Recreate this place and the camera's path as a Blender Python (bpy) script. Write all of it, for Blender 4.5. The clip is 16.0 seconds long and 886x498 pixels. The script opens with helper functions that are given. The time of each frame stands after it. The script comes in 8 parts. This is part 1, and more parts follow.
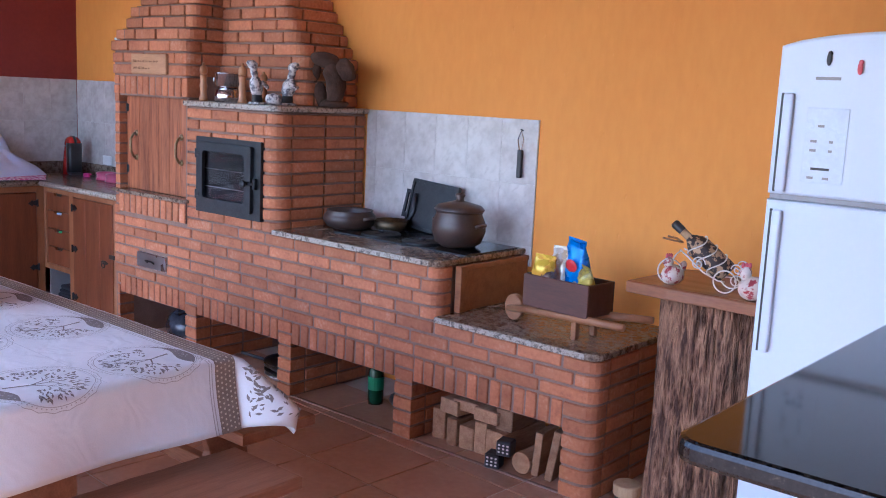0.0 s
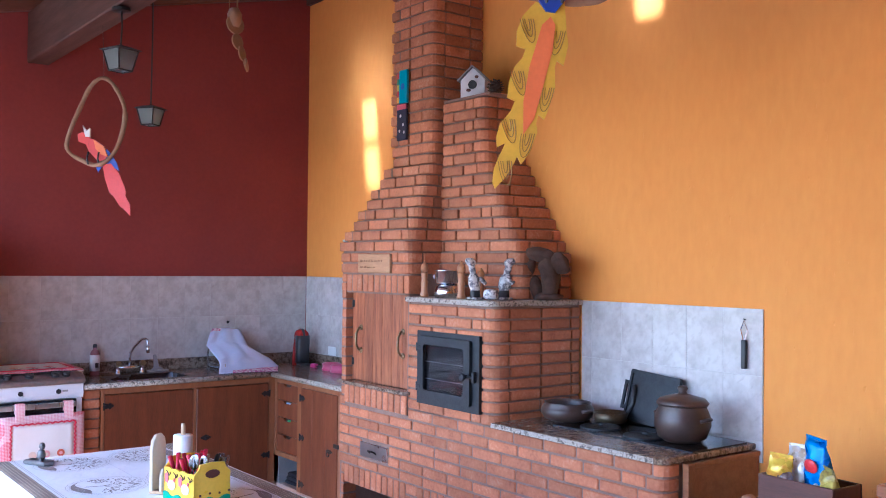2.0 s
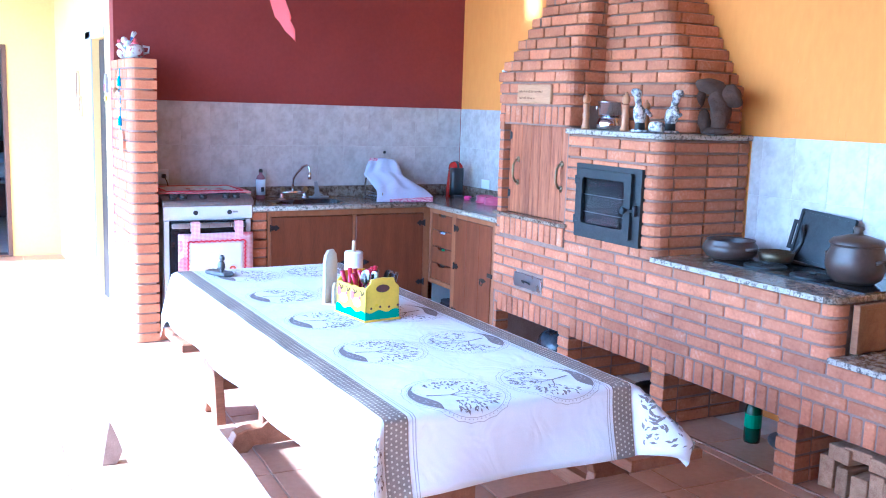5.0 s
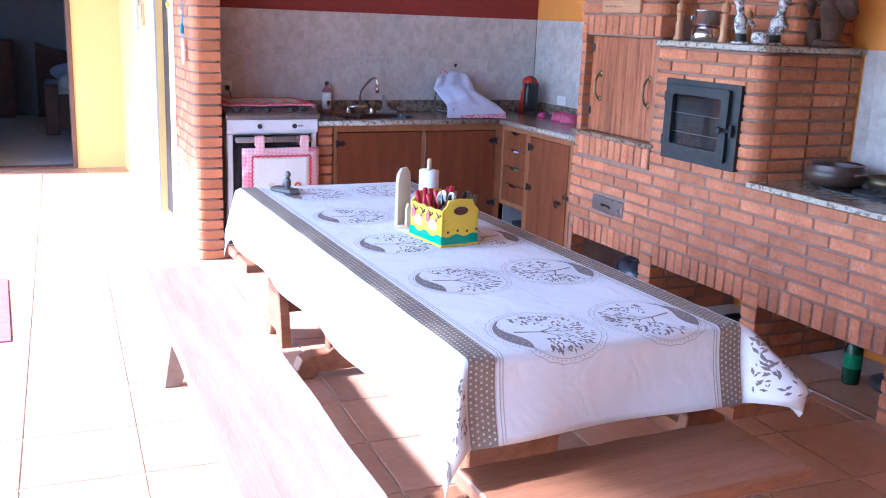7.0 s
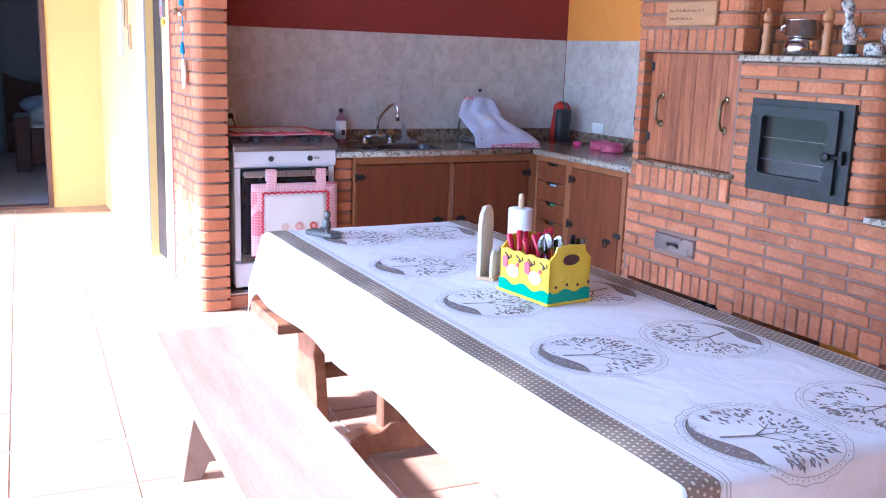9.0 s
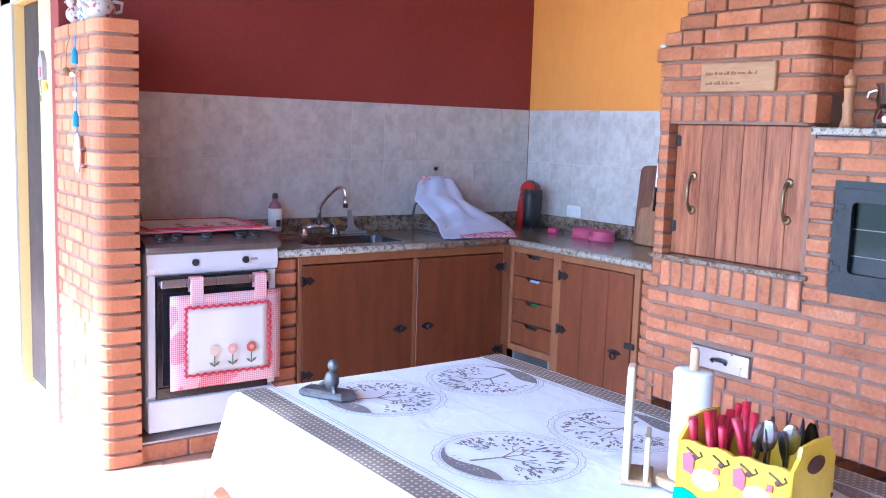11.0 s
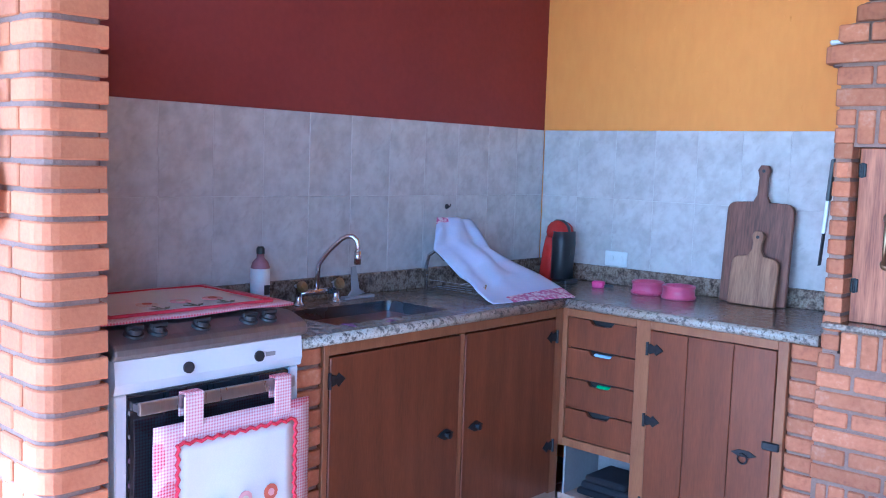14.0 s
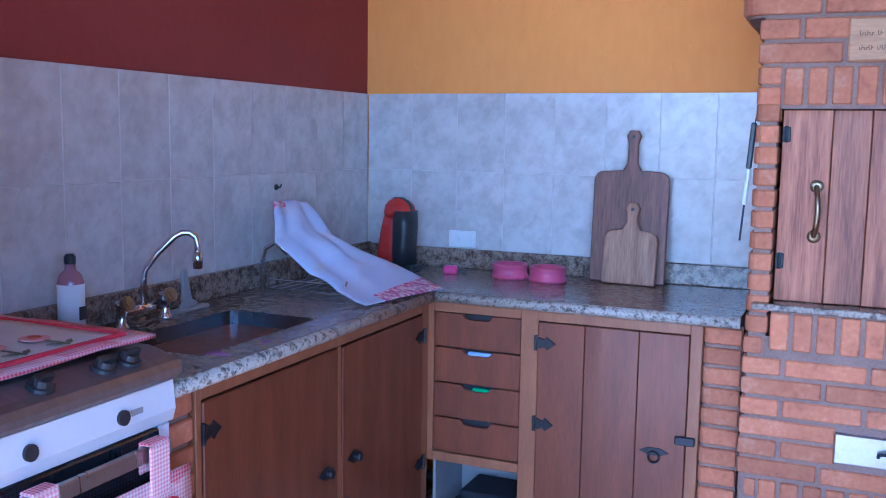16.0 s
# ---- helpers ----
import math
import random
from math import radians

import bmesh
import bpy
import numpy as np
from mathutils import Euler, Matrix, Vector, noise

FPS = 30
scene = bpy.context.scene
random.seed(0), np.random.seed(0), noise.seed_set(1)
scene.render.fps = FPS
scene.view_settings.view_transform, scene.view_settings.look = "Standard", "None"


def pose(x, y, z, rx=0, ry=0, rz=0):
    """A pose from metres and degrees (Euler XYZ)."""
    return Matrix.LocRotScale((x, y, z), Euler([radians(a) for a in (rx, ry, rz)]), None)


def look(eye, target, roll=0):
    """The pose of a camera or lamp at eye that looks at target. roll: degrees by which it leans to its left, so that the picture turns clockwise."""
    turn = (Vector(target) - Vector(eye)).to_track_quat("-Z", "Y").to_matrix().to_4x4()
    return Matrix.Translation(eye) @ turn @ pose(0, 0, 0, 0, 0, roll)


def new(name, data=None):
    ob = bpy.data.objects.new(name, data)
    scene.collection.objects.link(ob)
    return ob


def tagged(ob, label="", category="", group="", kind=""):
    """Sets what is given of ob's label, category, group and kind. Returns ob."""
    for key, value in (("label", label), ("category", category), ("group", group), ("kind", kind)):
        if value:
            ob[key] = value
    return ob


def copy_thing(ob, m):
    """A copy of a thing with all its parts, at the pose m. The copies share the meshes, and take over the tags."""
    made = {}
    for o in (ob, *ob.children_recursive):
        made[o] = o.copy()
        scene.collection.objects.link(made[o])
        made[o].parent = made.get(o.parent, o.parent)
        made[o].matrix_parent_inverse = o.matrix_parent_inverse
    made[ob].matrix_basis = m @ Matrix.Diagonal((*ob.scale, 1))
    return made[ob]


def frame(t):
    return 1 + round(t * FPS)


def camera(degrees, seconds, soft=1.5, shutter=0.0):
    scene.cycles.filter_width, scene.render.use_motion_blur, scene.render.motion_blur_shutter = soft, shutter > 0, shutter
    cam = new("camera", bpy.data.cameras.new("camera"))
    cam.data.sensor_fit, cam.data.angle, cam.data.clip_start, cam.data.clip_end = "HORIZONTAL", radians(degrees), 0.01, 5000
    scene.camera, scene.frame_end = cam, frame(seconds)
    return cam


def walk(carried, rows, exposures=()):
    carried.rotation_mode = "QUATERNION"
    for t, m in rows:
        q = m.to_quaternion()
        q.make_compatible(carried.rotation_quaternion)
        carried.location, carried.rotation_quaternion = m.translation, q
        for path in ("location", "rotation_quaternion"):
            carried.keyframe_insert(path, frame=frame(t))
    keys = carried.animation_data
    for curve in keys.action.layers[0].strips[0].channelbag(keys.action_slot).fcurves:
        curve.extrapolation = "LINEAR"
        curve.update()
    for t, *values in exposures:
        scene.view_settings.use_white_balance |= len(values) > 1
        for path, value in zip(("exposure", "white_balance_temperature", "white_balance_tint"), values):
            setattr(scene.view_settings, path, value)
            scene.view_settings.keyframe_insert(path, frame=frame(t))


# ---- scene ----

cam = camera(50.5, 16.0, soft=1.05)
WALK = [
    (0.0, (0.002, -0.115, 1.626), (-1.268, 1.396, 1.305), 2.7),
    (0.5, (-0.006, -0.137, 1.656), (-1.371, 1.309, 1.445), 2.5),
    (1.0, (-0.024, -0.164, 1.679), (-1.525, 1.144, 1.489), 1.8),
    (1.5, (-0.028, -0.191, 1.702), (-1.608, 1.031, 1.603), 1.4),
    (2.0, (-0.019, -0.203, 1.724), (-1.608, 1.011, 1.759), 0.6),
    (2.5, (-0.016, -0.243, 1.774), (-1.598, 0.961, 1.991), 0.3),
    (3.0, (-0.007, -0.239, 1.802), (-1.594, 0.941, 2.097), -0.1),
    (3.5, (-0.008, -0.239, 1.798), (-1.611, 0.914, 2.114), -0.3),
    (4.0, (-0.042, -0.259, 1.756), (-1.695, 0.86, 1.892), 0.6),
    (4.5, (-0.066, -0.251, 1.691), (-1.766, 0.798, 1.585), 2.0),
    (5.0, (-0.088, -0.285, 1.648), (-1.817, 0.675, 1.345), 1.8),
    (5.2, (-0.104, -0.288, 1.644), (-1.842, 0.62, 1.248), 1.9),
    (7.3, (-0.466, -0.215, 1.6), (-2.219, 0.622, 1.123), 2.3),
    (7.5, (-0.525, -0.253, 1.614), (-2.276, 0.591, 1.143), 2.4),
    (8.0, (-0.684, -0.316, 1.605), (-2.435, 0.541, 1.158), 2.5),
    (8.2, (-0.768, -0.314, 1.566), (-2.519, 0.545, 1.126), 2.3),
    (10.3, (-2.098, -0.183, 1.464), (-3.776, 0.863, 1.158), 1.7),
    (10.5, (-2.219, -0.194, 1.484), (-3.88, 0.881, 1.195), 1.7),
    (11.0, (-2.519, -0.176, 1.481), (-4.132, 0.98, 1.229), 1.8),
    (11.5, (-2.839, -0.125, 1.494), (-4.361, 1.157, 1.287), 1.9),
    (12.0, (-3.105, -0.149, 1.505), (-4.512, 1.263, 1.343), 1.7),
    (12.5, (-3.359, -0.13, 1.488), (-4.713, 1.334, 1.338), 1.9),
    (13.0, (-3.651, -0.058, 1.488), (-4.989, 1.421, 1.337), 1.8),
    (13.5, (-3.977, -0.097, 1.474), (-5.31, 1.384, 1.309), 1.8),
    (14.0, (-4.278, -0.083, 1.45), (-5.615, 1.391, 1.264), 1.9),
    (14.5, (-4.547, -0.012, 1.424), (-5.864, 1.48, 1.224), 1.7),
    (15.0, (-4.751, -0.012, 1.423), (-5.964, 1.564, 1.208), 1.6),
    (15.5, (-4.948, 0.013, 1.438), (-6.009, 1.693, 1.213), 1.4),
    (16.0, (-5.151, 0.123, 1.443), (-5.943, 1.944, 1.205), 0.9),
]
EXPOSURES = [(0.0, 2.44, 4850, 18), (1.5, 2.63, 4750, 17), (3.0, 3.11, 4400, 7), (3.5, 3.15, 4350, 6), (4.2, 3.47, 3980, 3), (5.0, 3.56, 3880, 3), (7.5, 2.84, 4600, 13), (8.0, 2.83, 4600, 13), (11.0, 3.1, 4520, 10), (12.5, 3.22, 4200, 8), (14.5, 2.87, 3850, 5), (16.0, 2.65, 3800, 12)]
walk(cam, [(t, look(eye, aim, roll)) for t, eye, aim, roll in WALK], EXPOSURES)

# ---- daylight ----
SUN_WAY = Vector((0.16, 1.1, -1.0)).normalized()
world = bpy.data.worlds.new("sky")
scene.world = world
world.use_nodes = True
wn = world.node_tree.nodes
sky = wn.new("ShaderNodeTexSky")
sky.sky_type = "NISHITA"
sky.sun_disc = False
sky.sun_elevation = math.asin(-SUN_WAY.z)
sky.sun_rotation = math.atan2(-SUN_WAY.x, -SUN_WAY.y)
world.node_tree.links.new(sky.outputs[0], wn["Background"].inputs[0])
wn["Background"].inputs[1].default_value = 0.15
sun = new("sun", bpy.data.lights.new("sun", "SUN"))
sun.data.energy = 2.4
sun.data.angle = radians(3.0)
sun.data.color = (1.0, 0.94, 0.86)
sun.matrix_world = look((0, -20, 20), Vector((0, -20, 20)) + SUN_WAY)


# ---- materials ----
def ramp_node(nt, stops):
    r = nt.nodes.new("ShaderNodeValToRGB")
    els = r.color_ramp.elements
    while len(els) < len(stops):
        els.new(0.5)
    for e, (p, c) in zip(els, stops):
        e.position, e.color = p, (*c, 1)
    return r


def mat(name, c1, c2=None, rough=0.6, metal=0.0, scale=6.0, fine=70.0, bump=0.15, depth=0.003, rnd=0.0,
        stretch=(1, 1, 1), coat=0.0, stops=None, lo=0.35, hi=0.65, rough_var=0.1, detail=4.0, transmission=0.0, scatter=10.0):
    """Two scales of noise over object space, mixed between two colours, with fine relief."""
    m = bpy.data.materials.new(name)
    m.use_nodes = True
    nt = m.node_tree
    L = nt.links.new
    b = nt.nodes["Principled BSDF"]
    tc, oi = nt.nodes.new("ShaderNodeTexCoord"), nt.nodes.new("ShaderNodeObjectInfo")
    ofs = nt.nodes.new("ShaderNodeVectorMath")
    ofs.operation = "SCALE"
    comb = nt.nodes.new("ShaderNodeCombineXYZ")
    for k in range(3):
        L(oi.outputs["Random"], comb.inputs[k])
    L(comb.outputs[0], ofs.inputs[0])
    ofs.inputs["Scale"].default_value = scatter
    add = nt.nodes.new("ShaderNodeVectorMath")
    L(tc.outputs["Object"], add.inputs[0])
    L(ofs.outputs[0], add.inputs[1])
    mp = nt.nodes.new("ShaderNodeMapping")
    mp.inputs["Scale"].default_value = stretch
    L(add.outputs[0], mp.inputs[0])
    big, small = nt.nodes.new("ShaderNodeTexNoise"), nt.nodes.new("ShaderNodeTexNoise")
    for n, s in ((big, scale), (small, fine)):
        n.inputs["Scale"].default_value = s
        n.inputs["Detail"].default_value = detail
        L(mp.outputs[0], n.inputs["Vector"])
    mix = nt.nodes.new("ShaderNodeMix")
    mix.inputs[0].default_value = 0.42
    L(big.outputs[0], mix.inputs[2])
    L(small.outputs[0], mix.inputs[3])
    c2 = c2 or tuple(v * 0.8 for v in c1)
    r = ramp_node(nt, stops or [(lo, c1), (hi, c2)])
    L(mix.outputs[0], r.inputs[0])
    out = r.outputs[0]
    if rnd:
        hs = nt.nodes.new("ShaderNodeHueSaturation")
        mr = nt.nodes.new("ShaderNodeMapRange")
        mr.inputs[3].default_value, mr.inputs[4].default_value = 1 - rnd, 1 + rnd
        L(oi.outputs["Random"], mr.inputs[0])
        L(mr.outputs[0], hs.inputs["Value"])
        L(out, hs.inputs["Color"])
        out = hs.outputs[0]
    L(out, b.inputs["Base Color"])
    rr = nt.nodes.new("ShaderNodeMapRange")
    rr.inputs[3].default_value, rr.inputs[4].default_value = max(0.02, rough - rough_var), min(1, rough + rough_var)
    L(big.outputs[0], rr.inputs[0])
    L(rr.outputs[0], b.inputs["Roughness"])
    b.inputs["Metallic"].default_value = metal
    b.inputs["Coat Weight"].default_value = coat
    b.inputs["Transmission Weight"].default_value = transmission
    if bump:
        bp = nt.nodes.new("ShaderNodeBump")
        bp.inputs["Strength"].default_value, bp.inputs["Distance"].default_value = bump, depth
        L(small.outputs[0], bp.inputs["Height"])
        L(bp.outputs[0], b.inputs["Normal"])
    return m


def check_cloth(name, c1, c2, size):
    """Gingham: two sets of stripes that cross."""
    m = mat(name, c1, c2, 0.9, bump=0.2)
    nt = m.node_tree
    b = nt.nodes["Principled BSDF"]
    tc = nt.nodes.new("ShaderNodeTexCoord")
    sep = nt.nodes.new("ShaderNodeSeparateXYZ")
    nt.links.new(tc.outputs["Object"], sep.inputs[0])
    total = None
    for k in (0, 1, 2):
        mul = nt.nodes.new("ShaderNodeMath")
        mul.operation = "MULTIPLY"
        mul.inputs[1].default_value = math.pi / size
        nt.links.new(sep.outputs[k], mul.inputs[0])
        sn = nt.nodes.new("ShaderNodeMath")
        sn.operation = "SINE"
        nt.links.new(mul.outputs[0], sn.inputs[0])
        gt = nt.nodes.new("ShaderNodeMath")
        gt.operation = "GREATER_THAN"
        gt.inputs[1].default_value = 0
        nt.links.new(sn.outputs[0], gt.inputs[0])
        if total is None:
            total = gt
        else:
            ad = nt.nodes.new("ShaderNodeMath")
            nt.links.new(total.outputs[0], ad.inputs[0])
            nt.links.new(gt.outputs[0], ad.inputs[1])
            total = ad
    dv = nt.nodes.new("ShaderNodeMath")
    dv.operation = "DIVIDE"
    dv.inputs[1].default_value = 3
    nt.links.new(total.outputs[0], dv.inputs[0])
    r = ramp_node(nt, [(0.0, c1), (1.0, c2)])
    nt.links.new(dv.outputs[0], r.inputs[0])
    nt.links.new(r.outputs[0], b.inputs["Base Color"])
    return m


BRICK = mat("brick", (0.5, 0.18, 0.07), None, 0.8, scale=9, fine=60, bump=0.5, depth=0.004, rnd=0.22,
            stops=[(0.28, (0.25, 0.08, 0.038)), (0.42, (0.4, 0.14, 0.058)), (0.56, (0.47, 0.175, 0.075)), (0.66, (0.52, 0.24, 0.13)), (0.76, (0.6, 0.36, 0.23))])
BRICK_PALE = mat("brick_pale", (0.56, 0.22, 0.09), (0.46, 0.16, 0.066), 0.75, scale=9, fine=90, bump=0.35, rnd=0.18)
MORTAR = mat("mortar", (0.285, 0.185, 0.14), (0.2, 0.123, 0.092), 0.95, scale=10, fine=120, bump=0.6)
ORANGE = mat("orange_paint", (0.8, 0.325, 0.05), (0.74, 0.28, 0.042), 0.75, scale=0.8, fine=26, bump=0.28, depth=0.006, stretch=(1, 1, 0.35))
on = ORANGE.node_tree
pit_map, pit_noise, pit_cut, pit_bump = (on.nodes.new(k) for k in ("ShaderNodeMapping", "ShaderNodeTexNoise", "ShaderNodeMapRange", "ShaderNodeBump"))
pit_map.inputs["Scale"].default_value = (1, 1, 0.25)
pit_noise.inputs["Scale"].default_value, pit_noise.inputs["Detail"].default_value = 55.0, 1.0
pit_cut.inputs[1].default_value, pit_cut.inputs[2].default_value, pit_cut.inputs[3].default_value, pit_cut.inputs[4].default_value = 0.75, 0.81, 1.0, 0.0
pit_bump.inputs["Strength"].default_value, pit_bump.inputs["Distance"].default_value = 0.5, 0.005
on.links.new(on.nodes["Texture Coordinate"].outputs["Object"], pit_map.inputs[0])
on.links.new(pit_map.outputs[0], pit_noise.inputs["Vector"])
on.links.new(pit_noise.outputs[0], pit_cut.inputs[0])
on.links.new(pit_cut.outputs[0], pit_bump.inputs["Height"])
on.links.new(on.nodes["Bump"].outputs[0], pit_bump.inputs["Normal"])
on.links.new(pit_bump.outputs[0], on.nodes["Principled BSDF"].inputs["Normal"])
RED = mat("red_paint", (0.25, 0.034, 0.026), (0.21, 0.027, 0.022), 0.7, scale=1.2, fine=40, bump=0.2, depth=0.004)
YELLOW = mat("yellow_paint", (0.82, 0.6, 0.22), (0.78, 0.55, 0.19), 0.7, scale=1.2, fine=40, bump=0.2)
TILE = mat("wall_tile", (0.6, 0.56, 0.53), (0.47, 0.425, 0.395), 0.22, scale=9, fine=26, bump=0.03, rnd=0.03, lo=0.4, hi=0.62, scatter=40)
def flecks(m, colour, amount):
    """Short slanting brush marks over a glazed tile."""
    nt = m.node_tree
    L, N = nt.links.new, nt.nodes.new
    b = nt.nodes["Principled BSDF"]
    tc, oi, sep, comb = N("ShaderNodeTexCoord"), N("ShaderNodeObjectInfo"), N("ShaderNodeSeparateXYZ"), N("ShaderNodeCombineXYZ")
    L(tc.outputs["Object"], sep.inputs[0])

    def calc(op, p, q):
        n = N("ShaderNodeMath")
        n.operation = op
        for k, v in enumerate((p, q)):
            if isinstance(v, (int, float)):
                n.inputs[k].default_value = v
            else:
                L(v, n.inputs[k])
        return n.outputs[0]
    u = calc("ADD", sep.outputs[0], sep.outputs[1])
    L(calc("MULTIPLY", calc("ADD", u, sep.outputs[2]), 0.8), comb.inputs[0])
    L(calc("MULTIPLY", calc("SUBTRACT", u, sep.outputs[2]), 1.7), comb.inputs[1])
    L(calc("MULTIPLY", oi.outputs["Random"], 60.0), comb.inputs[2])
    n = N("ShaderNodeTexNoise")
    n.inputs["Scale"].default_value, n.inputs["Detail"].default_value = 17.0, 3.0
    L(comb.outputs[0], n.inputs["Vector"])
    mr = N("ShaderNodeMapRange")
    for k, v in ((1, 0.58), (2, 0.76), (3, 0.0), (4, amount)):
        mr.inputs[k].default_value = v
    L(n.outputs[0], mr.inputs[0])
    mx = N("ShaderNodeMix")
    mx.data_type = "RGBA"
    mx.inputs[7].default_value = (*colour, 1)
    L(mr.outputs[0], mx.inputs[0])
    L(b.inputs["Base Color"].links[0].from_socket, mx.inputs[6])
    L(mx.outputs[2], b.inputs["Base Color"])


flecks(TILE, (0.38, 0.335, 0.305), 0.4)
GROUT = mat("grout", (0.61, 0.58, 0.55), (0.54, 0.51, 0.485), 0.9, scale=9, fine=90)
FLOOR_TILE = mat("terracotta_tile", (0.56, 0.33, 0.21), (0.46, 0.25, 0.155), 0.35, scale=3, fine=35, bump=0.08, rnd=0.09)
FLOOR_GROUT = mat("floor_grout", (0.72, 0.63, 0.55), (0.62, 0.52, 0.44), 0.9, scale=9, fine=90)
GRANITE = mat("granite", (0.2, 0.14, 0.1), None, 0.24, fine=110, scale=32, bump=0.02, detail=6,
              stops=[(0.32, (0.025, 0.02, 0.017)), (0.42, (0.09, 0.062, 0.045)), (0.5, (0.2, 0.145, 0.1)), (0.57, (0.32, 0.25, 0.185)), (0.68, (0.1, 0.075, 0.058))], coat=0.15, rough_var=0.05)
GRANITE_EDGE = mat("granite_edge", (0.4, 0.3, 0.2), None, 0.5, fine=140, scale=45, bump=0.3, detail=6,
                   stops=[(0.34, (0.03, 0.027, 0.024)), (0.43, (0.16, 0.13, 0.1)), (0.5, (0.4, 0.34, 0.27)), (0.57, (0.46, 0.41, 0.34)), (0.66, (0.12, 0.1, 0.08))])
BLACK_GRANITE = mat("black_granite", (0.012, 0.012, 0.012), (0.03, 0.03, 0.028), 0.07, scale=60, fine=180, bump=0, rough_var=0.03,
                    stops=[(0.4, (0.008, 0.008, 0.008)), (0.6, (0.016, 0.015, 0.014)), (0.72, (0.07, 0.06, 0.04))])
BLACK_GRANITE.node_tree.nodes["Principled BSDF"].inputs["IOR"].default_value = 1.33
CABINET = mat("cabinet_wood", (0.195, 0.054, 0.017), (0.12, 0.032, 0.011), 0.42, scale=3, fine=30, stretch=(6, 6, 0.7), bump=0.08, rnd=0.1, coat=0.15)
CAB_FRAME = mat("cabinet_frame_wood", (0.32, 0.13, 0.05), (0.24, 0.09, 0.035), 0.45, scale=4, fine=40, stretch=(5, 5, 0.8), bump=0.08)
PLANK = mat("plank_wood", (0.46, 0.16, 0.06), (0.17, 0.048, 0.018), 0.5, scale=6, fine=36, stretch=(6, 6, 0.4), bump=0.2, rnd=0.14)
ROOF_WOOD = mat("roof_timber", (0.088, 0.034, 0.021), (0.042, 0.016, 0.01), 0.6, scale=4, fine=30, stretch=(0.6, 5, 5), bump=0.2, rnd=0.15)
RAFTER_WOOD = mat("rafter_timber", (0.17, 0.058, 0.032), (0.1, 0.034, 0.02), 0.6, scale=4, fine=30, stretch=(5, 0.6, 5), bump=0.2, rnd=0.2)
BATTEN_WOOD = mat("batten_wood", (0.5, 0.24, 0.12), (0.36, 0.16, 0.08), 0.7, scale=4, fine=30, stretch=(0.6, 5, 5), bump=0.2, rnd=0.2)
ROOF_TILE = mat("old_roof_tile", (0.8, 0.74, 0.69), (0.36, 0.26, 0.2), 0.9, scale=7, fine=40, bump=0.5, lo=0.3, hi=0.7)
TABLE_WOOD = mat("table_wood", (0.32, 0.135, 0.065), (0.2, 0.075, 0.035), 0.45, scale=3, fine=28, stretch=(0.7, 6, 6), bump=0.12, rnd=0.08)
BENCH_WOOD = mat("bench_wood", (0.3, 0.2, 0.145), (0.2, 0.125, 0.085), 0.5, scale=3, fine=28, stretch=(0.7, 6, 6), bump=0.12)
IRON = mat("black_iron", (0.025, 0.027, 0.03), (0.045, 0.047, 0.05), 0.5, 0.6, scale=20, fine=120, bump=0.2)
CHROME = mat("chrome", (0.75, 0.75, 0.76), (0.68, 0.68, 0.7), 0.12, 1.0, bump=0, rough_var=0.04)
STEEL = mat("brushed_steel", (0.55, 0.55, 0.56), (0.46, 0.46, 0.47), 0.3, 1.0, scale=4, fine=60, stretch=(1, 12, 1), bump=0.03)
WHITE_ENAMEL = mat("white_enamel", (0.72, 0.73, 0.75), (0.69, 0.7, 0.72), 0.3, bump=0.02, scale=3)
# white with the blue of reflected sky mixed into its colour
FRIDGE_SKY_WHITE = mat("fridge_sky_white", (0.66, 0.73, 0.82), (0.64, 0.71, 0.8), 0.32, bump=0.02, scale=2)
DARK_GLASS = mat("dark_glass", (0.012, 0.014, 0.018), (0.016, 0.018, 0.022), 0.05, bump=0, rough_var=0.02, coat=1.0)
BLACK_PLASTIC = mat("black_plastic", (0.02, 0.02, 0.022), (0.03, 0.03, 0.032), 0.4, bump=0.05)
GREY_PLASTIC = mat("grey_plastic", (0.32, 0.31, 0.31), (0.27, 0.26, 0.26), 0.4, bump=0.03)
WHITE_PLASTIC = mat("white_plastic", (0.75, 0.75, 0.74), (0.7, 0.7, 0.69), 0.4, bump=0.02)
CLOTH = mat("white_cloth", (0.8, 0.8, 0.8), (0.74, 0.74, 0.75), 0.85, scale=5, fine=300, bump=0.15)
cn = CLOTH.node_tree
crumple = cn.nodes.new("ShaderNodeTexNoise")
crumple.inputs["Scale"].default_value, crumple.inputs["Detail"].default_value, crumple.inputs["Distortion"].default_value = 7.0, 2.0, 1.2
crumple_bump = cn.nodes.new("ShaderNodeBump")
crumple_bump.inputs["Strength"].default_value, crumple_bump.inputs["Distance"].default_value = 0.35, 0.02
cn.links.new(cn.nodes["Texture Coordinate"].outputs["Object"], crumple.inputs["Vector"])
cn.links.new(crumple.outputs[0], crumple_bump.inputs["Height"])
cn.links.new(cn.nodes["Bump"].outputs[0], crumple_bump.inputs["Normal"])
cn.links.new(crumple_bump.outputs[0], cn.nodes["Principled BSDF"].inputs["Normal"])
CLOTH_BAND = mat("printed_band", (0.2, 0.155, 0.12), (0.28, 0.22, 0.17), 0.85, scale=30, fine=200, bump=0.1)
GREY_BAND = mat("printed_grey_band", (0.36, 0.35, 0.32), (0.3, 0.29, 0.26), 0.85, scale=30, fine=200, bump=0.1)
CLOTH_DOT = mat("printed_dot", (0.62, 0.56, 0.42), (0.55, 0.48, 0.36), 0.85)
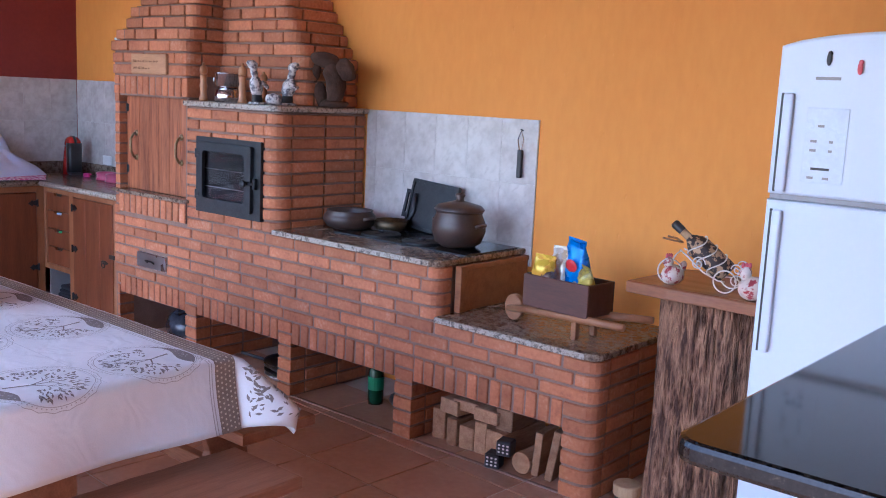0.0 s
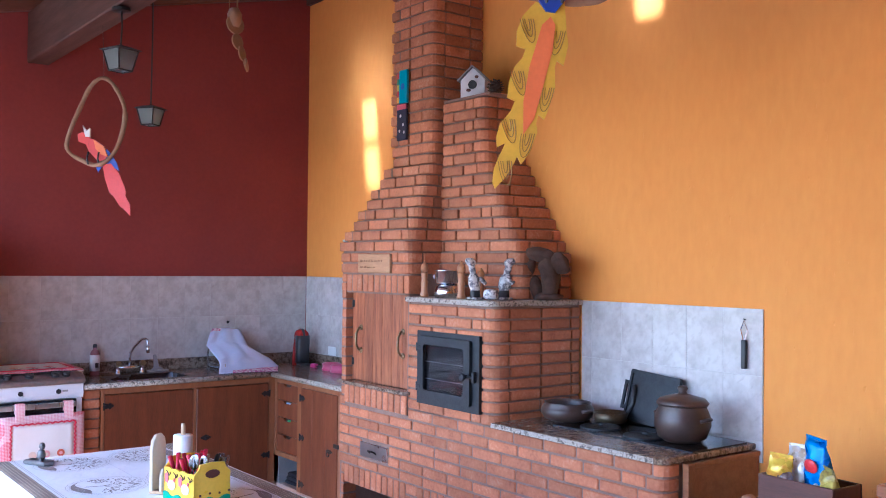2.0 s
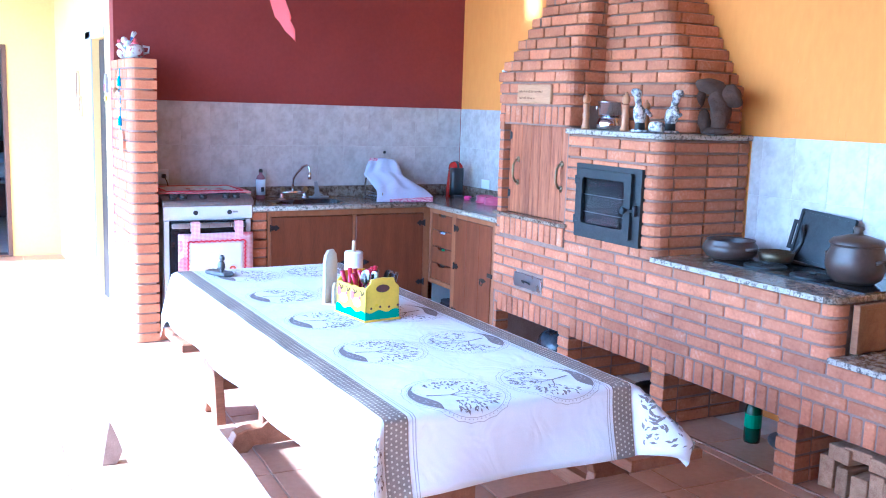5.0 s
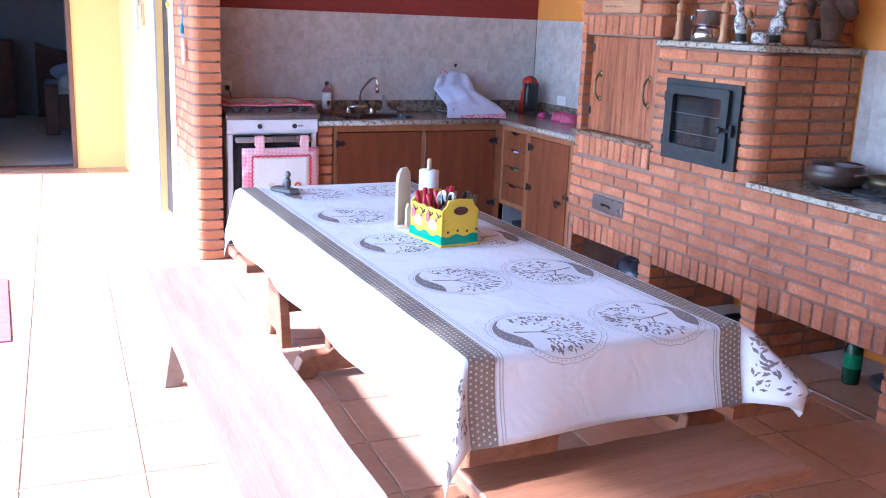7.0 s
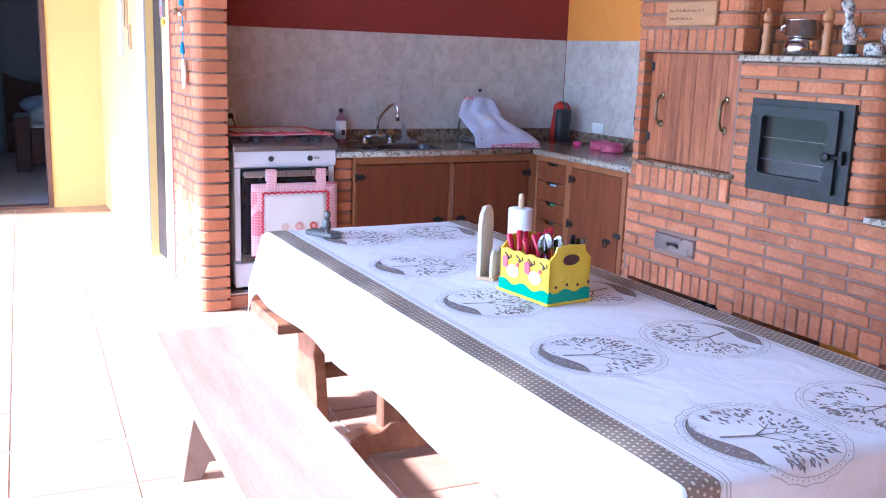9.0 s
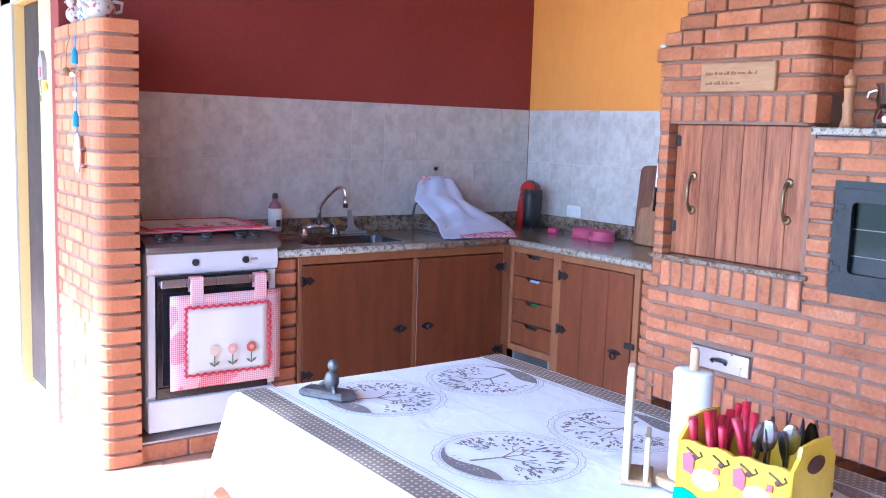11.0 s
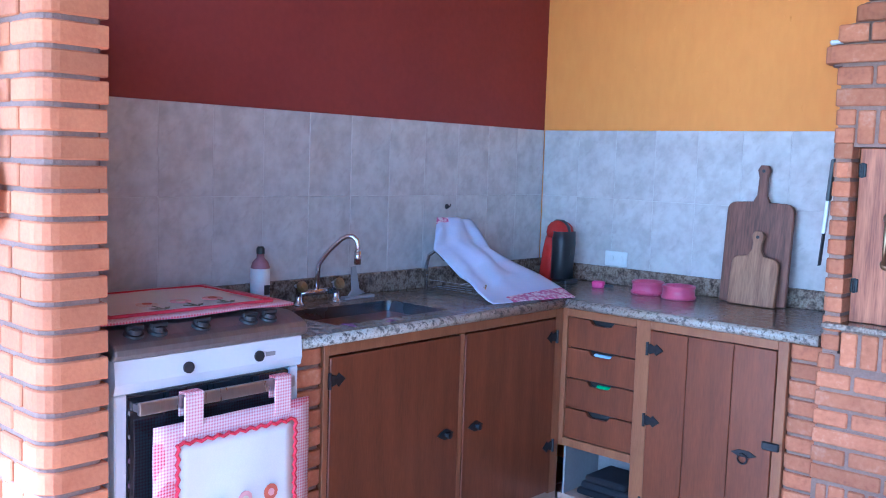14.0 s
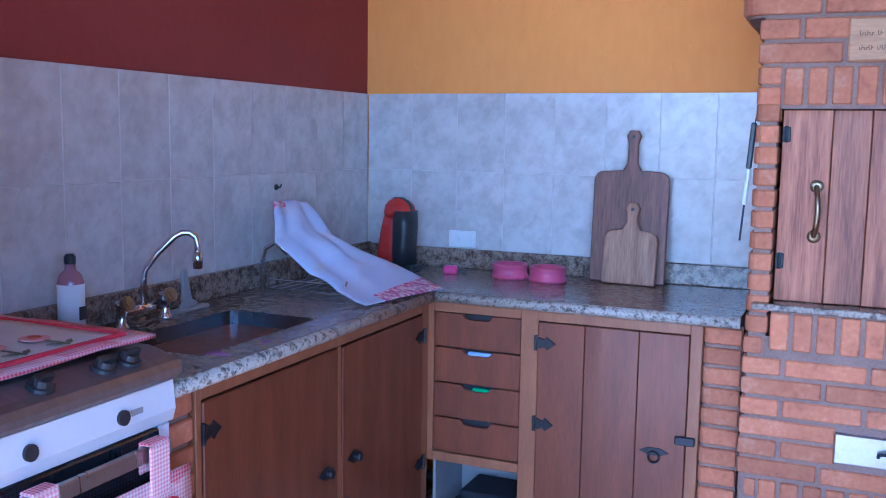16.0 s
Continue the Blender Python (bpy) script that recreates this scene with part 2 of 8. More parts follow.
PRINT = mat("printed_brown", (0.25, 0.215, 0.195), (0.19, 0.16, 0.145), 0.85, fine=200)
PRINT_LINE = mat("printed_line", (0.5, 0.47, 0.45), (0.42, 0.4, 0.38), 0.85, fine=200)
GINGHAM = check_cloth("red_gingham", (0.8, 0.66, 0.66), (0.6, 0.05, 0.09), 0.0045)
RED_TRIM = mat("red_trim", (0.6, 0.03, 0.06), (0.5, 0.02, 0.05), 0.8)
CREAM_CLOTH = mat("cream_cloth", (0.76, 0.74, 0.68), (0.7, 0.68, 0.62), 0.9, scale=6, fine=250)
CLAY_POT = mat("dark_clay", (0.075, 0.045, 0.033), (0.045, 0.028, 0.022), 0.4, scale=8, fine=60, bump=0.1)
DARK_WOOD = mat("dark_wood", (0.11, 0.042, 0.028), (0.065, 0.025, 0.018), 0.45, scale=4, fine=30, stretch=(0.7, 5, 5), bump=0.12)
MID_WOOD = mat("mid_wood", (0.33, 0.15, 0.065), (0.22, 0.09, 0.04), 0.45, scale=4, fine=30, stretch=(0.7, 5, 5), bump=0.1)
PALE_WOOD = mat("pale_wood", (0.58, 0.42, 0.25), (0.48, 0.32, 0.17), 0.55, scale=5, fine=35, stretch=(5, 5, 0.7), bump=0.1)
BOARD_WOOD = mat("board_wood", (0.22, 0.09, 0.05), (0.075, 0.03, 0.018), 0.5, scale=6, fine=34, stretch=(6, 6, 0.5), bump=0.15)
BOARD_LIGHT = mat("board_light_wood", (0.4, 0.205, 0.1), (0.16, 0.07, 0.034), 0.5, scale=6, fine=34, stretch=(6, 6, 0.5), bump=0.15)
BARK = mat("bark", (0.44, 0.24, 0.14), (0.07, 0.03, 0.018), 0.95, scale=14, fine=46, stretch=(2.4, 2.4, 0.4), bump=1.0, depth=0.03, lo=0.4, hi=0.6)
VINE = mat("vine", (0.3, 0.17, 0.09), (0.2, 0.11, 0.06), 0.7, scale=12, fine=60, bump=0.4)


def paint(name, c, rough=0.5, c2=None, metal=0.0):
    return mat(name, c, c2 or tuple(v * 0.86 for v in c), rough, metal, scale=9, fine=80, bump=0.05)


# ---- mesh helpers ----
def finish(name, bm, material, smooth=False):
    me = bpy.data.meshes.new(name)
    bm.normal_update()
    bm.to_mesh(me)
    bm.free()
    for m in material if isinstance(material, (list, tuple)) else [material]:
        me.materials.append(m)
    if smooth:
        for p in me.polygons:
            p.use_smooth = True
    return me


def part(name, bm, material, parent, label="", world_space=False, smooth=False, at=None):
    """One mesh object under a thing or a part; the bmesh is in the parent's space unless world_space."""
    me = finish(name, bm, material, smooth)
    ob = new(name, me)
    ob.parent = parent
    if world_space:
        me.transform(Matrix.Translation(-root_place(parent)))
    if at is not None:
        ob.matrix_basis = at
    if label:
        ob["label"] = label
    return ob


def root_place(ob):
    place = Vector((0, 0, 0))
    while ob:
        place += ob.location
        ob = ob.parent
    return place


def thing(name, label, category, at=(0, 0, 0), turn=0, group="", kind=""):
    ob = new(name)
    ob.empty_display_size = 0.1
    ob.matrix_basis = at if isinstance(at, Matrix) else pose(*at, 0, 0, turn)
    return tagged(ob, label, category, group, kind)


def solid(name, bm, material, label, category, at=(0, 0, 0), turn=0, group="", kind="", smooth=False):
    """A thing that is one mesh."""
    ob = new(name, finish(name, bm, material, smooth))
    ob.matrix_basis = at if isinstance(at, Matrix) else pose(*at, 0, 0, turn)
    return tagged(ob, label, category, group, kind)


def box(x0, x1, y0, y1, z0, z1, bevel=0.0, seg=1, bm=None):
    b = bmesh.new()
    bmesh.ops.create_cube(b, size=1, matrix=Matrix.LocRotScale(((x0 + x1) / 2, (y0 + y1) / 2, (z0 + z1) / 2), None, (abs(x1 - x0), abs(y1 - y0), abs(z1 - z0))))
    if bevel:
        bmesh.ops.bevel(b, geom=b.edges[:], offset=bevel, segments=seg, affect="EDGES", profile=0.5)
    return join(bm, b)


def join(bm, b):
    if bm is None:
        return b
    me = bpy.data.meshes.new("tmp")
    b.to_mesh(me)
    b.free()
    bm.from_mesh(me)
    bpy.data.meshes.remove(me)
    return bm


def moved(b, m):
    bmesh.ops.transform(b, matrix=m, verts=b.verts[:])
    return b


def lathe(profile, seg=24, at=(0, 0, 0), bm=None):
    """A body of revolution about z; profile is (radius, height) from bottom to top."""
    b = bmesh.new()
    rings = []
    for r, z in profile:
        if r < 1e-5:
            rings.append([b.verts.new((at[0], at[1], at[2] + z))])
        else:
            rings.append([b.verts.new((at[0] + r * math.cos(2 * math.pi * k / seg), at[1] + r * math.sin(2 * math.pi * k / seg), at[2] + z)) for k in range(seg)])
    for lo, hi in zip(rings, rings[1:]):
        for k in range(seg):
            j = (k + 1) % seg
            if len(lo) == 1 and len(hi) == 1:
                continue
            if len(lo) == 1:
                b.faces.new((lo[0], hi[j], hi[k]))
            elif len(hi) == 1:
                b.faces.new((lo[k], lo[j], hi[0]))
            else:
                b.faces.new((lo[k], lo[j], hi[j], hi[k]))
    if len(rings[0]) > 1:
        b.faces.new(rings[0][::-1])
    if len(rings[-1]) > 1:
        b.faces.new(rings[-1])
    return join(bm, b)


def tube(points, radius, seg=8, closed=False, bm=None):
    """A round bar along points; radius may be one number or one per point."""
    b = bmesh.new()
    pts = [Vector(p) for p in points]
    n = len(pts)
    radii = radius if isinstance(radius, (list, tuple)) else [radius] * n
    rings, side = [], None
    for k, p in enumerate(pts):
        a = pts[(k - 1) % n] if closed or k else p
        c = pts[(k + 1) % n] if closed or k < n - 1 else p
        d = (c - a).normalized()
        if side is None:
            side = d.orthogonal().normalized()
        side = (side - d * side.dot(d)).normalized()
        up = d.cross(side)
        rings.append([b.verts.new(p + radii[k] * (math.cos(2 * math.pi * s / seg) * side + math.sin(2 * math.pi * s / seg) * up)) for s in range(seg)])
    pairs = list(zip(rings, rings[1:]))
    if closed:
        pairs.append((rings[-1], rings[0]))
    for lo, hi in pairs:
        for s in range(seg):
            j = (s + 1) % seg
            b.faces.new((lo[s], lo[j], hi[j], hi[s]))
    if not closed:
        b.faces.new(rings[0][::-1])
        b.faces.new(rings[-1])
    return join(bm, b)


def slab(outline, z0, z1, bevel=0.0, bm=None, seg=1):
    """An outline in x and y, given thickness in z."""
    b = bmesh.new()
    f = b.faces.new([b.verts.new((x, y, z0)) for x, y in outline])
    ex = bmesh.ops.extrude_face_region(b, geom=[f])
    bmesh.ops.translate(b, verts=[v for v in ex["geom"] if isinstance(v, bmesh.types.BMVert)], vec=(0, 0, z1 - z0))
    bmesh.ops.recalc_face_normals(b, faces=b.faces[:])
    if bevel:
        bmesh.ops.bevel(b, geom=[e for e in b.edges if abs(e.verts[0].co.z - e.verts[1].co.z) < 1e-6], offset=bevel, segments=seg, affect="EDGES", profile=0.5)
    return join(bm, b)


def upright(b):
    """Turns a slab so that its outline's y is height and its thickness runs along -y."""
    return moved(b, pose(0, 0, 0, 90, 0, 0))


def ellipsoid(c, r, seg=16, rings=10, bm=None, turn=(0, 0, 0)):
    b = bmesh.new()
    bmesh.ops.create_uvsphere(b, u_segments=seg, v_segments=rings, radius=1)
    moved(b, pose(*c, *turn) @ Matrix.Diagonal((*r, 1)))
    return join(bm, b)


def rounded(x0, x1, y0, y1, r, seg=5, corners=(1, 1, 1, 1)):
    """The outline of a rectangle with rounded corners, from the one at x0, y0 round to the left."""
    out = []
    for k, (cx, cy, a) in enumerate(((x0, y0, 180), (x1, y0, 270), (x1, y1, 0), (x0, y1, 90))):
        rr = r * corners[k]
        if rr <= 0:
            out.append((cx, cy))
            continue
        mx, my = cx + (rr if cx == x0 else -rr), cy + (rr if cy == y0 else -rr)
        for s in range(seg + 1):
            t = radians(a + 90 * s / seg)
            out.append((mx + rr * math.cos(t), my + rr * math.sin(t)))
    return out


# ---- brickwork ----
BRICK_MESHES = {}
BRICKS_LAST = []


def brick_mesh(length, height, depth, r0, r1, material):
    key = (round(length / 0.004), round(height / 0.002), round(depth / 0.005), r0, r1, material.name)
    if key not in BRICK_MESHES:
        c = 0.004
        out = rounded(0, length, 0, depth, 1, 4, (max(r0, c), max(r1, c), 0, 0)) if (r0 or r1) else rounded(0, length, 0, depth, c, 1, (1, 1, 0, 0))
        b = bmesh.new()
        n = len(out)
        mid = Vector((length / 2, depth / 2, 0))
        rows = []
        for z, inset in ((0, c), (c, 0), (height - c, 0), (height, c)):
            row = []
            for x, y in out:
                v = Vector((x, y, 0))
                d = mid - v
                row.append(b.verts.new((x + inset * (1 if d.x > 0 else -1), y + inset * (1 if y < depth * 0.7 else 0), z)))
            rows.append(row)
        for lo, hi in zip(rows, rows[1:]):
            for k in range(n):
                if k != n - 2:
                    b.faces.new((lo[k], lo[(k + 1) % n], hi[(k + 1) % n], hi[k]))
        b.faces.new(rows[0][::-1])
        b.faces.new(rows[-1])
        BRICK_MESHES[key] = finish("brick", b, material)
    return BRICK_MESHES[key]


def set_brick(parent, origin, ang, u, z, length, height, depth, r0, r1, material):
    """One brick whose face lies on the wall line, queued so that bricks come last in the file's build."""
    wob = random.uniform(-0.0025, 0.0025)
    m = pose(origin[0], origin[1], z, 0, 0, ang) @ pose(u, wob, random.uniform(-0.001, 0.001), random.uniform(-0.4, 0.4), 0, random.uniform(-0.5, 0.5))
    BRICKS_LAST.append((parent, brick_mesh(length, height, depth, r0, r1, material), m))


def lay(parent, origin, ang, length, z0, courses, pitch, first=0, holes=(), own0=None, own1=None, radius=0.045,
        brick=0.235, joint=0.012, depth=0.1, material=None, shift=0.0):
    """Courses of bricks along a line; the face looks to the right of it. own0, own1: the parity of the courses that own the rounded corner at either end."""
    material = material or BRICK
    for i in range(first, first + courses):
        z = z0 + (i - first) * pitch
        a, b = 0.0, length
        r0 = r1 = 0
        if own0 is not None:
            if i % 2 == own0:
                r0 = radius
            else:
                a = depth + joint
        if own1 is not None:
            if i % 2 == own1:
                r1 = radius
            else:
                b = length - depth - joint
        cuts = sorted((h[0], h[1]) for h in holes if h[2] < z + pitch * 0.55 < h[3])
        spans, s = [], a
        for h0, h1 in cuts:
            if h0 > s + 0.02:
                spans.append((s, h0))
            s = max(s, h1)
        if b > s + 0.02:
            spans.append((s, b))
        for s0, s1 in spans:
            u = s0
            lead = brick if (i + (1 if shift else 0)) % 2 == 0 else brick / 2
            k = 0
            while u < s1 - 0.015:
                step = (lead if k == 0 else brick * random.uniform(0.97, 1.03))
                e = min(u + step, s1)
                if s1 - e < 0.06:
                    e = s1
                set_brick(parent, origin, ang, u + joint / 2 if u > s0 else u, z + joint / 2, (e - u) - (joint if e < s1 and u > s0 else joint / 2 if (e < s1 or u > s0) else 0),
                          pitch - joint, depth, r0 if u == a and r0 else 0, r1 if e == b and r1 else 0, material)
                u, k = e, k + 1


def soldiers(parent, origin, ang, length, z0, height, material=None, width=0.066, joint=0.012, depth=0.1):
    n = max(1, round(length / width))
    w = length / n
    for k in range(n):
        set_brick(parent, origin, ang, k * w + joint / 2, z0 + joint / 2, w - joint, height - joint, depth, 0, 0, material or BRICK)


def place_bricks():
    for parent, me, m in BRICKS_LAST:
        ob = new("brick", me)
        ob.parent = parent
        ob.matrix_basis = Matrix.Translation(-root_place(parent)) @ m

# ---- the setting ----
WX, WY, F = -7.09, 3.74, 3.075          # red wall, orange wall, front of the masonry


def roof_z(y):
    return 3.48 + 0.22 * (y - 1.5)


def wall(name, b, material, label):
    return solid(name, b, material, label, "wall", kind="structure")


ground = solid("ground", slab([(-400, -400), (400, -400), (400, 400), (-400, 400)], -0.6, -0.14), mat("lawn", (0.09, 0.13, 0.04), (0.05, 0.085, 0.025), 0.95, scale=0.5, fine=20, bump=0.6),
               "green lawn round the open veranda", "ground", kind="structure")
floor = solid("floor", box(-15.6, 2.9, -1.9, 4.0, -0.14, -0.006), FLOOR_GROUT, "floor of terracotta tiles with pale joints", "floor", kind="structure")
# out of view; added so that sunlit paving throws light under the roof
bounce_paving = solid("pavement", box(-14, 6, -6.5, -1.9, -0.14, -0.03), mat("paving", (0.38, 0.34, 0.29), (0.3, 0.265, 0.225), 0.8, scale=2, fine=40), "unseen stone paving added outside to bounce daylight in", "pavement", kind="structure")

# orange wall, with its top under the roof
wall_orange = wall("wall_north", box(-7.24, 2.9, WY, WY + 0.15, -0.006, 4.02), ORANGE, "orange painted plaster wall, slightly rough")
b = bmesh.new()
b = upright(slab([(0.915, -0.006), (WY, -0.006), (WY, roof_z(WY) + 0.1), (0.915, roof_z(0.915) + 0.1)], 0, 0.15))
wall_red = wall("wall_west", moved(b, pose(WX - 0.15, 0, 0, 0, 0, 90)), RED, "dark red painted plaster wall")
# assumed wall behind the start of the walk, never in view
wall("wall_back", box(2.75, 2.9, -1.9, WY, -0.006, 4.0), ORANGE, "unseen orange painted plaster wall, added to close off the veranda")
# unseen wall added to hold daylight back from the right-hand end
wall("wall_south", box(-0.6, 2.75, -1.6, -1.45, -0.006, 2.72), ORANGE, "unseen orange painted plaster wall, added to close off the veranda")
# passage beyond the red wall
b = None
for x0, x1, z0, z1 in ((-10.4, -8.07, 0, 3.3), (-7.5, WX - 0.15, 0, 3.3), (-8.07, -7.5, 2.08, 3.3)):
    b = box(x0, x1, 0.92, 1.07, z0 - 0.006, z1, bm=b)
wall("wall_passage", b, YELLOW, "yellow painted wall of the passage, bright with daylight")
b = None
for y0, y1, z0, z1 in ((-1.9, -0.44, 0, 3.3), (0.46, 1.15, 0, 3.3), (-0.44, 0.46, 2.1, 3.3)):
    b = box(-10.55, -10.4, y0, y1, z0 - 0.006, z1, bm=b)
wall("wall_far", b, YELLOW, "yellow painted wall with a doorway into a dark bedroom")
ROOM = mat("bedroom_paint", (0.34, 0.36, 0.4), (0.3, 0.32, 0.36), 0.8)
b = box(-15.6, -15.45, -2.2, 2.6, -0.006, 3.0)
box(-15.45, -10.55, -2.35, -2.2, -0.006, 3.0, bm=b)
box(-15.45, -10.55, 2.6, 2.75, -0.006, 3.0, bm=b)
box(-10.55, -10.4, 1.15, 2.75, -0.006, 3.3, bm=b)
# unseen wall added to keep the space behind door_1 dark
box(-10.4, WX - 0.15, 2.6, 2.75, -0.006, 3.0, bm=b)
wall("wall_bedroom", b, ROOM, "blue-grey painted walls of the dark bedroom and an added unseen room")
b = box(-15.6, -10.4, -2.35, 2.75, 3.0, 3.1)
box(-10.4, WX - 0.15, 1.15, 2.75, 3.0, 3.1, bm=b)
solid("ceiling_bedroom", b, ROOM, "flat bedroom ceiling", "ceiling", kind="structure")

# ---- roof: clay tiles over battens over rafters ----
SKYLIGHTS = [(-6.3, 2.32), (-6.3, 2.66), (-3.5, 3.0), (-2.3, 3.0)]
PX, PY = 0.2, 0.34
b = bmesh.new()
y0, y1, x0 = -1.59, 4.03, -10.6
nx, ny = int((3.0 - x0) / PX), int((y1 - y0) / PY) + 1
for j in range(ny):
    for i in range(nx):
        cx, cy = x0 + (i + 0.5) * PX, y0 + (j + 0.5) * PY
        if any(abs(cx - sx) < PX * 0.51 and abs(cy - sy) < PY * 0.51 for sx, sy in SKYLIGHTS):
            continue
        lift = random.uniform(-0.003, 0.003)
        prev = None
        for s in range(7):
            u = s / 6
            x = x0 + (i + u) * PX
            h = 0.055 * math.sin(math.pi * u) ** 0.8 if i % 2 == 0 else -0.012 - 0.02 * math.sin(math.pi * u)
            ya, yb = y0 + j * PY - 0.085, y0 + (j + 1) * PY
            va = b.verts.new((x, ya, roof_z(ya) + 0.166 + h + lift))
            vb = b.verts.new((x, yb, roof_z(yb) + 0.15 + h + lift))
            if prev:
                b.faces.new((prev[0], va, vb, prev[1]))
            prev = (va, vb)
ceiling = solid("ceiling", b, ROOF_TILE, "underside of weathered clay roof tiles", "roof", kind="structure", smooth=True)
mod = ceiling.modifiers.new("thickness", "SOLIDIFY")
mod.thickness, mod.offset = 0.014, 1
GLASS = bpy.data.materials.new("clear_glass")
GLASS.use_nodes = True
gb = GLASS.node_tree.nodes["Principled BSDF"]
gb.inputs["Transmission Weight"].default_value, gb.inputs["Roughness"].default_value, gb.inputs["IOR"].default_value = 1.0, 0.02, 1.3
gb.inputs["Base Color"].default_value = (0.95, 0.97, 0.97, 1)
for sx, sy in SKYLIGHTS:
    g = solid("skylight_tile", slab([(-0.12, -0.19), (0.12, -0.19), (0.12, 0.19), (-0.12, 0.19)], 0, 0.008), GLASS, "clear glass roof tile letting in sun", "skylight",
              at=Matrix.Translation((sx, sy, roof_z(sy) + 0.21)) @ pose(0, 0, 0, math.degrees(math.atan(0.22))), group="glass roof tiles", kind="structure")
    g.visible_shadow = False
SLOPE = math.atan(0.22)
LEN = (y1 - y0) / math.cos(SLOPE)
first_rafter = None
raft = box(-0.027, 0.027, 0, LEN, 0.018, 0.115, 0.004)
raft = finish("rafter", raft, RAFTER_WOOD)
for k in range(-6, 16):
    ob = new("rafter", raft)
    ob.matrix_basis = pose(-7.06 + 0.56 * k, y0, roof_z(y0), math.degrees(SLOPE))
    tagged(ob, "dark brown sawn timber rafter under the roof tiles", "rafter", "roof rafters", "structure")
bat = finish("batten", box(x0, 3.0, -0.025, 0.025, 0, 0.018, 0.002), BATTEN_WOOD)
for j in range(1, ny + 1):
    y = y0 + j * PY - 0.02
    ob = new("batten", bat)
    ob.matrix_basis = pose(0, y, roof_z(y) + 0.117, math.degrees(SLOPE))
    tagged(ob, "reddish sawn wooden batten carrying roof tiles", "batten", "roof battens", "structure")
b = box(WX + 0.002, 2.75, 1.47, 1.62, 3.13, 3.49, 0.008)
solid("roof_beam", b, ROOF_WOOD, "massive dark brown timber beam under the rafters", "beam", kind="structure")
solid("wall_plate", box(WX + 0.002, 2.75, WY - 0.04, WY - 0.002, 3.93, 4.0, 0.004), ROOF_WOOD, "dark timber strip along the top of the wall", "beam", kind="structure")

# ---- wall tiles ----
def wall_tiles(parent, cells, face, material=TILE):
    """Glazed tiles as pieces of a wall; face is 'x' for the red wall and 'y' for the orange wall."""
    for (a0, a1, z0, z1) in cells:
        g = 0.0012
        if face == "y":
            bmt = box(0, a1 - a0 - 2 * g, -0.007, 0, 0, z1 - z0 - 2 * g, 0.0012)
            place = (a0 + g, WY - 0.003, z0 + g)
        else:
            bmt = box(0, 0.007, 0, a1 - a0 - 2 * g, 0, z1 - z0 - 2 * g, 0.0012)
            place = (WX + 0.003, a0 + g, z0 + g)
        key = (face, round((a1 - a0) * 500), round((z1 - z0) * 500))
        if key not in TILE_MESHES:
            TILE_MESHES[key] = finish("tile", bmt, material)
        else:
            bmt.free()
        ob = new("tile", TILE_MESHES[key])
        ob.parent = parent
        ob.matrix_basis = pose(*place)


TILE_MESHES = {}


def grid(a0, a1, pitch, rows, back=False):
    cells = []
    n = int(math.ceil((a1 - a0) / pitch - 1e-6))
    for k in range(n):
        s, e = (a1 - (k + 1) * pitch, a1 - k * pitch) if back else (a0 + k * pitch, a0 + (k + 1) * pitch)
        for z0, z1 in rows:
            cells.append((max(s, a0), min(e, a1), z0, z1))
    return [c for c in cells if c[1] - c[0] > 0.02]


# grout beds
solid("tile_bed", box(WX, WX + 0.0085, 1.06, WY - 0.012, 0.3, 1.618), GROUT, "pale grout between wall tiles", "tile bed", kind="structure")
solid("tile_bed", box(WX + 0.012, -5.44, WY - 0.0085, WY, 0.9, 1.618), GROUT, "pale grout between wall tiles", "tile bed", kind="structure")
solid("tile_bed", box(-3.84, -2.652, WY - 0.0085, WY, 0.8, 1.531), GROUT, "pale grout between wall tiles", "tile bed", kind="structure")
wall_tiles(wall_red, grid(1.06, WY - 0.011, 0.214, [(0.66, 0.98), (0.98, 1.3), (1.3, 1.62)], True), "x")
wall_tiles(wall_orange, grid(WX + 0.011, -5.44, 0.208, [(0.98, 1.3), (1.3, 1.62)]), "y")
wall_tiles(wall_orange, grid(-3.84, -2.652, 0.222, [(0.9, 1.21), (1.21, 1.532)], True), "y")

# ---- brick kitchen: base with four arches, barbecue, oven, flue ----
C, Z0 = 0.0636, 0.415
base = thing("brick_kitchen_base", "long red brick base with four firewood niches under it", "brick stove", (-3.6, 3.4, 0))
POSTS = [(-5.43, -5.37), (-4.66, -4.545), (-3.81, -3.7), (-2.95, -2.83), (-1.995, -1.845)]
for a, e in POSTS:
    b = slab(rounded(a + 0.008, e - 0.008, F + 0.007, WY - 0.01, 0.06, 4, (0, 1 if e > -1.9 else 0, 0, 0)), -0.006, 0.293)
    part("mortar", b, MORTAR, base, "", True)
part("mortar", slab(rounded(-5.423, -1.852, F + 0.007, WY - 0.01, 0.06, 4, (0, 1, 0, 0)), 0.2935, 0.6055), MORTAR, base, "", True)
part("mortar", slab(rounded(-5.417, -2.71, F + 0.007, WY - 0.01, 0.06, 4, (0, 1, 0, 0)), 0.606, 0.858), MORTAR, base, "", True)
part("niche_kerb", box(-5.37, -1.995, F + 0.012, F + 0.03, -0.004, 0.007, 0.002), MORTAR, base, "mortar kerb", True)
